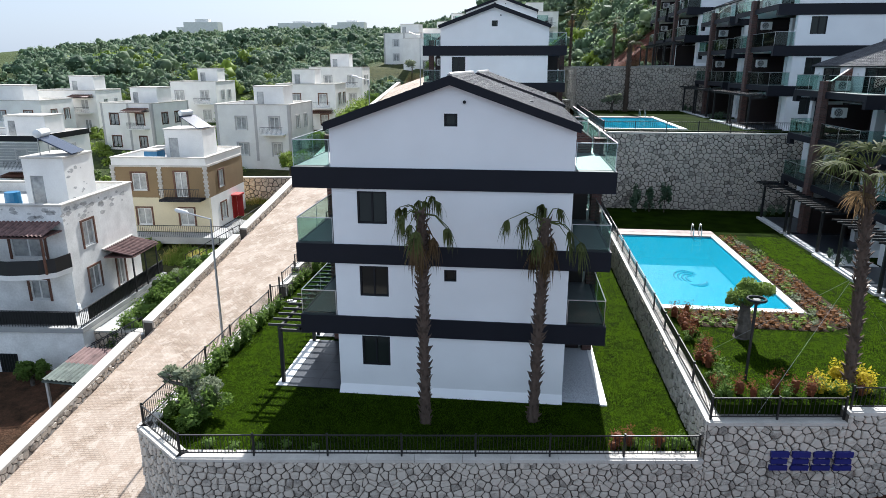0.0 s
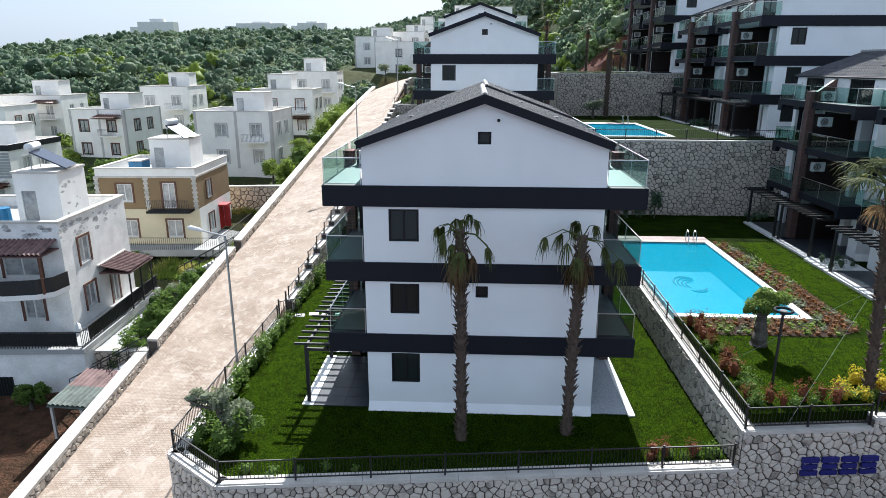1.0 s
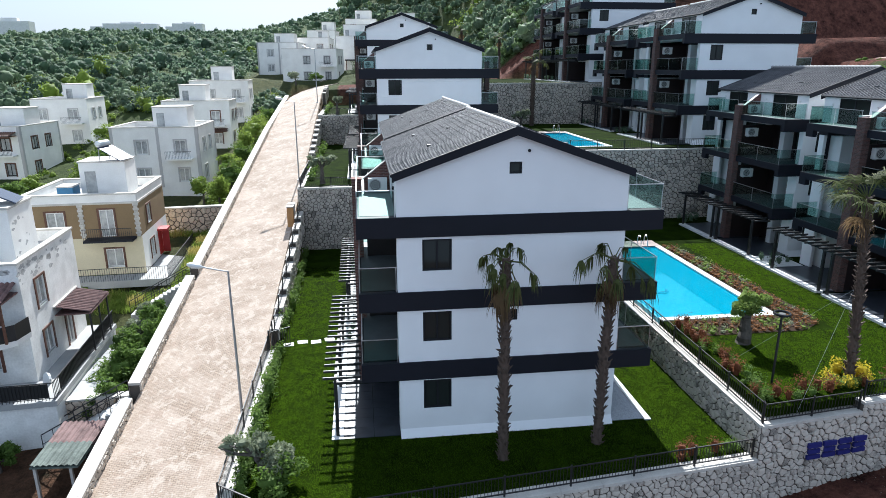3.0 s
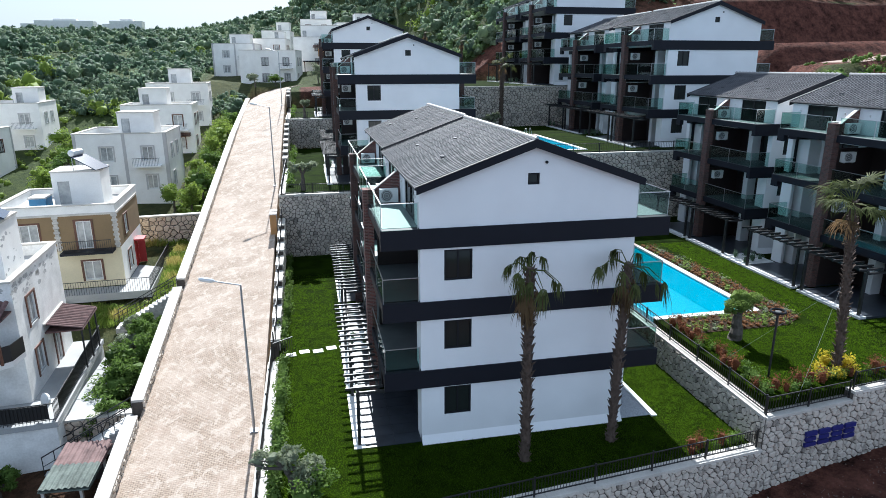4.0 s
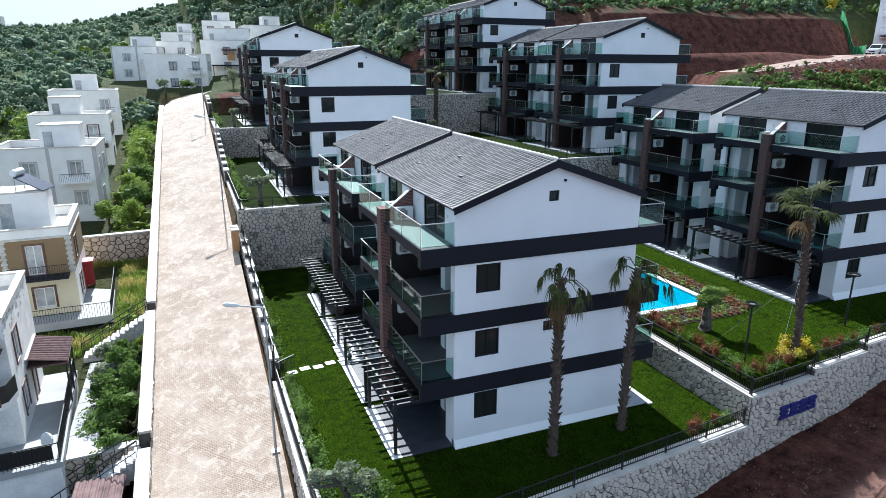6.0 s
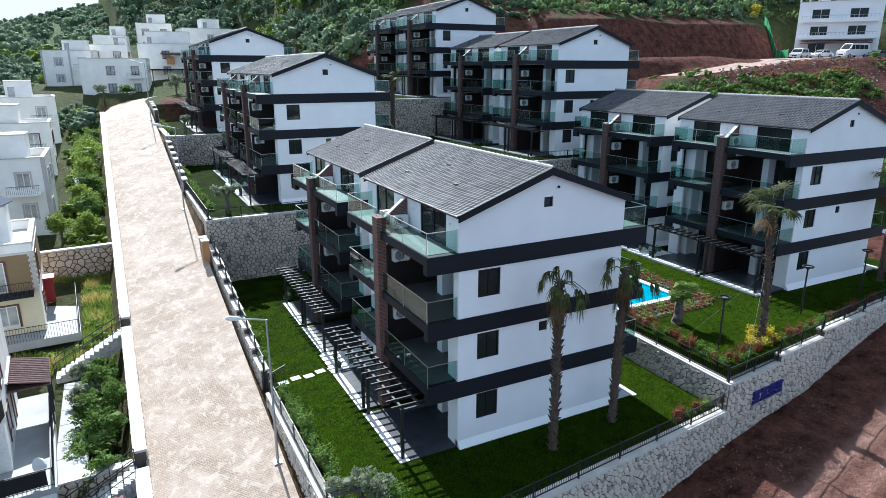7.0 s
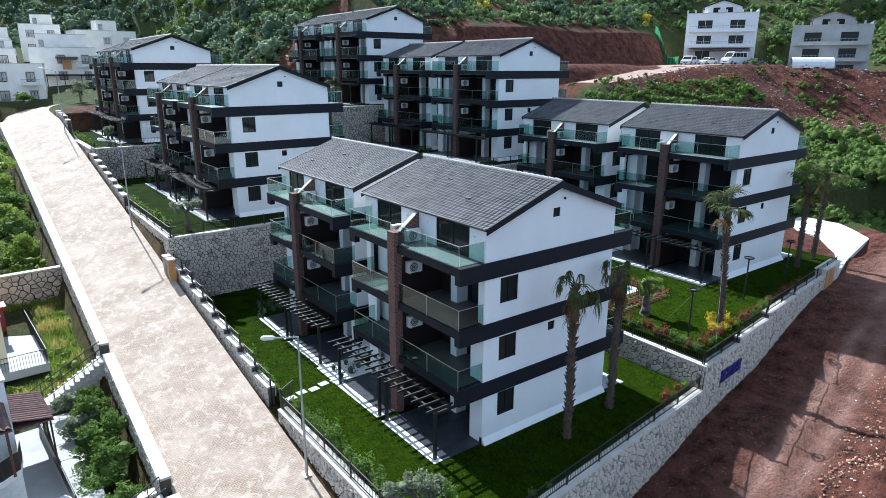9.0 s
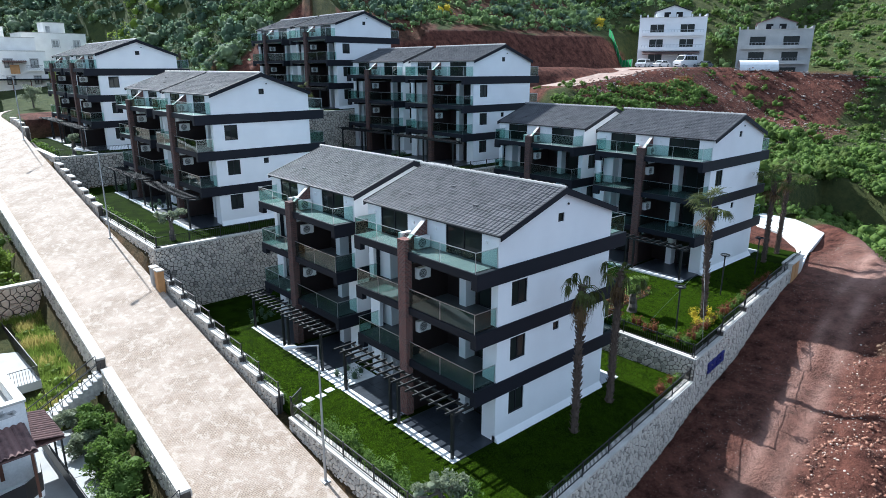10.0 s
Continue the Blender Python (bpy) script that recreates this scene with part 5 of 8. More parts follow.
def palm(pos, height, lean=(0.0, 0.0), spread=1.5, fronds=16, dry=8, seed=0, label="tall fan palm with a shaggy dark trunk", r=0.18, droop=1.0):
    """A fan palm: trunk with old leaf stubs, green fans above, dry ones hanging."""
    rnd = random.Random(seed)
    p = thing("palm_tree", label, "palm tree", "palm trees", pose(*pos))
    n = 14
    path = [Vector((lean[0] * (i / n) ** 1.4, lean[1] * (i / n) ** 1.4, -0.2 + (height + 0.2) * i / n)) for i in range(n + 1)]
    tm = Mesh().tube(path, [r * (1.2 if i == 0 else 0.9 - 0.15 * i / n + rnd.uniform(-0.03, 0.03)) for i in range(n + 1)], 10)
    for i in range(int(height * 34)):    # old leaf bases, in spirals, standing off the trunk
        t = i / (height * 34)
        k = min(n - 1, int(t * n))
        c = path[k].lerp(path[k + 1], t * n - k)
        a = i * 2.4 + rnd.uniform(-0.35, 0.35)
        d = Vector((math.cos(a), math.sin(a), 0))
        w = Vector((-d.y, d.x, 0)) * rnd.uniform(0.05, 0.09)
        b = c + d * (r * 0.7)
        e = c + d * (r * 0.95 + rnd.uniform(0.03, 0.17)) + Vector((0, 0, rnd.uniform(0.04, 0.24)))
        k0 = len(tm.v)
        tm.v += [tuple(b - w), tuple(b + w), tuple(e + w * 0.35), tuple(e - w * 0.35), tuple(b + d * 0.05 + Vector((0, 0, -0.1)))]
        tm.f += [(k0, k0 + 1, k0 + 2, k0 + 3), (k0 + 1, k0 + 4, k0 + 2), (k0 + 4, k0 + 3, k0 + 2), (k0 + 4, k0, k0 + 3)]
    part("trunk", tm, M_TRUNK, p, "shaggy dark brown trunk")
    top = path[-1]
    for group, count, lo, hi, mat in (("frond", fronds, -8, 66, L_PALM), ("dry_frond", dry, -84, -34, L_DRY)):
        for i in range(count):
            fm = Mesh()
            az = 2 * math.pi * (i * 0.618 + rnd.uniform(-0.06, 0.06))
            el = math.radians(lo + (hi - lo) * ((i * 0.381 + rnd.uniform(-0.08, 0.08)) % 1))
            d = Vector((math.cos(az) * math.cos(el), math.sin(az) * math.cos(el), math.sin(el)))
            stem = spread * (rnd.uniform(0.5, 0.95) if group == "frond" else rnd.uniform(0.2, 0.55))
            c0 = top + Vector((0, 0, -0.1 if group == "frond" else -0.35))
            sag = Vector((0, 0, -0.16 * stem * droop))
            mid, end = c0 + d * stem * 0.55, c0 + d * stem + sag
            fm.tube([c0, mid, end], [0.03, 0.02, 0.012], 4)
            out = (end - mid).normalized()
            side = out.cross(Vector((0, 0, 1))).normalized()
            roll = rnd.uniform(-0.5, 0.5)
            side = (side * math.cos(roll) + out.cross(side) * math.sin(roll)).normalized()
            blades = 19
            ln = spread * rnd.uniform(0.5, 0.72) * (1.15 if group == "dry_frond" else 1)
            for j in range(blades):
                a = math.radians(-88 + 176 * j / (blades - 1) + rnd.uniform(-6, 6))
                bd = out * math.cos(a) + side * math.sin(a)
                w = (out * -math.sin(a) + side * math.cos(a)) * rnd.uniform(0.018, 0.03)
                l = ln * (0.7 + 0.3 * math.cos(a)) * rnd.uniform(0.65, 1.15)
                sink = min(0.94, 0.40 * droop * rnd.uniform(0.6, 1.3))
                fall = (bd * (1 - sink) + Vector((0, 0, -sink))).normalized()
                reach = 0.34 if droop < 1.5 else 0.2
                q1 = end + bd * l * reach + Vector((0, 0, 0.02 * l - 0.06 * l * droop))
                q2 = q1 + fall * l * (0.67 - reach)
                q3 = q2 + (fall + Vector((rnd.uniform(-0.2, 0.2), rnd.uniform(-0.2, 0.2), -0.6 * droop))).normalized() * l * 0.38
                fm.quad(end, q1 + w, q1 - w)
                fm.quad(q1 - w, q1 + w, q2 + w * 0.7, q2 - w * 0.7)
                fm.quad(q2 - w * 0.7, q2 + w * 0.7, q3)
            part(group, fm, mat, p)
    return p


palm((3.85, -2.1, 0), 8.2, (-0.1, 0.0), 1.45, 13, 11, 1, "tall fan palm with drooping half-dry fronds beside a white gable", droop=2.3)
palm((7.9, -1.5, 0), 7.9, (0.15, 0.0), 1.55, 10, 13, 2, "tall fan palm with drooping half-dry fronds beside a white gable", droop=2.3)
palm((19.0, -1.25, 1.9), 7.9, (-0.5, 0.2), 1.55, 20, 3, 3, "tall fan palm with a fresh green crown on the pool lawn")
palm((35.6, 1.6, 2.0), 7.2, (0.0, 0.0), 1.7, 16, 5, 4)
palm((39.2, 1.9, 2.0), 7.4, (0.3, 0.0), 1.7, 16, 5, 5)
palm((19.0, 51.6, 8.15), 7.6, (0.0, 0.0), 1.4, 12, 3, 6, r=0.26)
palm((21.5, 82.5, 13.05), 6.5, (0.0, 0.0), 1.4, 12, 4, 7)
palm((14.6, 78.0, 13.05), 7.5, (0.0, 0.0), 1.3, 10, 4, 8)

tree("olive_tree", "grey-green olive tree leaning over the road railing", "tree", (-5.2, -2.1, 0), 0.9, [(-1.35, 0.25, 1.3, 0.75, 0.5, 0.32), (-0.75, 0.1, 1.45, 0.55, 0.5, 0.3), (-0.1, 0.1, 1.35, 0.65, 0.65, 0.5), (0.5, -0.2, 0.95, 0.65, 0.7, 0.65)], L_OLIVE, M_BARK, 2300, 0.075, 0.16, (-0.3, 0.1), 11)
tree("shrub_clump", "dense dark green shrub beside the iron railing", "shrub", (-4.9, -3.3, 0), 0.2, [(0, 0, 0.6, 0.9, 0.7, 0.65), (0.5, 0.7, 0.7, 0.7, 0.7, 0.7)], L_GREEN, M_BARK, 900, 0.09, 0.06, (0, 0), 12)
tree("olive_tree", "clipped olive tree with a round crown on a terrace lawn", "tree", (-4.6, 31.0, 5.3), 1.3, [(-0.5, 0, 2.0, 0.75, 0.7, 0.5), (0.6, 0.1, 2.1, 0.75, 0.7, 0.5)], L_OLIVE, M_BARK, 1000, 0.11, 0.2, (0, 0), 13, "clipped olive trees")
tree("olive_tree", "clipped olive tree with two round pads on the pool lawn", "tree", (16.65, 2.7, 2.0), 1.4, [(0.15, 0, 2.2, 0.95, 0.9, 0.62), (-0.7, -0.1, 1.7, 0.42, 0.42, 0.32)], L_HEDGE, M_BARK, 4200, 0.055, 0.3, (0, 0), 14, "clipped olive trees", core=0.66)
tree("olive_tree", "clipped olive tree with two round pads on a terrace lawn", "tree", (-4.2, 62.0, 8.95), 1.2, [(0, 0, 1.9, 0.9, 0.9, 0.6)], L_OLIVE, M_BARK, 600, 0.13, 0.2, (0, 0), 15, "clipped olive trees")
tree("olive_tree", "pale grey-green olive tree before a stone wall", "tree", (17.3, 50.0, 8.15), 0.8, [(-0.5, 0, 1.4, 0.7, 0.6, 0.5), (0.5, 0, 1.5, 0.8, 0.6, 0.5)], L_OLIVE, M_BARK, 600, 0.13, 0.15, (0, 0), 16)
for i, (x, y, h) in enumerate(((16.3, 26.9, 2.6), (18.6, 27.1, 2.9), (17.5, 27.2, 2.2))):
    tree("cypress_shrub", "slender dark evergreen before a stone wall", "shrub", (x, y, 2.0), 0.3, [(0, 0, h / 2, 0.5, 0.5, h / 2)], L_HILLD, M_BARK, 500, 0.11, 0.06, (0, 0), 17 + i, "evergreens before the wall")

rnd = random.Random(21)
hedge = [(X0 + 0.75, y, 0) for y in np.arange(-3.0, 8.9, 0.5)] + [(X0 + 0.75, y, 0) for y in np.arange(10.8, 28.5, 0.9)]
shrubs("hedge_shrub", "young green hedge shrub along the road railing", "shrub", "hedge beside the road", hedge, 0.34, 0.85, L_GREEN, 170, 0.06)
shrubs("hedge_shrub", "young green hedge shrub along the road railing", "shrub", "hedge beside the road", [(X0 + 1.0, y, 5.3) for y in np.arange(33, 58, 1.1)] + [(X0 + 1.0, y, 8.95) for y in np.arange(63, 84, 1.5)], 0.4, 0.75, L_GREEN, 60, 0.11)
low = [(x, wall_line(x) + 0.75, 0) for x in np.arange(-3.6, 13, 0.95)]
shrubs("edging_shrub", "low dark green shrub along the front railing", "shrub", "shrubs behind the front wall", low[:5], 0.3, 0.35, L_GREEN, 60, 0.06)
red = [(x, wall_line(x) + 0.8 + rnd.uniform(-0.1, 0.3), 0) for x in np.arange(10.6, 13.3, 0.32)] + [(XD + 0.85 + rnd.uniform(-0.15, 0.45), y, 1.97) for y in np.arange(-2.4, 5.6, 0.34)]
red += [(x, wall_line(x) + 0.9 + rnd.uniform(-0.1, 0.3), 1.97) for x in np.arange(14.2, 31, 0.38)]
pick = [rnd.random() < 0.55 for _ in red]
shrubs("red_shrub", "red-leaved shrub along the iron railing", "shrub", "red shrubs beside the railings", [q for q, p in zip(red, pick) if p], 0.3, 0.72, L_RED, 150, 0.04, 6)
shrubs("edging_shrub", "low leafy green shrub along the iron railing", "shrub", "shrubs behind the front wall", [q for q, p in zip(red, pick) if not p], 0.29, 0.5, L_GREEN, 140, 0.042, 6)
shrubs("yellow_shrub", "bright yellow-leaved shrub round the foot of a palm", "shrub", "yellow shrubs", [(18.0, -1.3, 1.97), (18.5, -1.9, 1.97), (19.3, -1.8, 1.97), (19.6, -1.1, 1.97), (17.7, -1.9, 1.97), (18.9, -0.7, 1.97)], 0.42, 0.6, L_YELLOW, 240, 0.05)
balls = []
for hx, hy, hz in HOUSES:
    balls += [(hx - 2.2, hy + 10.3, hz), (hx - 1.5, hy + 10.5, hz), (hx - 0.8, hy + 10.9, hz), (hx - 2.1, hy + 11.5, hz), (hx - 1.2, hy + 11.8, hz)]
shrubs("box_ball", "clipped dark green box ball in white gravel", "shrub", "clipped box balls", balls, 0.32, 0.6, L_HILLD, 150, 0.045)
for hx, hy, hz in HOUSES[0:1] + HOUSES[2:3] + HOUSES[6:7]:
    tagged(new("gravel_bed", Mesh().box(-2.8, -0.2, 9.95, 12.4, -0.1, 0.025).moved(pose(hx, hy, hz)).data("gravel_bed", M_MARBLE)), "white gravel bed between two terraces", "gravel", kind="structure")

beds = (Mesh(), Mesh(), Mesh())
r2 = random.Random(8)


def bed_edge(y):
    """x of the planting bed's rounded outer edge."""
    return 21.5 + 0.7 * min(1, (20 - y) / 8) - 1.5 * max(0, (5.1 - y) / 1.3) ** 2


def bed_rows(x0, x1, y0, y1, z):
    y = y0
    while y < y1:
        x = x0
        while x < min(x1, bed_edge(y) - 0.15):
            k = noise.noise(Vector((x / 0.9, y / 0.9, 4))) + r2.uniform(-0.45, 0.45)
            bed, s = beds[0 if k > -0.12 else 1 if k > -0.45 else 2], r2.uniform(0.85, 1.4)
            leaf_cloud(core_clump(bed, (x, y, z + 0.08), (0.12 * s, 0.12 * s, 0.11 * s), r2, 3, 5), (x + r2.uniform(-0.06, 0.06), y, z + 0.15 * s), (0.23 * s, 0.23 * s, 0.17 * s), 30, 0.06, r2, 0, 0.4)
            x += r2.uniform(0.38, 0.56)
        y += r2.uniform(0.4, 0.52)


bed_rows(15.2, 22.6, 3.95, 5.65, 2.0)
bed_rows(20.75, 22.6, 5.65, 19.5, 2.0)
for bed, leaf, word in zip(beds, (L_RUSSET, L_HEDGE, L_OLIVE), ("russet", "green", "grey-green")):
    tagged(part("ground_cover", bed, leaf), "rows of %s ground cover round the pool" % word, "ground cover", kind="stuff")
edge = [(bed_edge(y), y) for y in np.linspace(3.72, 19.7, 24)]
tagged(new("planting_bed", Mesh().prism([(14.9, 3.72)] + edge + [(20.52, 19.7), (20.52, 5.78), (14.9, 5.78)], 1.9, 2.02).data("planting_bed", M_BEDSOIL)), "dark earth bed round the swimming pool", "bed", kind="structure")


# ---- lamps, sign, cabinets ----
def street_lamp(pos, h=7.3):
    s = thing("street_lamp", "slim grey steel street lamp with a flat head over the road", "street lamp", "street lamps", pose(*pos))
    part("pole", Mesh().tube([(0, 0, -0.3), (0, 0, h * 0.5), (0, 0, h)], [0.07, 0.055, 0.04], 10), M_GREYM, s)
    part("arm", Mesh().tube([(0, 0, h - 0.02), (-0.7, 0, h + 0.14), (-1.2, 0, h + 0.26)], 0.035, 8), M_GREYM, s)
    part("lamp_head", Mesh().tube([(-1.05, 0, h + 0.23), (-1.2, 0, h + 0.27), (-1.6, 0, h + 0.36), (-1.72, 0, h + 0.38)], [0.04, 0.11, 0.12, 0.05], 8), M_WHITEPL, s)
    part("base_plate", Mesh().box(-0.18, 0.18, -0.18, 0.18, -0.05, 0.03), M_GREYM, s)
    return s


for y in (4.5, 38.5, 72.0):
    street_lamp((-7.28, y, road_z(-7.28, y)))


def garden_lamp(pos, h=3.0):
    g = thing("garden_lamp", "black garden lamp post with a flat ring head", "lamp", "garden lamps", pose(*pos))
    part("pole", Mesh().tube([(0, 0, -0.1), (0, 0, h)], 0.05, 10), M_IRON, g)
    ring = Mesh().tube([(0.3 * math.cos(a), 0.3 * math.sin(a), h + 0.12) for a in np.linspace(0, 2 * math.pi, 21)], 0.05, 6)
    part("ring_head", ring, M_FRAME, g)
    part("diffuser", Mesh().tube([(0, 0, h + 0.06), (0, 0, h + 0.12)], 0.13, 14), M_ACGRILLE, g)
    part("bracket", Mesh().tube([(0, 0, h - 0.05), (0, 0, h + 0.1)], 0.09, 8), M_IRON, g)
    return g


for p in ((15.5, -1.2, 2.0), (24.6, 0.2, 2.0), (31.5, 0.6, 2.0)):
    garden_lamp(p)

sign = thing("wall_sign", "dark blue raised shapes fixed on the rubble wall", "sign", "", pose(15.8, wall_line(15.8) - 0.09, -0.22, 0, 0, math.degrees(math.atan(0.109))))
for i in range(4):
    u = 0.72 * i
    for z0, z1, a, b in ((0.52, 0.72, 0.0, 0.6), (0.27, 0.45, 0.03, 0.56), (0.02, 0.2, 0.0, 0.6)):
        part("bar", Mesh().box(u + a, u + b, -0.05, 0.05, z0, z1), M_BLUE, sign)
for x, y, w, h, mat, lab in ((-7.05, 27.4, 0.7, 1.5, M_TERRAC, "orange-doored meter cabinet"), (-7.05, 28.5, 0.6, 1.3, M_CONC, "grey concrete meter cabinet")):
    z = road_z(x, y)
    c = thing("meter_cabinet", lab + " standing beside the road", "cabinet", "meter cabinets", pose(x, y, z))
    part("body", Mesh().box(-0.2, 0.25, -w / 2, w / 2, -0.2, h), mat, c)
    part("door", Mesh().box(-0.23, -0.2, -w / 2 + 0.06, w / 2 - 0.06, 0.15, h - 0.1), mat, c)
    part("cap", Mesh().box(-0.26, 0.3, -w / 2 - 0.05, w / 2 + 0.05, h, h + 0.08), M_COPING, c)
dm = Mesh()
outer = ((37.0, -1.08), (41.2, -0.06), (46.0, 0.8), (51.9, 1.8), (54.0, 5.5), (54.6, 9.6))
inner = ((36.9, -0.6), (40.2, 0.4), (43.5, 1.9), (47.0, 4.6), (47.8, 7.3), (48.5, 10.2))
for (xa, ya), (xb, yb) in zip(outer, inner):
    for w in (0, 0.33, 0.67, 1):
        x, y = xa + (xb - xa) * w, ya + (yb - ya) * w
        dm.v.append((x, y, 2.06 + 0.012 * (x - 41)))
dm.f = [(4 * i + j, 4 * i + 4 + j, 4 * i + 5 + j, 4 * i + 1 + j) for i in range(5) for j in range(3)]
drive = tagged(part("driveway", dm, M_DRIVE), "pale concrete driveway at the end of the pool plot", "driveway", kind="structure")
dso = drive.modifiers.new("thick", "SOLIDIFY")
dso.thickness, dso.offset = 0.4, -1
box = thing("meter_cabinet", "pale stone meter cabinet with two wooden doors at the wall's end", "cabinet", "meter cabinets", pose(34.9, wall_line(34.9), 1.35, 0, 0, math.degrees(math.atan(0.109))))
part("body", Mesh().box(-1.75, 1.75, -0.12, 0.6, -0.8, 1.6), M_COPING, box)
part("cap", Mesh().box(-1.82, 1.82, -0.19, 0.67, 1.6, 1.7), M_COPING, box)
for u in (-1.6, -0.55):
    part("door", Mesh().box(u, u + 0.95, -0.16, -0.12, 0.05, 1.5), M_TERRAC, box, "orange wooden door")
for i, (a, b) in enumerate((((18.5, -1.2, 6.0), (14.2, 0.5, 2.0)), ((18.5, -1.2, 6.0), (22.5, 2.5, 2.0)), ((18.5, -1.2, 6.0), (15.2, -3.2, 1.6)))):
    tagged(part("guy_rope", Mesh().tube([a, b], 0.0045, 4), M_GREYM), "thin pale guy rope holding a palm", "rope", "guy ropes")


# ---- the older white houses below the road ----
def solar_heater(pos, rot):
    s = thing("solar_heater", "rooftop solar water heater with a white tank and panel", "solar heater", "solar heaters", pose(*pos, 0, 0, rot))
    part("tank", Mesh().tube([(-0.7, 0, 1.25), (-0.6, 0, 1.25), (0.6, 0, 1.25), (0.7, 0, 1.25)], [0.1, 0.25, 0.25, 0.1], 12), M_WHITEPL, s)
    pn = Mesh()
    pn.v = [(x, y, z) for x in (-0.9, 0.9) for y, z in ((-0.15, 1.05), (-1.9, 0.1), (-1.87, 0.04), (-0.12, 0.99))]
    pn.f = [(0, 1, 2, 3), (7, 6, 5, 4), (0, 4, 5, 1), (1, 5, 6, 2), (2, 6, 7, 3), (3, 7, 4, 0)]
    part("panel", pn, M_SOLAR, s)
    for x in (-0.6, 0.6):
        part("leg", Mesh().tube([(x, 0, 0), (x, 0, 1.1)], 0.03, 6), M_GREYM, s)
        part("leg", Mesh().tube([(x, -1.75, 0), (x, -1.7, 0.15)], 0.03, 6), M_GREYM, s)
    return s


def white_house(pos, rot, w, d, h, holes_front, holes_side, pent=None, wall=None, label="", upper=None, frame_mat=None, trim=None, extra=None, name="village_house", deep=0.0, curtain=True):
    """A flat-roofed village house. Its front right foot corner is the origin: the front runs to -x, the east side to +y."""
    wall = wall or M_WHITEOLD
    v = thing(name, label or "flat-roofed white two-storey village house", "house", "village houses", pose(*pos, 0, 0, rot))
    t = 0.25
    half = 0.0 if upper is None else h * 0.47
    for m_, z0, z1 in ([(wall, -deep, h)] if upper is None else [(wall, -deep, half), (upper, half, h - 0.7), (M_WHITEOLD, h - 0.7, h)]):
        part("front_wall", holed(Mesh(), -w, 0, z0, z1, 0, t, [q for q in holes_front if z0 <= q[2] < z1]), m_, v)
        part("side_wall", holed(Mesh(), t, d, z0, z1, -t, 0, [q for q in holes_side if z0 <= q[2] < z1], axis="y"), m_ if upper is None or m_ is not wall else M_WHITEOLD, v)
        part("back_wall", Mesh().box(-w, -t, d - t, d, z0, z1), m_, v)
        part("far_side_wall", Mesh().box(-w, -w + t, t, d - t, z0, z1), m_, v)
    part("roof", Mesh().box(-w + t, -t, t, d - t, h - 0.75, h - 0.6), M_CONC, v, "pale flat roof")
    for a in ((-w - 0.06, 0.06, -0.06, t + 0.03), (-w - 0.06, 0.06, d - t - 0.03, d + 0.06), (-w - 0.06, -w + t + 0.03, t + 0.03, d - t - 0.03), (-t - 0.03, 0.06, t + 0.03, d - t - 0.03)):
        part("parapet_cap", Mesh().box(*a, h, h + 0.1), M_COPING, v)
    for q in holes_front:
        win = window_parts(v, *q, 0.06, 0.1, frame_mat=frame_mat or M_WHITEPL, pane_mat=M_CURT if curtain else G_DOOR, sill=q[3] - q[2] < 1.7)
        if trim:
            tm = Mesh()
            tm.box(q[0] - 0.14, q[0], -0.05, 0.0, q[2] - 0.1, q[3] + 0.12).box(q[1], q[1] + 0.14, -0.05, 0.0, q[2] - 0.1, q[3] + 0.12).box(q[0], q[1], -0.05, 0.0, q[3], q[3] + 0.12)
            part("surround", tm, trim, win)
    for q in holes_side:
        win = window_parts(v, *q, -0.06, 0.1, axis="y", out=1, frame_mat=frame_mat or M_WHITEPL, pane_mat=M_CURT if curtain else G_DOOR, sill=q[3] - q[2] < 1.7)
        if trim:
            tm = Mesh()
            tm.box(0, 0.05, q[0] - 0.14, q[0], q[2] - 0.1, q[3] + 0.12).box(0, 0.05, q[1], q[1] + 0.14, q[2] - 0.1, q[3] + 0.12).box(0, 0.05, q[0], q[1], q[3], q[3] + 0.12)
            part("surround", tm, trim, win)
    if pent:
        x0, x1, y0, y1, ph = pent
        b = new("roof_room")
        b.parent = v
        part("front_wall", holed(Mesh(), x0, x1, h - 0.6, h - 0.6 + ph, y0, y0 + 0.2, [(x0 + 0.35, x0 + 1.15, h - 0.55, h + 1.35)]), M_WHITEOLD, b)
        part("door", Mesh().box(x0 + 0.35, x0 + 1.15, y0 + 0.06, y0 + 0.1, h - 0.55, h + 1.35), M_CURT, b)
        part("room_wall", Mesh().box(x0, x0 + 0.2, y0 + 0.2, y1, h - 0.6, h - 0.6 + ph).box(x1 - 0.2, x1, y0 + 0.2, y1, h - 0.6, h - 0.6 + ph).box(x0 + 0.2, x1 - 0.2, y1 - 0.2, y1, h - 0.6, h - 0.6 + ph).weld(), M_WHITEOLD, b)
        part("room_roof", Mesh().box(x0 - 0.06, x1 + 0.06, y0 - 0.06, y1 + 0.06, h - 0.6 + ph, h - 0.48 + ph), M_COPING, b)
    return v


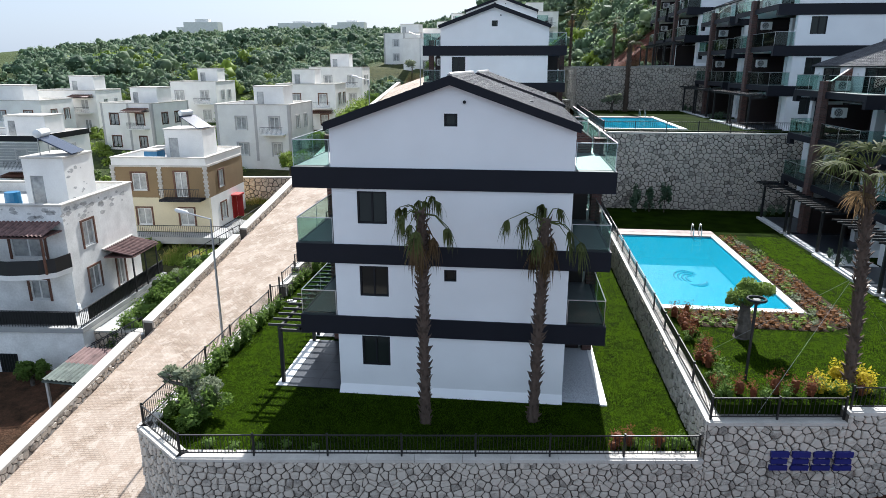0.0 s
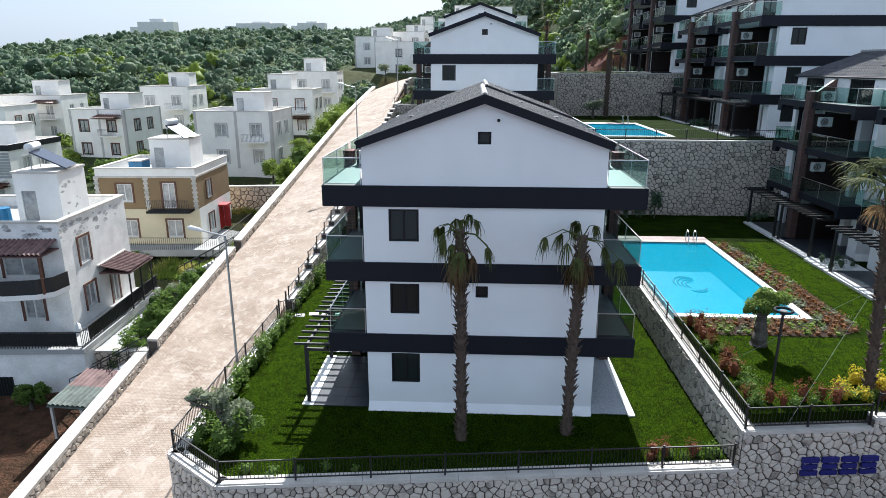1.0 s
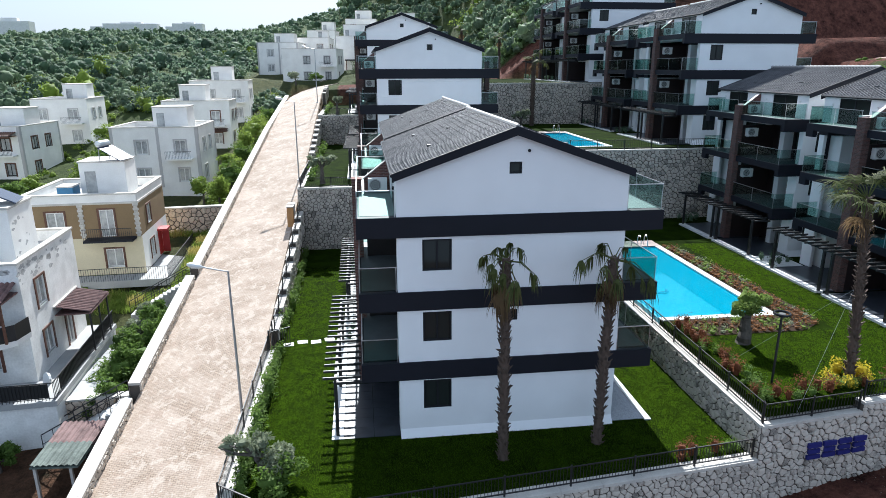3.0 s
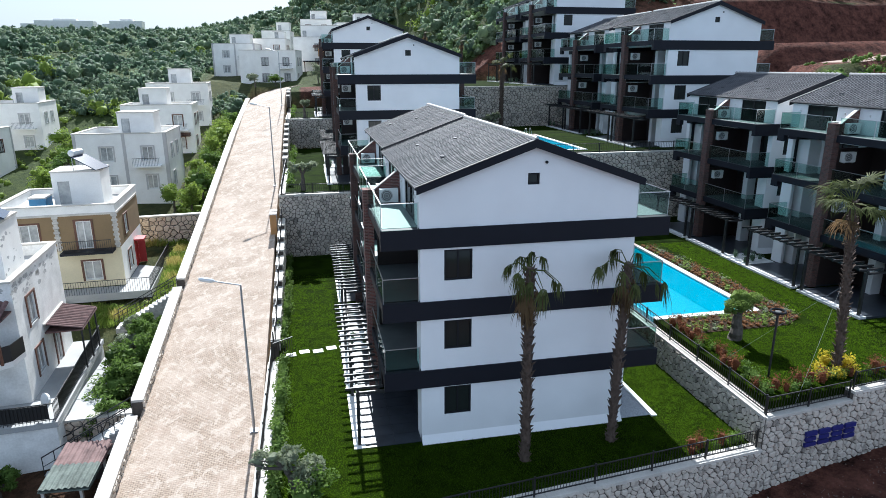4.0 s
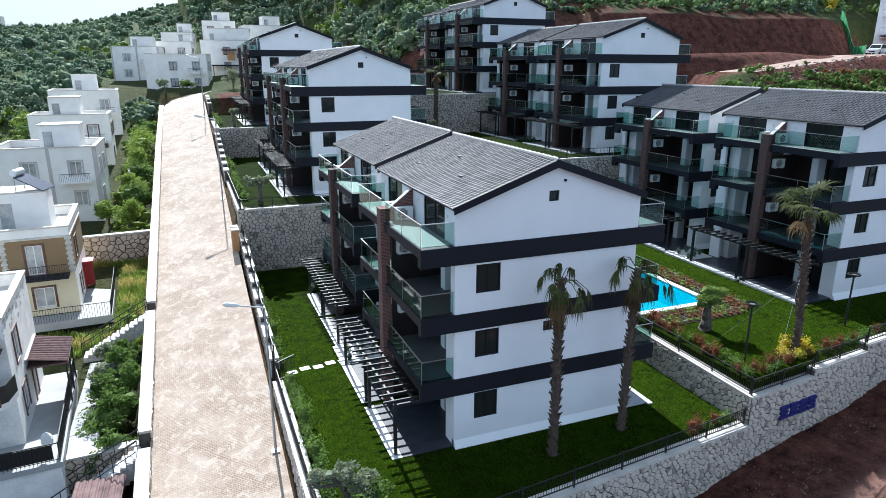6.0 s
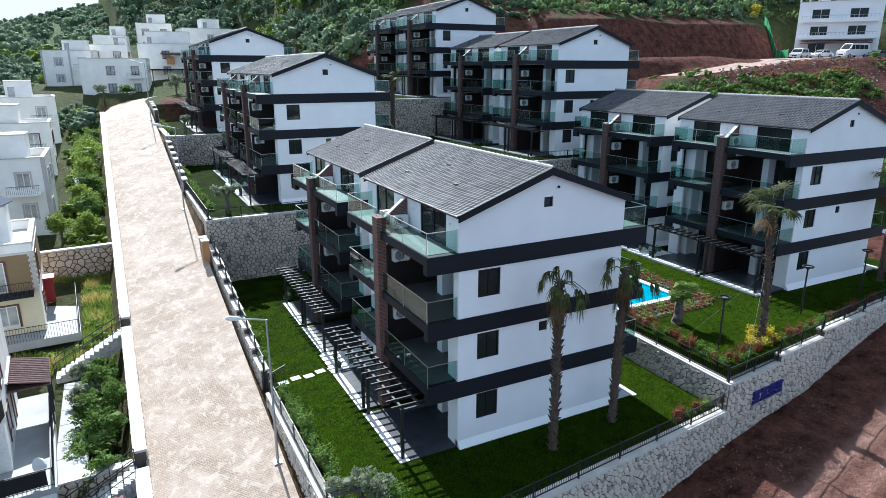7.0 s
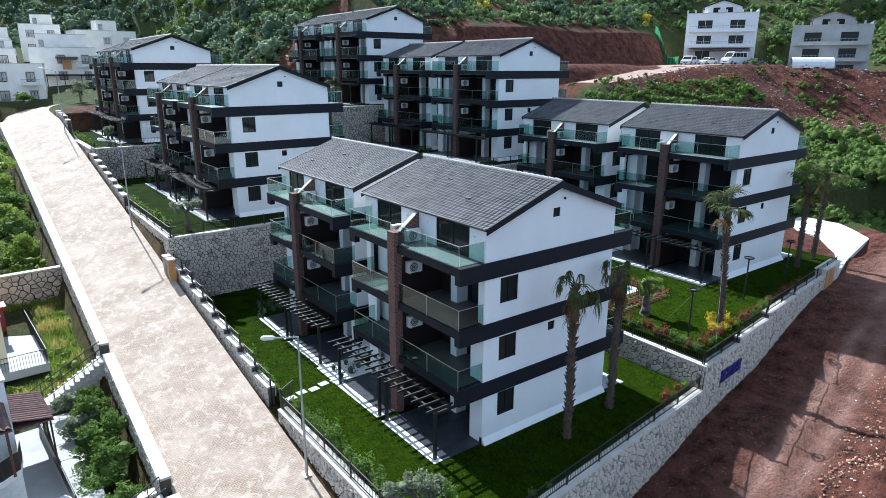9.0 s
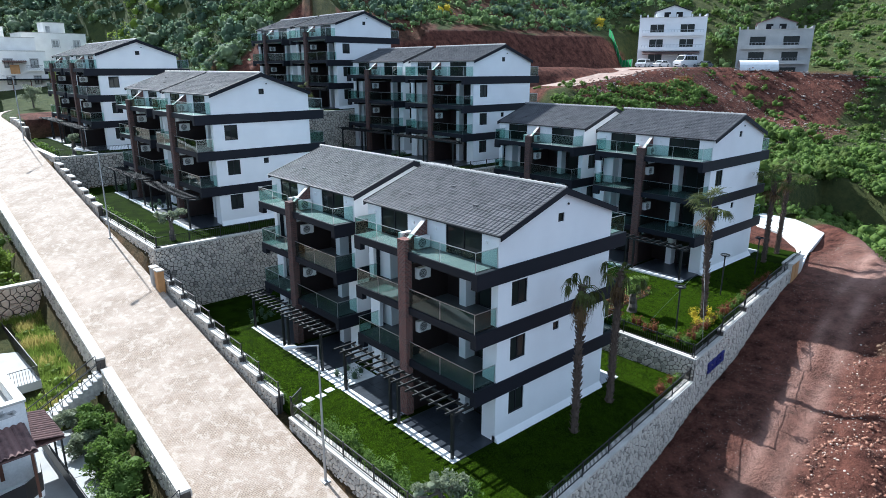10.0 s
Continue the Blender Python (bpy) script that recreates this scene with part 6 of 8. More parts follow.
def canopy(parent, x0, x1, y0, y1, z0, z1, mat, along="x"):
    """A small lean-to roof with rows of ribs, sloping from z1 down to z0."""
    m = Mesh()
    n = max(3, int((x1 - x0 if along == "x" else y1 - y0) / 0.24))
    for i in range(n):
        if along == "x":
            a, b, lo, hi = x0 + (x1 - x0) * i / n, x0 + (x1 - x0) * (i + 1) / n, (y0, z0), (y1, z1)
        else:
            a, b, lo, hi = y0 + (y1 - y0) * i / n, y0 + (y1 - y0) * (i + 1) / n, (x1, z0), (x0, z1)
        rows = []
        for p, z in (lo, ((lo[0] + hi[0]) / 2, (lo[1] + hi[1]) / 2 - 0.01), hi):
            for f, up in ((0, 0), (0.18, 0.045), (0.42, 0.07), (0.66, 0.045), (0.84, 0), (1, 0)):
                u = a + (b - a) * f
                rows.append((u, p, z + up) if along == "x" else (p, u, z + up))
        k = len(m.v)
        m.v += rows
        m.f += [(k + 6 * r + q, k + 6 * r + q + 1, k + 6 * r + q + 7, k + 6 * r + q + 6) for r in range(2) for q in range(5)]
    m.box(x0, x1, y0, y1, z0 - 0.14, z0 - 0.07)
    return part("canopy", m, mat, parent, "ribbed red-brown canopy")


# the nearest one, on its terrace
h1 = white_house((-18.28, 8.9, -0.85), 4, 9.5, 7.6, 6.3, [(-2.6, -1.5, 0.75, 1.95), (-6.2, -5.0, 0.75, 1.95), (-3.3, -1.3, 3.3, 5.1), (-7.0, -5.2, 3.4, 4.8)],
                 [(1.6, 2.75, 0.75, 2.15), (1.6, 2.75, 3.5, 5.0), (4.6, 5.5, 0.02, 2.05)], (-3.4, -0.9, 2.2, 5.1, 2.95), label="weathered white two-storey house with brown shutters and stained parapet",
                 frame_mat=M_WHITEPL, trim=M_WOODB, deep=3.6, wall=M_AGED)
canopy(h1, -4.5, -0.15, -1.75, 0.0, 5.0, 5.4, M_TILERED)
canopy(h1, 0.0, 1.85, 3.3, 6.7, 2.45, 2.85, M_TILERED, "y")
part("canopy_cap", Mesh().box(-0.02, 0.12, 3.2, 6.8, 2.84, 2.92), M_COPING, h1, "white upper edge of the canopy")
for y in (3.5, 5.0, 6.5):
    part("canopy_post", Mesh().box(1.68, 1.76, y - 0.04, y + 0.04, 0, 2.36), M_IRON, h1)
for x in (-4.3, -0.35):
    part("canopy_post", Mesh().box(x - 0.05, x + 0.05, -1.62, -1.52, 2.8, 4.95), M_WOODB, h1)
curve = [(-4.7, 0), (-4.7, -1.1), (-4.1, -1.6), (-2.4, -1.85), (-0.8, -1.6), (-0.1, -1.1), (0.12, 0)]
part("balcony", Mesh().prism(curve, 2.5, 2.78), M_WHITEOLD, h1)
for (a, b), (c, e) in zip(curve, curve[1:]):
    q = Mesh()
    q.v = [(x * 0.985, y * 0.97, z) for z in (2.78, 3.6) for x, y in ((a, b), (c, e), (c, e - 0.04), (a, b - 0.04))]
    q.f = [(0, 1, 2, 3), (7, 6, 5, 4), (0, 4, 5, 1), (1, 5, 6, 2), (2, 6, 7, 3), (3, 7, 4, 0)]
    part("balcony_railing", q, M_IRON, h1, "black screened balcony railing")
r0 = random.Random(3)
pe = Mesh()
for i in range(60):
    u, z = (r0.uniform(0.1, 7.4) * r0.uniform(0.3, 1), r0.triangular(5.0, 6.25, 6.0))
    s = r0.uniform(0.06, 0.3)
    k0, cnt = len(pe.v), r0.randint(6, 9)
    ring = [(u + s * r0.uniform(0.5, 1.5) * math.cos(6.283 * j / cnt), min(6.28, z + s * 0.6 * r0.uniform(0.5, 1.2) * math.sin(6.283 * j / cnt))) for j in range(cnt)]
    if i % 3:
        pe.v += [(0.003, a, b) for a, b in ring]
        pe.f.append(tuple(range(k0, k0 + cnt)))
    elif u < 9:
        pe.v += [(-a, -0.003, b) for a, b in ring]
        pe.f.append(tuple(range(k0, k0 + cnt)))
for i in range(14):                     # and on the roof room
    u, z, sz, k0 = r0.uniform(2.3, 4.9), r0.uniform(6.0, 8.3), r0.uniform(0.05, 0.24), len(pe.v)
    pe.v += [(-0.897, u + sz * r0.uniform(0.5, 1.4) * math.cos(0.785 * j), min(8.55, z + sz * 0.6 * r0.uniform(0.5, 1.3) * math.sin(0.785 * j))) for j in range(8)]
    pe.f.append(tuple(range(k0, k0 + 8)))
tagged(part("peeled_patch", pe, M_PEEL, h1, "grey patches where the paint has peeled"), kind="stuff")
TX, TY = 1.6, -2.3                      # outer corner of its terrace
part("terrace", Mesh().box(-10, TX + 0.1, TY - 0.1, 0, -0.3, -0.02).box(0, TX + 0.1, 0, 7.6, -0.3, -0.02), M_CONC, h1, "pale terrace slab")
part("terrace_wall", Mesh().box(-10, TX, TY, TY + 0.2, -3.8, -0.3), M_AGED, h1)
part("terrace_wall", holed(Mesh(), TY + 0.2, 7.6, -3.8, -0.3, TX - 0.2, TX, [(-1.2, 0.6, -1.5, -0.6)], axis="y"), M_AGED, h1)
rail_post = Mesh().box(-0.012, 0.012, -0.012, 0.012, 0, 0.92).data("baluster", M_IRON)
for p, q in (((-10, TY), (TX, TY)), ((TX, TY), (TX, 7.5))):
    dx, dy = q[0] - p[0], q[1] - p[1]
    ln = math.hypot(dx, dy)
    rl = new("terrace_railing")
    rl.parent = h1
    tagged(rl, "black iron terrace railing")
    part("top_rail", Mesh().tube([(*p, 0.92), (*q, 0.92)], 0.03, 6), M_IRON, rl)
    part("bottom_rail", Mesh().tube([(*p, 0.1), (*q, 0.1)], 0.02, 6), M_IRON, rl)
    for i in range(int(ln / 0.16)):
        share("baluster", rail_post, rl, (p[0] + dx * i * 0.16 / ln, p[1] + dy * i * 0.16 / ln, 0))
    sc = Mesh().box(p[0] + 0.05, q[0] - 0.25, p[1] + 0.03, p[1] + 0.05, 0.12, 0.86) if dx > 1 else Mesh().box(p[0] - 0.05, p[0] - 0.03, p[1] + 0.9, q[1] - 0.05, 0.12, 0.86)
    part("screen", sc, M_IRON, rl, "black privacy netting")
for y0, w_, z_ in ((-1.2, 1.8, -1.5),):
    for i in range(9):
        part("window_bar", Mesh().box(TX + 0.01, TX + 0.03, y0 + 0.06 + i * 0.21, y0 + 0.08 + i * 0.21, z_, z_ + 0.9), M_IRON, h1)
    part("window", Mesh().box(TX - 0.12, TX - 0.08, y0, y0 + w_, z_, z_ + 0.9), G_DOOR, h1, "dark barred window")
cw = new("cellar_window")
cw.parent = h1
part("pane", Mesh().box(-3.35, -2.45, TY - 0.02, TY + 0.02, -2.75, -1.7), G_DOOR, cw)
part("frame", Mesh().box(-3.42, -3.35, TY - 0.04, TY, -2.8, -1.65).box(-2.45, -2.38, TY - 0.04, TY, -2.8, -1.65).box(-3.35, -2.45, TY - 0.04, TY, -2.8, -2.75).box(-3.35, -2.45, TY - 0.04, TY, -1.7, -1.65), M_FRAME, cw)
for i in range(5):
    part("bar", Mesh().box(-3.22 + 0.16 * i, -3.2 + 0.16 * i, TY - 0.06, TY - 0.04, -2.8, -1.65), M_IRON, cw)
part("satellite_dish", Mesh().tube([(1.3, -1.6, 0.75), (1.2, -1.68, 0.8), (1.12, -1.75, 0.82)], [0.06, 0.34, 0.4], 14), M_WHITEPL, h1, "white satellite dish")
part("roof_tank", Mesh().tube([(-4.6, 2.6, 5.72), (-4.6, 2.6, 6.6)], [0.45, 0.42], 12), M_BLUEPL, h1, "blue plastic barrel")
solar_heater(tuple(h1.matrix_basis @ Vector((-2.7, 3.4, 8.78))), 104)
# ribbed shed roof and stair below the road wall
shed = thing("shed", "small open shed with a faded ribbed red and green roof", "shed", "", pose(-14.95, 4.2, -4.0, 0, 0, -4))
for i, mt in enumerate((M_FADEDG, M_FADEDG, M_FADED, M_FADED)):
    canopy(shed, -1.05, 1.0, -1.5 + 0.75 * i, -1.5 + 0.75 * i + 0.78, 2.05 + 0.09 * i, 2.15 + 0.09 * i, mt)
for x in (-0.95, 0.6):
    for y in (-1.3, 1.3):
        part("post", Mesh().box(x - 0.06, x + 0.06, y - 0.06, y + 0.06, -0.9, 2.05), M_COPING, shed)
part("back_panel", Mesh().box(-0.95, 0.6, 1.32, 1.36, -0.9, 2.0), M_BROWN, shed, "dark back panel")


def garden_stair(x, y, z0, z1, n, label):
    s = thing("garden_stair", label, "stairs", "garden stairs", pose(x, y, 0))
    run = 0.28
    for i in range(n):
        z = z0 + (z1 - z0) * i / (n - 1)
        part("step", Mesh().box(-run * (i + 1), -run * i + 0.02, 0, 1.15, z1 - (z1 - z0) * i / (n - 1) - 0.9, z1 - (z1 - z0) * i / (n - 1)), M_PEEL, s)
    for yy in (0.03, 1.12):
        m = Mesh().tube([(0, yy, z1 + 0.95), (-run * n, yy, z0 + 0.95)], 0.03, 6).tube([(0, yy, z1 + 0.45), (-run * n, yy, z0 + 0.45)], 0.02, 6)
        for i in range(0, n + 1, 2):
            z = z1 - (z1 - z0) * i / n
            m.tube([(-run * i, yy, z - 0.1), (-run * i, yy, z + 0.95)], 0.02, 6)
        part("handrail", m, M_IRON, s)


stone_wall("wall_stair", (-17.0, 7.75), (-13.4, 7.75), (-4.6, -4.6), (-1.55, -1.45), thick=0.4, coping=0.1, mat=M_STONEW, seed=61, size=0.4, label="low rubble wall with a pale coping beside garden steps")
path = tagged(thing("garden_path", "narrow pale concrete path behind a low rubble wall", "path"), kind="structure")
for i in range(6):
    part("slab", Mesh().box(-16.75, -15.35, 8.2 + 1.75 * i, 9.9 + 1.75 * i, -1.75, -1.47), M_CONC, path)
gp = thing("hand_railing", "black iron railing with curled bars beside garden steps", "railing", "iron railings", pose(-16.4, 5.9, -3.7))
for i in range(9):
    part("baluster", Mesh().tube([(0.22 * i, 0, 0), (0.22 * i + 0.05, -0.06, 0.35), (0.22 * i, -0.1, 0.55), (0.22 * i, 0, 0.95)], 0.014, 5), M_IRON, gp)
part("top_rail", Mesh().tube([(-0.05, 0, 0.96), (1.85, 0, 0.96)], 0.03, 6), M_IRON, gp)
part("foot_rail", Mesh().tube([(-0.05, 0, 0.02), (1.85, 0, 0.02)], 0.02, 6), M_IRON, gp)
garden_stair(-13.3, 6.2, -3.4, road_z(-13, 6.8) - 0.05, 14, "pale stone steps with black handrails down from the road")
garden_stair(-13.3, 19.45, -1.4, road_z(-13, 20) - 0.05, 14, "pale stone steps with black handrails down from the road")

# the brown and cream one
b1 = white_house((-17.9, 25.4, -0.25), 3, 7.9, 7.8, 6.1, [(-2.6, -1.4, 0.6, 2.0), (-6.2, -5.0, 0.6, 2.0), (-2.7, -1.7, 2.95, 5.0), (-6.3, -5.1, 3.5, 4.9)],
                 [(2.2, 3.3, 0.6, 2.0), (2.2, 3.3, 3.4, 4.8)], (-4.6, -1.3, 2.8, 5.6, 2.6), wall=M_CREAM, upper=M_OCHRE, label="brown and cream house with white quoins and blue roof tank", trim=M_WOODB)
part("red_door", Mesh().box(0.0, 0.07, 4.6, 5.6, 0.1, 2.1), M_RED, b1)
part("door_hood", Mesh().box(0.0, 0.75, 4.5, 5.75, 2.15, 2.3), M_RED, b1, "flat dark red door hood")
part("door_cheek", Mesh().box(0.07, 0.6, 5.62, 5.7, 0.1, 2.15), M_RED, b1)
part("balcony", Mesh().box(-3.7, -0.3, -1.1, 0, 2.75, 2.92), M_CHAR, b1)
br = new("balcony_railing")
br.parent = b1
part("top_rail", Mesh().box(-3.7, -0.3, -1.09, -1.05, 3.75, 3.79), M_IRON, br)
bar = Mesh().box(-0.01, 0.01, -0.01, 0.01, 0, 0.83).data("baluster", M_IRON)
for i in range(25):
    share("baluster", bar, br, (-3.64 + i * 0.138, -1.07, 2.92))
for x in (-7.85, -3.95, -0.12):
    q = Mesh()
    for i in range(14):
        q.box(x - (0.2 if i % 2 else 0.13), x + (0.2 if i % 2 else 0.13), -0.06, 0.0, 2.9 + i * 0.18, 3.06 + i * 0.18)
    tagged(part("quoin", q, M_COPING, b1), kind="stuff")
part("water_tank", Mesh().box(-5.9, -4.8, 1.6, 3.0, 5.65, 6.45), M_BLUEPL, b1, "blue plastic roof tank")
part("tank_lid", Mesh().box(-5.95, -4.75, 1.55, 3.05, 6.45, 6.55), M_COPING, b1)
part("string_course", Mesh().box(-8.03, 0.03, -0.05, 0.0, 5.4, 5.55), M_COPING, b1)
part("string_course", Mesh().box(0.0, 0.05, -0.05, 7.6, 5.4, 5.55), M_COPING, b1)
part("terrace", Mesh().box(-8, 2.0, -1.6, 0, -0.6, -0.05).box(0, 2.0, 0, 8.6, -0.6, -0.05), M_CONC, b1)
for p, q in (((-8, -1.55), (1.95, -1.55)), ((1.95, -1.55), (1.95, 8.4))):
    dx, dy = q[0] - p[0], q[1] - p[1]
    ln = math.hypot(dx, dy)
    m = Mesh().tube([(*p, 0.9), (*q, 0.9)], 0.025, 6)
    for i in range(int(ln / 0.16)):
        x, y = p[0] + dx * i * 0.16 / ln, p[1] + dy * i * 0.16 / ln
        m.box(x - 0.01, x + 0.01, y - 0.01, y + 0.01, -0.05, 0.9)
    tagged(part("terrace_railing", m, M_IRON, b1), kind="stuff")
solar_heater(tuple(b1.matrix_basis @ Vector((-2.9, 3.6, 8.22))), 75)

bal_me = Mesh().box(-0.01, 0.01, -0.01, 0.01, 0, 0.75).data("baluster", M_IRON)
two = [(-2.2, -1.2, 0.6, 2.0), (-6.3, -5.1, 0.6, 2.0), (-2.4, -1.3, 3.5, 4.9), (-6.3, -5.1, 3.5, 4.9)]
sid = [(2.0, 3.1, 3.5, 4.9), (4.8, 5.8, 3.5, 4.9), (2.0, 3.1, 0.6, 2.0)]
for i, (x, y, z, r, w, d, pent) in enumerate((
        (-18.1, 46.2, 2.7, 0, 8.7, 8.0, (-4.9, -1.4, 2.2, 5.2, 2.5)), (-18.6, 66.6, 4.4, 2, 8.6, 6.5, (-6.3, -3.0, 0.6, 4.0, 2.6)),
        (-18.6, 83.0, 6.7, 4, 8.8, 8.0, (-5.8, -2.6, 3.0, 6.0, 2.7)), (-40.9, 36.0, 0.0, 2, 11.0, 8.5, (-5.5, -1.0, 3.0, 6.0, 2.4)),
        (-39.9, 55.6, 2.2, -6, 7.6, 8.0, (-4.4, -0.4, 2.0, 5.0, 2.5)), (-38.2, 70.8, 4.6, 4, 7.0, 8.0, (-3.2, -0.2, 1.5, 4.5, 2.5)),
        (-55.2, 67.0, 3.4, 3, 9.4, 7.0, (-5.0, -1.2, 2.0, 5.0, 2.6)), (-56.4, 57.0, 2.4, 3, 9.0, 7.0, (-8.2, -3.6, 2.0, 5.0, 2.5)),
        (-5.3, 104.0, 12.1, -8, 10.4, 8.0, None), (-13.4, 115.5, 13.6, -8, 8.4, 8.5, (-5.0, -1.0, 1.2, 4.2, 2.4)),
        (-7.4, 121.0, 14.8, -6, 7.6, 8.0, (-2.6, -0.3, 1.0, 3.6, 2.0)), (-6.6, 139.0, 17.3, -6, 6.6, 8.0, (-3.2, -0.2, 1.0, 4.0, 2.5)),
        (4.8, 116.0, 15.0, -8, 10.6, 9.0, (-9.2, -1.2, 1.6, 7.0, 2.9)), (3.5, 146.0, 20.4, -4, 7.6, 8.0, (-5.2, -1.2, 1.0, 5.0, 2.6)),
        (15.6, 132.0, 18.8, 4, 11.5, 8.0, (-7.2, -3.4, 1.0, 5.0, 2.6)))):
    front = [q for q in two if q[0] > -w + 0.3]
    v = white_house((x, y, z), r, w, d, 6.2, front, sid, pent, label=("flat-roofed white two-storey village house", "white village house with a small roof room", "plain white cube-shaped village house on the slope")[i % 3], deep=1.5, trim=(M_TRIM, M_WOODB, M_TRIM)[i % 3] if i != 6 else None, frame_mat=M_FRAME if i in (4, 8, 12) else M_WHITEPL)
    part("balcony", Mesh().box(-3.2, -0.6, -1.0, 0, 2.9, 3.05), M_WHITEOLD, v)
    br = new("balcony_railing")
    br.parent = v
    part("top_rail", Mesh().box(-3.2, -0.6, -1.0, -0.97, 3.8, 3.84), M_IRON, br)
    for k in range(18):
        share("baluster", bal_me, br, (-3.19 + k * 0.145, -0.99, 3.05))
    if i == 3:                          # ribbed siding and a dark parapet band
        for c in range(9):
            part("siding_board", Mesh().box(-w, 0.0, -0.03, 0.0, 3.1 + 0.28 * c, 3.34 + 0.28 * c), M_CONC, v)
        part("parapet_band", Mesh().box(-w - 0.08, 0.09, -0.09, -0.06, 5.75, 6.32), M_FRAME, v, "dark parapet band")
        part("parapet_band", Mesh().box(0.06, 0.09, -0.06, d + 0.06, 5.75, 6.32), M_FRAME, v, "dark parapet band")
    if i in (0, 4, 9):                  # grey corner strips
        for x_ in (-w, -w * 0.48, -0.3):
            part("corner_strip", Mesh().box(x_, x_ + 0.3, -0.035, 0.0, 0.0, 6.2), M_TRIM, v)
        for y_ in (0.0, d - 0.3):
            part("corner_strip", Mesh().box(0.0, 0.035, y_, y_ + 0.3, 0.0, 6.2), M_TRIM, v)
    if i == 12:                         # verandas, awning and a brown roof storey
        part("veranda_slab", Mesh().box(-8.6, 0.4, -2.0, 0, 1.3, 1.55), M_CHAR, v)
        for x_ in (-8.3, -5.6, -2.9, 0.1):
            part("veranda_post", Mesh().box(x_ - 0.08, x_ + 0.08, -1.9, -1.74, -1.5, 1.3), M_WOODB, v)
        canopy(v, -6.6, -3.0, -1.6, 0.0, 4.3, 4.6, M_WOODB)
        part("awning", Mesh().box(-5.6, -4.2, -0.5, -0.3, 2.4, 3.9), M_TERRAC, v, "orange-yellow awning cloth")
    if i in (1, 3, 4, 6):
        canopy(v, -3.6, -0.4, -1.6, 0.0, 2.4 if i % 2 else 5.3, 2.6 if i % 2 else 5.6, M_WOODB)
    if i in (3, 5, 13):
        solar_heater(tuple(v.matrix_basis @ Vector((-w * 0.6, d * 0.6, 5.62))), r + 100)


# ---- east: tall white houses, cars, fence ----
def tall_house(pos, rot, finished, label):
    t = white_house(pos, rot, 13.5, 11.0, 9.6, [(-5.2, -2.3, z, z + 1.7) for z in (0.6, 3.6, 6.6)] + [(-11.3, -8.4, z, z + 1.7) for z in (0.6, 3.6, 6.6)],
                    [(2.2, 3.2, z, z + 1.4) for z in (3.4, 6.4)] + [(6.4, 7.4, z, z + 1.4) for z in (3.4, 6.4)], None, wall=M_WHITE if finished else M_BARE, label=label, frame_mat=M_WHITEPL if finished else M_FRAME, name="hillside_house", deep=5.0, curtain=False)
    for z in (3.0, 6.0):
        part("balcony", Mesh().box(-12.8, -0.6, -1.2, 0, z - 0.1, z + 0.1).box(-12.8, -0.6, -1.2, -1.08, z + 0.1, z + 0.6), M_WHITE if finished else M_BARE, t)
    part("attic_wall", Mesh().prism([(-10.2, 1.2), (-3.2, 1.2), (-3.2, 9.5), (-10.2, 9.5)], 9.0, 10.9), M_WHITE if finished else M_BARE, t)
    g = Mesh()
    g.v = [(x, y, z) for y in (1.2, 9.5) for x, z in ((-10.2, 10.9), (-3.2, 10.9), (-6.7, 12.1))]
    g.f = [(0, 1, 2), (5, 4, 3), (0, 3, 4, 1), (1, 4, 5, 2), (2, 5, 3, 0)]
    part("attic_gable", g, M_WHITE if finished else M_BARE, t)
    for s in (-1, 1):
        r = Mesh()
        r.v = [(x, y, z) for y in (0.9, 9.8) for x, z in ((-6.7 + s * 3.8, 10.78), (-6.7, 12.1), (-6.7, 12.26), (-6.7 + s * 3.8, 10.94))]
        r.f = [(0, 1, 2, 3), (7, 6, 5, 4), (0, 4, 5, 1), (1, 5, 6, 2), (2, 6, 7, 3), (3, 7, 4, 0)]
        part("attic_roof", r, M_CHAR if finished else M_TILERED, t)
    for x in (-8.6, -6.2):
        part("attic_window", Mesh().box(x, x + 1.3, 1.14, 1.2, 9.75, 10.75), M_FRAME, t)
    for p, q in (((-13.4, 0.1), (-0.1, 0.1)), ((-0.1, 0.1), (-0.1, 10.9))):
        n = 9
        for i in range(n + 1):
            x, y = p[0] + (q[0] - p[0]) * i / n, p[1] + (q[1] - p[1]) * i / n
            part("parapet_post", Mesh().box(x - 0.16, x + 0.16, y - 0.1, y + 0.16, 9.6, 10.25), M_WHITE if finished else M_BARE, t)
    for z in (3.1, 6.1):
        br = new("balcony_railing")
        br.parent = t
        part("top_rail", Mesh().box(-12.8, -0.6, -1.16, -1.12, z + 0.95, z + 1.0), M_GREYM, br)
        for k in range(20):
            part("baluster", Mesh().box(-12.8 + 0.64 * k, -12.76 + 0.64 * k, -1.16, -1.12, z + 0.5, z + 0.95), M_GREYM, br)
    if finished:
        canopy(t, -12.5, -1.0, -2.6, 0.0, 2.3, 2.7, M_TILERED)
    return t


tall_house((113.5, 48.6, 19.0), -58, True, "finished white three-storey hillside house with balconies")
tall_house((121.5, 30.5, 16.2), -66, False, "unfinished grey concrete hillside house with empty windows")


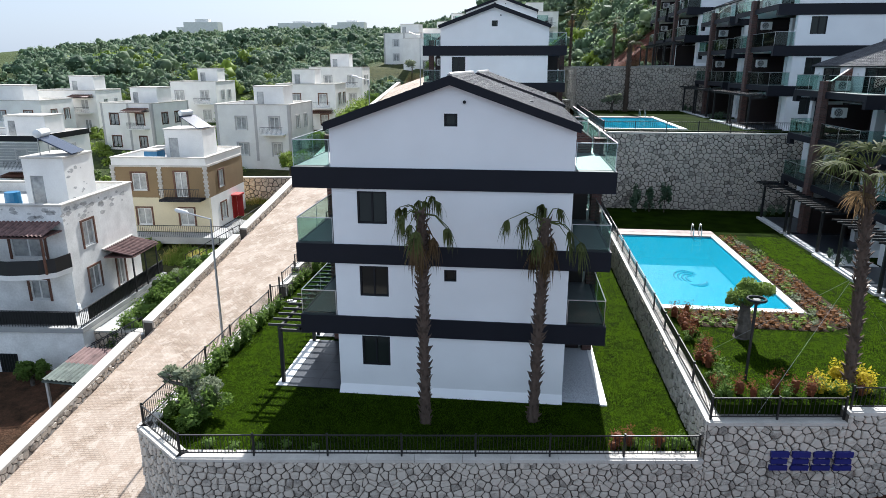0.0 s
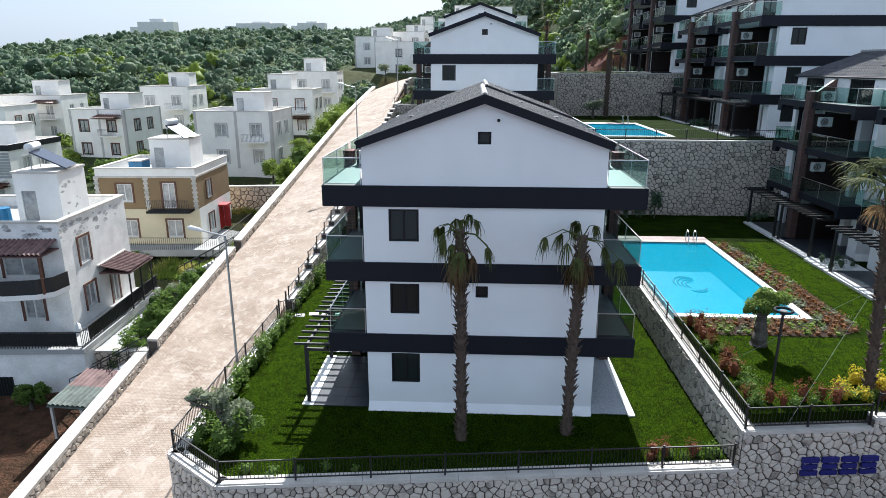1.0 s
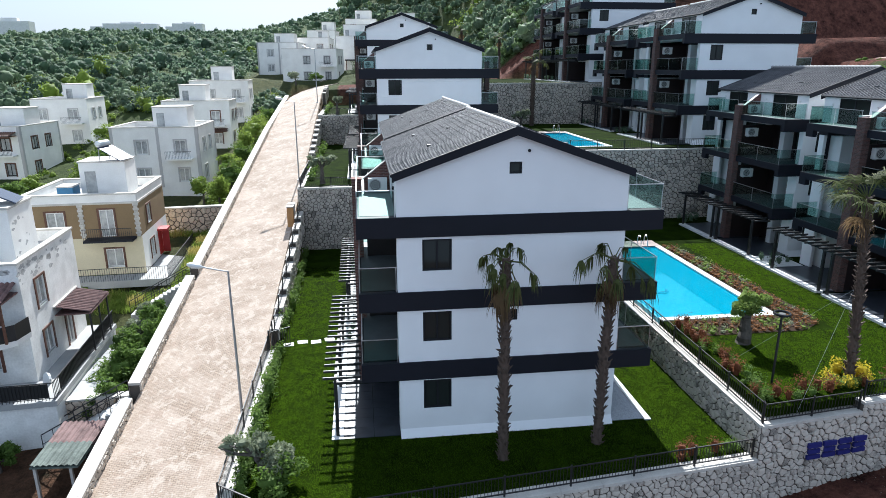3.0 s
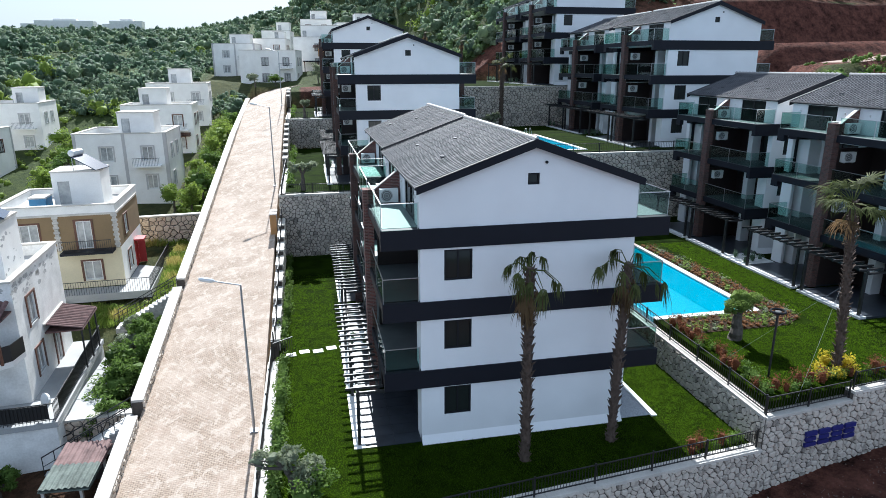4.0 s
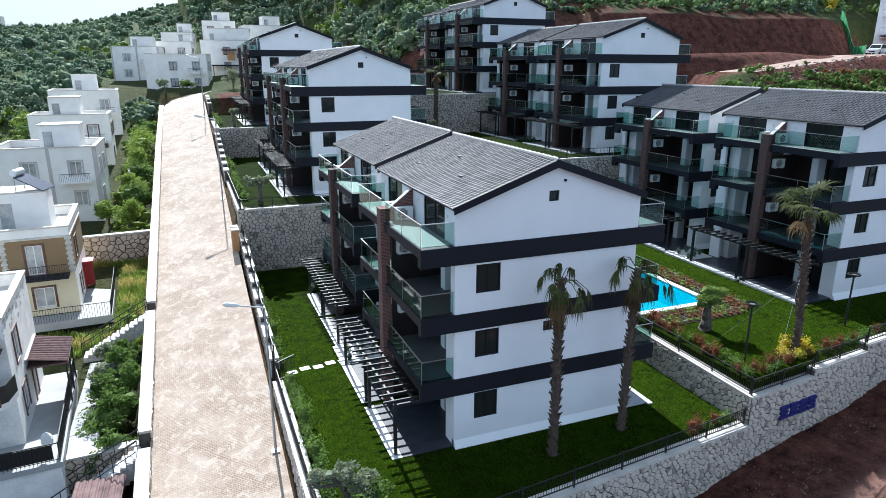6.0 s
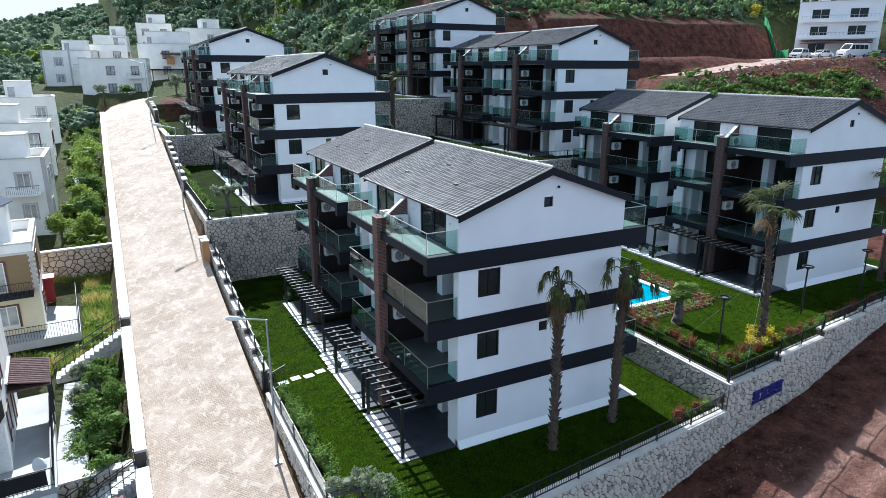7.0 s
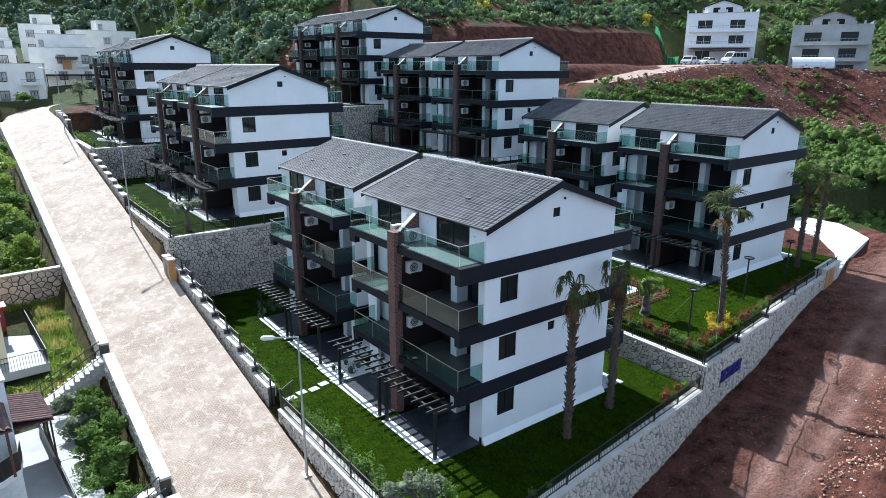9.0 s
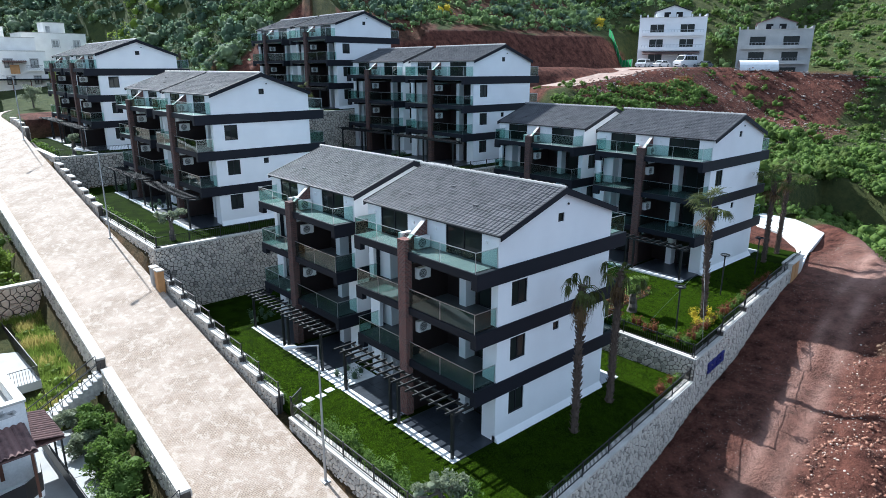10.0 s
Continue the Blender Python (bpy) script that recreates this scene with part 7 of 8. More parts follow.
def vehicle(pos, rot, length, height, label, van, paint):
    """A parked car or van: front towards +x, cabin drawn in at the top."""
    c = thing("van" if van else "car", label, "van" if van else "car", "parked vehicles", pose(*pos, 0, 0, rot))
    w, hl = (0.98, length / 2) if van else (0.86, length / 2)
    belt = height * (0.56 if van else 0.62)
    if van:
        low = [(-hl, 0.35), (hl, 0.35), (hl + 0.03, 0.62), (hl - 0.05, belt * 0.86), (hl - 0.75, belt), (-hl, belt)]
        cab = [(-hl, belt), (hl - 0.75, belt), (hl - 1.45, height - 0.08), (hl - 1.7, height), (-hl + 0.1, height), (-hl, height - 0.15)]
    else:
        low = [(-hl, 0.3), (hl, 0.3), (hl + 0.03, 0.55), (hl - 0.12, 0.72), (hl - 1.15, belt), (-hl + 0.6, belt), (-hl, belt - 0.04)]
        cab = [(-hl + 0.5, belt), (hl - 1.15, belt), (hl - 1.85, height), (-hl + 1.25, height)]

    def loft(prof, half, top):
        b = Mesh()
        n = len(prof)
        zs = [z for _, z in prof]
        for s in (-1, 1):
            b.v += [(x, s * (half - (half - top) * (z - min(zs)) / (max(zs) - min(zs))), z) for x, z in prof]
        b.f = [tuple(range(n)), tuple(reversed(range(n, 2 * n)))] + [(i, n + i, n + (i + 1) % n, (i + 1) % n) for i in range(n)]
        return b

    part("body", loft(low, w, w - 0.03), paint, c)
    part("cabin", loft(cab, w - 0.04, w - 0.2), paint, c)
    xf, xr = cab[1][0], cab[2][0]
    z0, z1 = belt + 0.06, cab[2][1] - 0.06
    sl = (xr - xf) / (cab[2][1] - belt)
    ws = Mesh()
    ws.v = [(xf + sl * (z - belt) + 0.015, s * (w - 0.14 - 0.1 * (z > z0)), z) for z in (z0, z1) for s in (-1, 1)] + [(xf + sl * (z - belt) - 0.01, s * (w - 0.14 - 0.1 * (z > z0)), z) for z in (z0, z1) for s in (-1, 1)]
    ws.f = [(0, 1, 3, 2), (6, 7, 5, 4), (0, 4, 5, 1), (2, 3, 7, 6), (0, 2, 6, 4), (1, 5, 7, 3)]
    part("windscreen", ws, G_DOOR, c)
    x0, x1 = cab[0][0] + 0.35, xf - 0.35
    for s in (-1, 1):
        cnt = 4 if length > 5 else 2
        for k in range(cnt):
            a, b = x0 + (x1 - x0) * k / cnt + 0.04, x0 + (x1 - x0) * (k + 1) / cnt - 0.04
            t = height * 0.9 if van else height - 0.07
            cut = 0.45 if k == cnt - 1 else 0.0
            f = lambda z: s * (w - 0.04 - 0.16 * (z - belt) / (height - belt) + 0.012)
            q = Mesh()
            q.v = [(a, f(z0), z0), (b, f(z0), z0), (b - cut, f(t), t), (a + (0.25 if k == 0 and not van else 0), f(t), t)]
            q.v += [(x, y - s * 0.03, z) for x, y, z in q.v]
            q.f = [(0, 1, 2, 3), (7, 6, 5, 4), (0, 4, 5, 1), (1, 5, 6, 2), (2, 6, 7, 3), (3, 7, 4, 0)]
            part("side_window", q, G_DOOR, c)
        part("headlight", Mesh().box(hl - 0.14, hl + 0.04, s * (w - 0.24) - 0.16, s * (w - 0.24) + 0.16, 0.6, 0.76), M_LAMPGL, c)
        part("mirror", Mesh().box(xf - 0.12, xf, s * (w + 0.1) - 0.1, s * (w + 0.1) + 0.1, belt, belt + 0.18), M_TYRE, c)
        for x in (-hl * 0.62, hl * 0.66):
            wh = part("wheel", Mesh().tube([(x, s * w - 0.12, 0.32), (x, s * w - 0.1, 0.32), (x, s * w + 0.03, 0.32)], [0.29, 0.33, 0.32], 14), M_TYRE, c)
            part("rim", Mesh().tube([(x, s * (w + 0.025), 0.32), (x, s * (w + 0.045), 0.32)], 0.19, 10), M_GREYM, wh)
    part("grille", Mesh().box(hl - 0.02, hl + 0.05, -w * 0.45, w * 0.45, 0.42, 0.6), M_TYRE, c)
    part("bumper", Mesh().box(hl - 0.1, hl + 0.08, -w + 0.06, w - 0.06, 0.28, 0.42), paint, c)


for x, y, rot, ln, h, lab, van in ((101.6, 55.6, -165, 4.2, 1.75, "white small van parked beside a dirt track", True), (103.5, 52.6, -186, 4.3, 1.4, "white saloon car parked beside a dirt track", False),
                                   (106.2, 48.6, -188, 5.6, 2.4, "large white minibus parked beside a dirt track", True), (108.3, 45.6, -180, 4.2, 1.4, "grey saloon car parked beside a dirt track", False)):
    vehicle((x, y, ground_z(x, y)[0] - 0.02), rot, ln, h, lab, van, M_CARG if "grey" in lab else M_CAR)
vehicle((-15.9, 61.0, ground_z(-15.9, 61.0)[0]), 95, 4.1, 1.45, "white hatchback parked among garden trees", False, M_CAR)
net = thing("construction_fence", "bright green netting fence climbing an earth bank", "fence", "")
for i in range(9):
    x, y = 106.0 + 0.66 * i, 61.0 + 1.25 * i
    z = ground_z(x, y)[0]
    part("post", Mesh().box(x - 0.05, x + 0.05, y - 0.05, y + 0.05, z - 0.3, z + 1.7), M_GREYM, net)
    if i:
        x1, y1 = x - 0.66, y - 1.25
        z1 = ground_z(x1, y1)[0]
        q = Mesh()
        q.v = [(x1, y1, z1), (x, y, z), (x, y, z + 1.6), (x1, y1, z1 + 1.6), (x1 + 0.04, y1, z1), (x + 0.04, y, z), (x + 0.04, y, z + 1.6), (x1 + 0.04, y1, z1 + 1.6)]
        q.f = [(0, 1, 2, 3), (7, 6, 5, 4), (0, 4, 5, 1), (1, 5, 6, 2), (2, 6, 7, 3), (3, 7, 4, 0)]
        part("net_panel", q, M_NET, net)
tun = Mesh()
arch = [(1.7 * math.cos(a), 1.9 * math.sin(a)) for a in np.linspace(0, math.pi, 11)]
for s in (1.0, 0.97):
    tun.v += [(x, y * s, max(-0.2, z * s)) for x in (0, 7.0) for y, z in arch]
tun.f = [(j, j + 1, 12 + j, 11 + j) for j in range(10)] + [(22 + j + 1, 22 + j, 33 + j, 34 + j) for j in range(10)]
tu = tagged(part("polytunnel", tun, M_FILM), "low white arched polytunnel on the hillside", "polytunnel")
tu.matrix_basis = pose(110.2, 39.5, ground_z(112, 36)[0] - 0.1, 0, 0, -55)
tagged(part("block_wall", Mesh().prism([(121.9, 29.3), (126.6, 18.8), (127.0, 19.0), (122.3, 29.5)], 10, 15.8), M_CONC), "grey concrete block wall on the hillside", "wall")
for x, y, w, h in ((-292, 548, 32, 9.0), (-206, 552, 42, 5.0), (-152, 552, 24, 5.0)):
    z = ground_z(x, y)[0] + 1.5
    v = thing("hilltop_house", "pale flat-roofed building on the far hilltop", "house", "hilltop houses", pose(x, y, z))
    part("wall", Mesh().box(0, w, 0, 10, -6, h).box(-w * 0.25, 0, 2, 9, -6, h * 0.55), M_WHITEOLD, v)
    part("roof_room", Mesh().box(w * 0.3, w * 0.7, 3, 8, h, h * 1.3), M_WHITEOLD, v)



# ---- trees of the gardens ----
k = 100
for x, y, h, r, mat in ((-14.7, 8.6, 2.3, 1.1, L_GREEN), (-15.2, 10.4, 2.7, 1.35, L_GREEN), (-14.5, 11.8, 2.5, 1.1, L_GREEN), (-15.4, 12.8, 2.6, 1.2, L_GREEN), (-14.6, 13.9, 2.3, 1.1, L_GREEN), (-15.4, 15.4, 2.1, 1.1, L_OLIVE), (-14.5, 16.0, 2.2, 1.0, L_GREEN), (-14.6, 17.6, 1.9, 0.9, L_GREEN), (-15.4, 18.2, 1.6, 0.9, L_OLIVE),
                        (-14.8, 36.0, 1.6, 0.9, L_FRESH), (-15.5, 41.5, 3.2, 1.6, L_FRESH), (-17.5, 43.5, 2.8, 1.4, L_FRESH), (-15.0, 45.5, 3.6, 1.6, L_GREEN), (-15.8, 49.5, 3.6, 1.5, L_FRESH), (-14.9, 54.0, 3.4, 1.5, L_GREEN),
                        (-15.6, 58.0, 4.2, 1.8, L_FRESH), (-15.2, 63.0, 4.6, 2.0, L_FRESH), (-15.6, 67.5, 4.8, 2.0, L_FRESH), (-15.0, 72.0, 4.2, 1.8, L_GREEN), (-24.5, 42.0, 3.0, 1.6, L_FRESH), (-29.0, 40.0, 3.0, 1.8, L_FRESH),
                        (-31.5, 50.0, 3.4, 2.0, L_FRESH), (-31.0, 57.0, 3.6, 2.0, L_GREEN), (-33.0, 64.0, 4.0, 2.2, L_FRESH), (-29.0, 74.0, 4.0, 2.2, L_GREEN), (-30.0, 81.0, 4.0, 2.4, L_FRESH), (-12.5, 97.0, 2.2, 1.4, L_OLIVE), (-9.0, 98.5, 2.0, 1.3, L_GREEN),
                        (-26.5, 47.0, 2.6, 1.5, L_FRESH), (-46.0, 50.0, 3.0, 1.8, L_FRESH), (-36.5, 46.0, 2.6, 1.6, L_GREEN), (-18.8, 5.2, 1.3, 0.8, L_GREEN), (-21.0, 3.0, 1.2, 0.8, L_FRESH), (-1.5, 97.0, 3.2, 1.5, L_OLIVE)):
    k += 1
    z = ground_z(x, y)[0]
    rr = random.Random(k)
    tree("garden_tree", ("leafy green garden tree below the road" if mat is not L_OLIVE else "grey-green olive bush below the road") if h > 2.5 else "bushy green garden shrub below the road", "tree" if h > 2.5 else "shrub", (x, y, z), h * 0.45,
         [(rr.uniform(-0.5, 0.5) * r, rr.uniform(-0.5, 0.5) * r, h * rr.uniform(0.5, 0.85), r * rr.uniform(0.6, 0.9), r * rr.uniform(0.6, 0.9), h * rr.uniform(0.25, 0.36)) for _ in range(4)], mat, M_BARK, 2600 if y < 22 else 1300, 0.085 if y < 22 else 0.12, 0.09 + 0.02 * r, (0, 0), k, "garden trees")


# ---- scrub on the hills, weeds and stones: too many to count ----
class Cloud:
    """Gathers copies of a few base clumps into one large mesh."""

    def __init__(self):
        self.v, self.q = [], []
        self.n = 0

    def add(self, base, m, quads):
        pts = base @ np.array(m.to_3x3()).T + np.array(m.translation)
        self.v.append(pts)
        self.q.append(quads + self.n)
        self.n += len(pts)

    def build(self, name, mat, label, category):
        v, q = np.concatenate(self.v), np.concatenate(self.q)
        me = bpy.data.meshes.new(name)
        me.vertices.add(len(v))
        me.vertices.foreach_set("co", v.ravel())
        me.loops.add(len(q) * 4)
        me.loops.foreach_set("vertex_index", q.ravel().astype(np.int32))
        me.polygons.add(len(q))
        me.polygons.foreach_set("loop_start", np.arange(0, len(q) * 4, 4, dtype=np.int32))
        me.materials.append(mat)
        me.update(calc_edges=True)
        return tagged(new(name, me), label, category, kind="stuff")


def clump(seed, count, size, flat=0.75, lobes=5):
    """A bush: uneven sprays of leaves that stand off a few small inner masses."""
    rnd = random.Random(seed)
    m = Mesh()
    for i in range(lobes + 2):
        a = 6.283 * i / (lobes + 1) + rnd.uniform(-0.6, 0.6)
        d = rnd.uniform(0.3, 0.75) if i else 0.0
        c = Vector((d * math.cos(a), d * math.sin(a), flat * (rnd.uniform(0.1, 0.55) if i else 0.6)))
        r = rnd.uniform(0.22, 0.42)
        if i < 3:
            k = len(m.v)
            for zz, rr in ((-0.75, 0.7), (0.1, 0.92), (0.72, 0.5)):
                for q in range(6):
                    j, b = rnd.uniform(0.68, 1.12) * r, 1.047 * q + zz
                    m.v.append((c.x + j * rr * math.cos(b), c.y + j * rr * math.sin(b), c.z + j * zz))
            m.f += [(k + o + q, k + o + (q + 1) % 6, k + o + 6 + (q + 1) % 6, k + o + 6 + q) for o in (0, 6) for q in range(6)]
            m.f += [(k + 12, k + 13, k + 14, k + 15), (k + 12, k + 15, k + 16, k + 17)]
        for _ in range(int(count * 1.25) // (lobes + 2)):
            n = Vector((rnd.gauss(0, 1), rnd.gauss(0, 1), rnd.gauss(0.25, 1))).normalized()
            p = c + n * r * rnd.uniform(0.8, 1.15)
            f = (n + Vector((rnd.gauss(0, 0.6), rnd.gauss(0, 0.6), rnd.gauss(0, 0.6)))).normalized()
            u = f.cross(Vector((rnd.gauss(0, 1), rnd.gauss(0, 1), rnd.gauss(0, 1)))).normalized()
            w = f.cross(u)
            z = size * rnd.uniform(0.5, 1.15)
            m.quad(p - u * z, p + w * z * 0.62 - u * z * 0.1, p + u * z, p - w * z * 0.62 + u * z * 0.2)
    return np.array(m.v), np.array(m.f)


def scatter(name, mat, label, category, spots, count=84, size=0.16, kinds=6, flat=0.75, lobes=5):
    bases = [clump(500 + i, count, size, flat, lobes) for i in range(kinds)]
    rnd = random.Random(len(spots))
    c = Cloud()
    for x, y, s in spots:
        b, q = rnd.choice(bases)
        sc = s * rnd.uniform(0.75, 1.3)
        c.add(b, pose(x, y, ground_z(x, y)[0], 0, 0, rnd.uniform(0, 360)) @ Matrix.Diagonal((sc, sc * rnd.uniform(0.8, 1.2), sc * rnd.uniform(0.7, 1.1), 1)), q)
    return c.build(name, mat, label, category)


rnd = random.Random(77)
near_a, near_b, near_c, far_a, far_b, yel, near_a2 = [], [], [], [], [], [], []
west_a, west_b, west_c = [], [], []


def hill_spots(count, x0, x1, y0, y1, s0, s1, lists, weights, size, skip):
    """Random places on a stretch of hill, in patches of one kind."""
    done = 0
    while done < count:
        x, y = rnd.uniform(x0, x1), y0 + (y1 - y0) * rnd.random() ** 1.2
        if skip(x, y):
            continue
        done += 1
        k = noise.noise(Vector((x / size, y / size, 9))) * 0.9 + rnd.uniform(-0.5, 0.5)
        t = lists[0] if k < weights[0] else lists[1] if k < weights[1] else lists[2]
        t.append((x, y, s0 + (s1 - s0) * rnd.random() ** 1.6))


hill_spots(1900, -190, 36, 88, 205, 1.0, 4.3, (west_b, west_a, west_c), (0.05, 0.42), 30,
           lambda x, y: x < -110 - 0.8 * (y - 120) or (-14 < x and y < 92) or (-26 < x < 7 and 92 < y < 126) or (-15 < x < 6 and 136 < y < 156) or (3 < x < 17 and 129 < y < 142))
hill_spots(1700, -4, 46, 92, 270, 0.9, 2.3, (west_b, west_a, near_a2), (-0.05, 0.3), 22,
           lambda x, y: (x < 12 and y < 124) or (x < 6 and 136 < y < 156) or (3 < x < 17 and 129 < y < 142) or (x < 43 and y < 93) or (x > 38 and y > 150))
hill_spots(650, -20, 46, 255, 480, 2.0, 4.4, (far_b, far_a, far_a), (0.05, 9), 45, lambda x, y: False)
hill_spots(1700, -330, 40, 200, 500, 2.2, 5.6, (far_b, far_a, far_a), (0.05, 9), 45, lambda x, y: x < -110 - 0.8 * (y - 120))
hill_spots(2300, 20, 185, 66, 116, 0.6, 2.3, (far_b, near_a2, yel), (-0.25, 0.62), 18,
           lambda x, y: (x < 43 and y < 92) or y < 71 + 0.25 * max(0, min(x, 120) - 104) or (x - 114.6) ** 2 + (y - 57.2) ** 2 < 170 or (x > 60 and y > 100))
near_d = []
for _ in range(3200):
    x, y = rnd.uniform(45, 135), rnd.uniform(-14, 44)
    e = ground_z(x, y)[1]
    g = noise.noise(Vector((x / 9, y / 9, 12)))
    if (x < 54 and y < 13) or (e > 0.5 and (rnd.random() < 0.72 or g < -0.05)) or (x > 112 and y > 24) or g < -0.28:
        continue
    (near_a if noise.noise(Vector((x / 6, y / 6, 4))) > 0.22 else near_d).append((x, y, (0.35 + 1.3 * rnd.random() ** 2.2) * (0.75 if e > 0.5 else 1) + max(0, g) * 1.2))
for _ in range(700):
    x, y = rnd.uniform(112, 200), rnd.uniform(-10, 76)
    if (x - 123.8) ** 2 + (y - 38.9) ** 2 < 190 or (x - 114.6) ** 2 + (y - 57.2) ** 2 < 260 or x < 130 and 22 < y < 50:
        continue
    (near_a if noise.noise(Vector((x / 9, y / 9, 4))) > 0.1 else near_d).append((x, y, 0.6 + 1.5 * rnd.random() ** 2))
for _ in range(300):
    x = rnd.uniform(44, 90)
    near_b.append((x, 36.6 + rnd.uniform(-3.5, 2.2), rnd.uniform(0.5, 1.3)))
for _ in range(330):                    # dense bushes on the slope below the bank
    x, y = rnd.uniform(50, 96), rnd.uniform(1, 27)
    if x < 54 + 0.8 * max(0, 9 - y):
        continue
    (near_d if rnd.random() < 0.7 else near_a).append((x, y, 0.7 + 2.0 * rnd.random() ** 1.8))
for _ in range(620):                    # bushes in the gully behind the berm
    x, y = rnd.uniform(42, 74), rnd.uniform(-20, 9)
    if crest_drop(x, y) < -0.5:
        (near_d if rnd.random() < 0.6 else near_a).append((x, y, 0.6 + 1.6 * rnd.random() ** 1.6))
for _ in range(150):                    # and on the cut bank behind the driveway
    near_d.append((rnd.uniform(56, 68), rnd.uniform(3, 19), 0.5 + 1.3 * rnd.random() ** 1.6))
lush = []
for _ in range(1700):                   # green terraces behind the tall houses
    x, y = 112 + 110 * rnd.random() ** 1.3, rnd.uniform(4, 115)
    if (x - 123.8) ** 2 + (y - 38.9) ** 2 < 210 or (x - 114.6) ** 2 + (y - 57.2) ** 2 < 230 or (x < 130 and y < 62 and x - 112 < 0.4 * y):
        continue
    lush.append((x, y, 0.6 + 2.0 * rnd.random() ** 1.7))
fresh = []
for _ in range(170):
    x, y = rnd.uniform(-17.3, -14.3), rnd.uniform(38, 94)
    (fresh if rnd.random() < 0.6 else near_c).append((x, y, 0.35 + 1.3 * rnd.random() ** 1.7))
for _ in range(90):
    x, y = rnd.uniform(-32, -29.5), rnd.uniform(30, 92)
    (fresh if rnd.random() < 0.6 else near_c).append((x, y, 0.5 + 1.3 * rnd.random() ** 1.7))
for _ in range(620):
    x, y = rnd.uniform(-80, -22), rnd.uniform(22, 92)
    (fresh if noise.noise(Vector((x / 8, y / 8, 2))) > -0.05 else near_c).append((x, y, rnd.uniform(0.5, 1.5)))
for _ in range(16):
    fresh.append((rnd.uniform(-16.6, -15.2), rnd.uniform(48, 74), rnd.uniform(1.5, 2.2)))
far_c = []
for _ in range(700):
    x, y = rnd.uniform(-110, -60) if rnd.random() < 0.5 else rnd.uniform(-60, -14), 0
    y = rnd.uniform(30, 100) if x < -60 else rnd.uniform(88, 108)
    if x > -24 and y > 96:
        continue
    far_c.append((x, y, rnd.uniform(1.2, 2.4)))
scatter("hill_scrub", L_HILL, "dense green scrub covering the hillside above the estate", "scrub", near_a2 + lush[::2], 50, 0.075, lobes=4)
scatter("west_scrub", L_HILLB, "scrub and low trees, hazed grey-green, on the hill behind the village", "scrub", west_a + far_c[::2], 54, 0.08, lobes=4)
scatter("bright_trees", L_FRESH, "bright green young trees among the darker scrub", "scrub", west_c, 104, 0.06, lobes=4)
scatter("dark_scrub", L_HILLD, "dark evergreen scrub covering the hillside", "scrub", west_b + far_c[1::2], 54, 0.08, lobes=4)
scatter("far_scrub", L_HILLB, "green scrub and low trees on the far hillside", "scrub", far_a, 36, 0.085, lobes=3)
scatter("far_dark_scrub", L_HILLD, "dark evergreen scrub on the hillside", "scrub", far_b, 39, 0.085, lobes=3)
scatter("slope_scrub", L_SLOPE, "green bushes on the slope beside the estate", "scrub", near_a, 80, 0.085, lobes=4)
scatter("garden_bushes", L_FRESH, "fresh green bushes among the village gardens", "scrub", fresh, 70, 0.085, lobes=4)
scatter("slope_shrubs", L_GREEN, "dense green shrubs on the slope beside the estate", "scrub", near_d + lush[1::2], 46, 0.088, lobes=4)
scatter("track_hedge", L_GREEN, "green bushes along the edge of a dirt track", "scrub", near_b + near_c, 72, 0.10, lobes=4)
scatter("broom_bushes", L_YELLOW, "yellow flowering broom among the scrub", "scrub", yel[::2], 60, 0.08, lobes=3)
rus = [(rnd.uniform(66, 90), 38.6 + rnd.uniform(-2.5, 0.8), rnd.uniform(0.4, 1.0)) for _ in range(60)]
scatter("russet_bushes", L_RUSSET, "russet dry bushes at the edge of a dirt track", "scrub", rus)

weeds = [(rnd.uniform(-19, -13.8), rnd.uniform(21, 34.5), rnd.uniform(0.2, 0.75)) for _ in range(320)]
weeds += [(rnd.uniform(-16, -13.8), rnd.uniform(7.5, 20), rnd.uniform(0.2, 0.4)) for _ in range(60)]
scatter("garden_weeds", L_FRESH, "leafy green weeds in a neglected garden", "weeds", [w for w in weeds[::3] if not (w[0] < -15.6 and w[1] > 23)], 42, 0.13, 4, 0.9)
rw = random.Random(14)
tufts = []
for _ in range(5):
    m = Mesh()
    for _ in range(5):
        x, y, a = rw.uniform(-0.12, 0.12), rw.uniform(-0.12, 0.12), rw.uniform(0, 6.3)
        u = Vector((math.cos(a), math.sin(a), 0)) * rw.uniform(0.012, 0.03)
        p, t = Vector((x, y, -0.03)), Vector((x + rw.uniform(-0.22, 0.22), y + rw.uniform(-0.22, 0.22), rw.uniform(0.25, 0.6)))
        m.quad(p - u, p + u, t + u * 0.3, t - u * 0.3)
    tufts.append((np.array(m.v), np.array(m.f)))
tall, dry = Cloud(), Cloud()
for _ in range(7500):
    x, y = rw.uniform(-20, -13.7), rw.uniform(20.3, 34.8)
    if (x < -15.7 and 23.2 < y < 34.2) or (-17.5 < x and 19 < y < 20.8):
        continue
    b, q = rw.choice(tufts)
    k = noise.noise(Vector((x / 1.6, y / 1.6, 6)))
    s = rw.uniform(0.6, 1.15) + 0.5 * k
    (dry if k + rw.uniform(-0.3, 0.3) > 0.26 else tall).add(b, pose(x, y, ground_z(x, y)[0], 0, 0, rw.uniform(0, 360)) @ Matrix.Diagonal((s, s, s, 1)), q)
tall.build("tall_grass", L_FRESH, "tall green grass in a neglected garden", "grass")
dry.build("dry_grass", L_STRAW, "tall yellowing grass in a neglected garden", "grass")

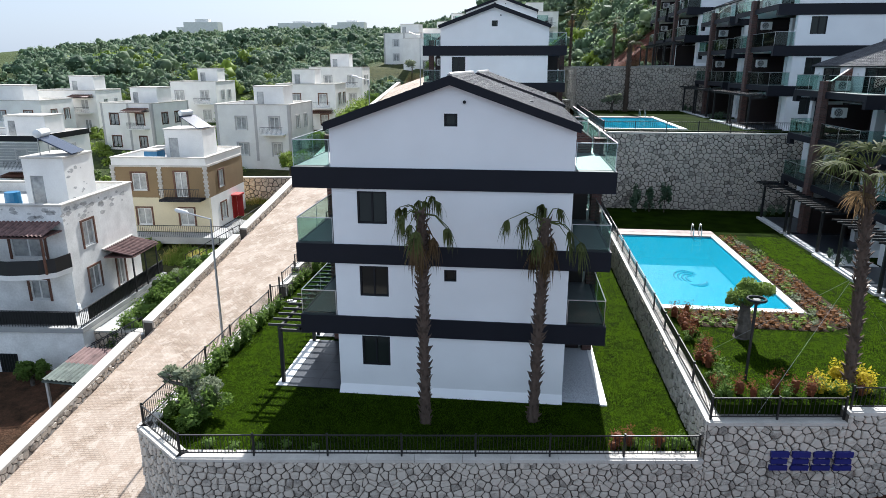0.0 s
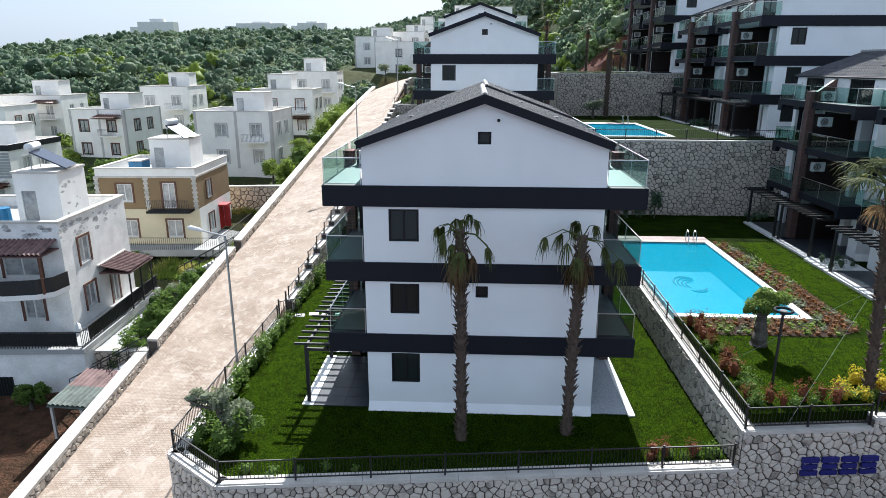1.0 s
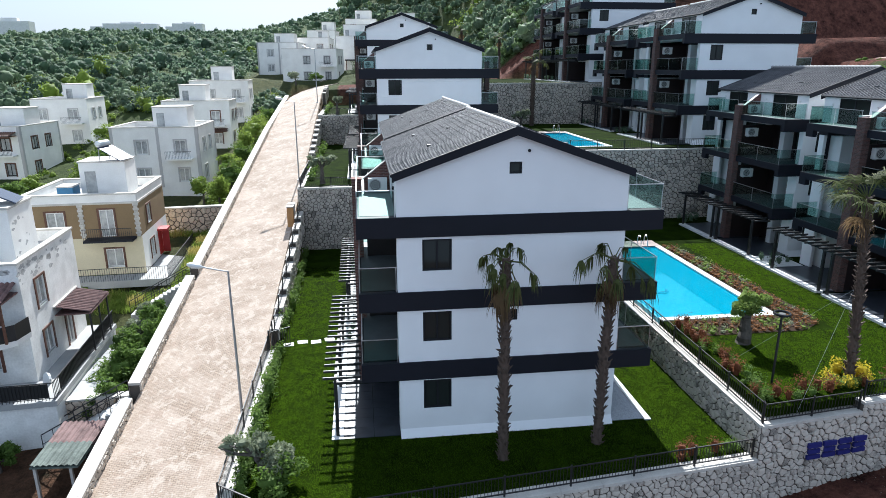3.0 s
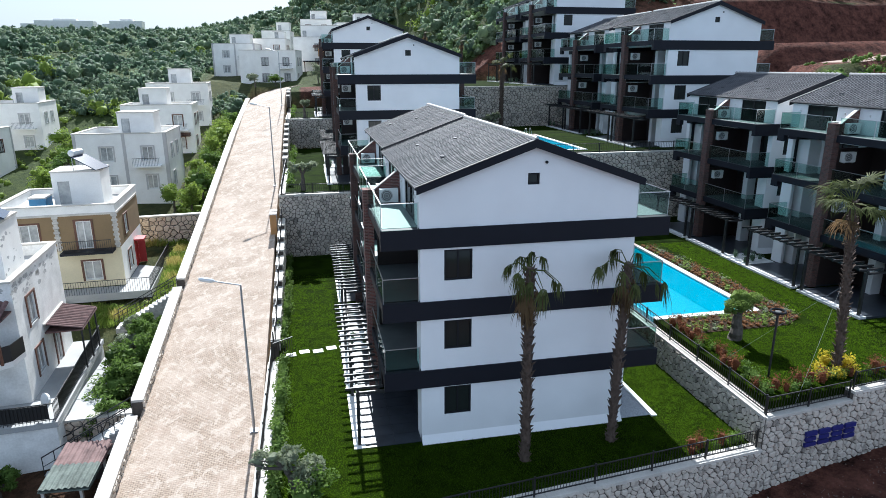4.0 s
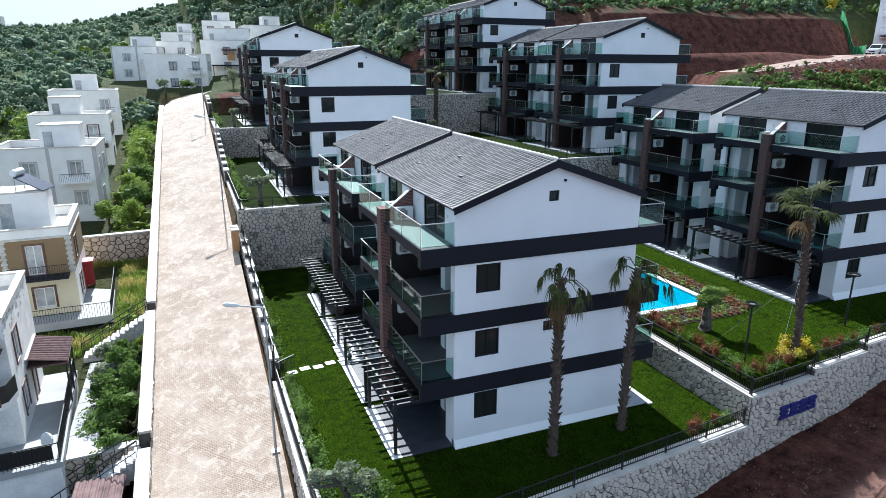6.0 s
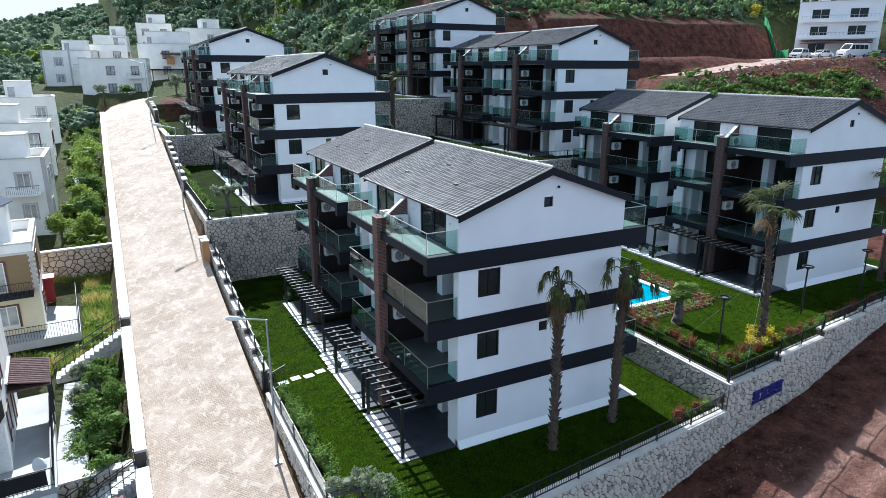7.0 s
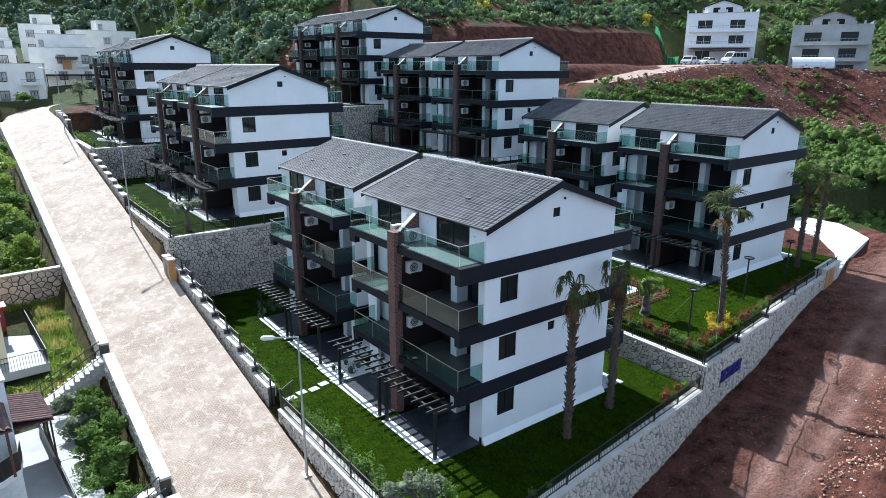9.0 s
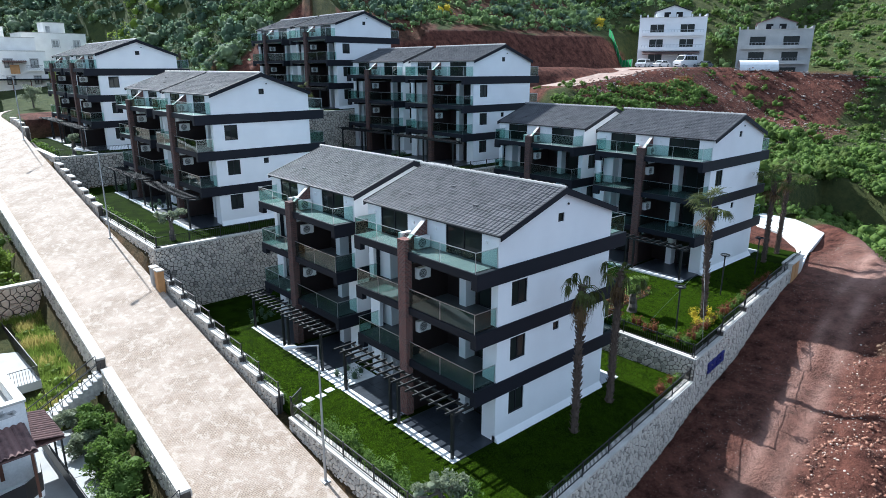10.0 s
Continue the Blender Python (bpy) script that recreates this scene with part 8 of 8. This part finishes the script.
tk = Mesh()
line = [(50.0, 42.6), (58, 43.0), (66, 43.4), (75, 44.4), (84, 47), (92, 50.5), (99, 51.8), (104, 50)]
for i, (x, y) in enumerate(line):
    for o in (-2.6 - 1.5 * (i > 4), -1.2, 0, 1.6, 3.2 + 2.5 * (i > 4)):
        yy = y + o + 0.5 * noise.noise(Vector((x / 4, o, 3)))
        tk.v.append((x, yy, ground_z(x, yy)[0] + 0.06 + 0.05 * noise.noise(Vector((x, yy, 1)))))
tk.f = [(5 * i + j, 5 * i + 5 + j, 5 * i + 6 + j, 5 * i + 1 + j) for i in range(len(line) - 1) for j in range(4)]
tagged(part("dirt_track", tk, M_TRACK), "pale trodden dirt track along a cut hillside", "track", kind="structure")

# loose stones on the red earth
c = Cloud()
rk = []
for i in range(4):
    r = random.Random(i)
    m = core_clump(Mesh(), (0, 0, 0.3), (0.6, 0.5, 0.45), r, 3, 4)
    rk.append((np.array(m.v), np.array([f if len(f) == 4 else f[:4] for f in m.f])))
for _ in range(9000):
    x = rnd.uniform(-6, 48)
    d = rnd.choice((rnd.uniform(0.3, 9), rnd.uniform(6.6, 14), rnd.uniform(6.6, 14)))
    y = wall_line(min(x, 41)) - d
    if d > 6.8 and noise.noise(Vector((x / 1.3, y / 1.3, 3))) + rnd.uniform(-0.35, 0.35) < -0.05:
        continue
    s = (0.02 + 0.07 * rnd.random() ** 5) if d < 6.8 else (0.025 + 0.10 * rnd.random() ** 3.5)
    b, q = rnd.choice(rk)
    c.add(b, pose(x, y, ground_z(x, y)[0], 0, 0, rnd.uniform(0, 360)) @ Matrix.Diagonal((s, s, s, 1)), q)
for _ in range(2600):
    x, y = rnd.uniform(58, 130), rnd.uniform(18, 44)
    s = 0.12 + 0.35 * rnd.random() ** 3
    b, q = rnd.choice(rk)
    c.add(b, pose(x, y, ground_z(x, y)[0], 0, 0, rnd.uniform(0, 360)) @ Matrix.Diagonal((s, s, s, 1)), q)
# pale pebbles and heavy red clods on the tipped earth beside the track
cp, cc = Cloud(), Cloud()
for _ in range(11000):
    x = rnd.uniform(2, 48)
    d = rnd.choice((rnd.uniform(0.4, 4), rnd.uniform(5.6, 14), rnd.uniform(6.4, 14)))
    y = wall_line(min(x, 41)) - d
    if noise.noise(Vector((x / 2.4, y / 2.4, 9))) + rnd.uniform(-0.4, 0.4) < 0:
        continue
    s = 0.02 + (0.05 if d < 5 else 0.13) * rnd.random() ** 4
    b, q = rnd.choice(rk)
    cp.add(b, pose(x, y, ground_z(x, y)[0], rnd.uniform(-25, 25), 0, rnd.uniform(0, 360)) @ Matrix.Diagonal((s, s * rnd.uniform(0.6, 1.2), s * rnd.uniform(0.5, 1), 1)), q)
for _ in range(9000):
    x = rnd.uniform(2, 48)
    d = 6.6 + 8 * rnd.random() ** 0.8
    y = wall_line(min(x, 41)) - d
    if noise.noise(Vector((x / 1.9, y / 1.9, 14))) + rnd.uniform(-0.3, 0.3) < -0.05:
        continue
    s = 0.06 + 0.24 * rnd.random() ** 3
    b, q = rnd.choice(rk)
    cc.add(b, pose(x, y, ground_z(x, y)[0] - 0.15 * s, rnd.uniform(-25, 25), rnd.uniform(-25, 25), rnd.uniform(0, 360)) @ Matrix.Diagonal((s, s * rnd.uniform(0.6, 1.3), s * rnd.uniform(0.6, 1.1), 1)), q)
cp.build("pale_pebbles", M_PEBBLE, "pale limestone pebbles strewn on the red earth", "pebbles")
cc.build("earth_clods", M_CLOD, "rough red earth clods tipped beside the dirt track", "clods")
cb = Cloud()
for _ in range(3200):
    x = rnd.uniform(60, 134)
    y = rnd.uniform(16, 44) if x < 104 else rnd.uniform(8, 44 - (x - 104))
    s = 0.10 + 0.45 * rnd.random() ** 3.2
    b, q = rnd.choice(rk)
    cb.add(b, pose(x, y, ground_z(x, y)[0] - 0.3 * s, rnd.uniform(-20, 20), rnd.uniform(-20, 20), rnd.uniform(0, 360)) @ Matrix.Diagonal((s, s * rnd.uniform(0.6, 1.3), s * rnd.uniform(0.6, 1.1), 1)), q)
cb.build("bank_rubble", M_RUBBLE, "grey-brown rubble on the broken earth bank", "rubble")
c.build("loose_stones", M_ROCK, "loose stones and rubble on the red earth", "rubble")


# short grass on the nearer lawns
def grass(name, spots):
    r = random.Random(9)
    kinds = []
    for _ in range(6):
        m = Mesh()
        for _ in range(7):
            x, y, a = r.uniform(-0.15, 0.15), r.uniform(-0.15, 0.15), r.uniform(0, 6.3)
            u = Vector((math.cos(a), math.sin(a), 0)) * r.uniform(0.008, 0.016)
            p, t = Vector((x, y, -0.005)), Vector((x + r.uniform(-0.02, 0.02), y + r.uniform(-0.02, 0.02), r.uniform(0.02, 0.038)))
            m.quad(p - u, p + u, t + u * 0.6, t - u * 0.6)
        kinds.append((np.array(m.v), np.array(m.f)))
    cl = Cloud()
    for x, y, z in spots:
        b, q = r.choice(kinds)
        cl.add(b, pose(x, y, z, 0, 0, r.uniform(0, 360)), q)
    cl.build(name, L_GRASS, "short rolled grass of the lawns", "grass")


r3 = random.Random(31)
spots = []
while len(spots) < 20000:
    x, y = r3.uniform(-6.2, 13.5), r3.uniform(-5.3, 24)
    if r3.random() > 1.15 - y / 34 or y < wall_line(x) + 0.5 or (-2.9 < x < 10.95 and -0.2 < y) or (x < -5 and y < -3.4 - 0.9 * (x + 6.2)):
        continue
    spots.append((x, y, 0.0))
while len(spots) < 34000:
    x, y = r3.uniform(14.1, 36), r3.uniform(-3, 20)
    if y < wall_line(x) + 0.5 or (x < 22.3 and y > 3.7) or (x > 24.8 and y > 3.3):
        continue
    spots.append((x, y, 2.0))
grass("lawn_grass", spots)
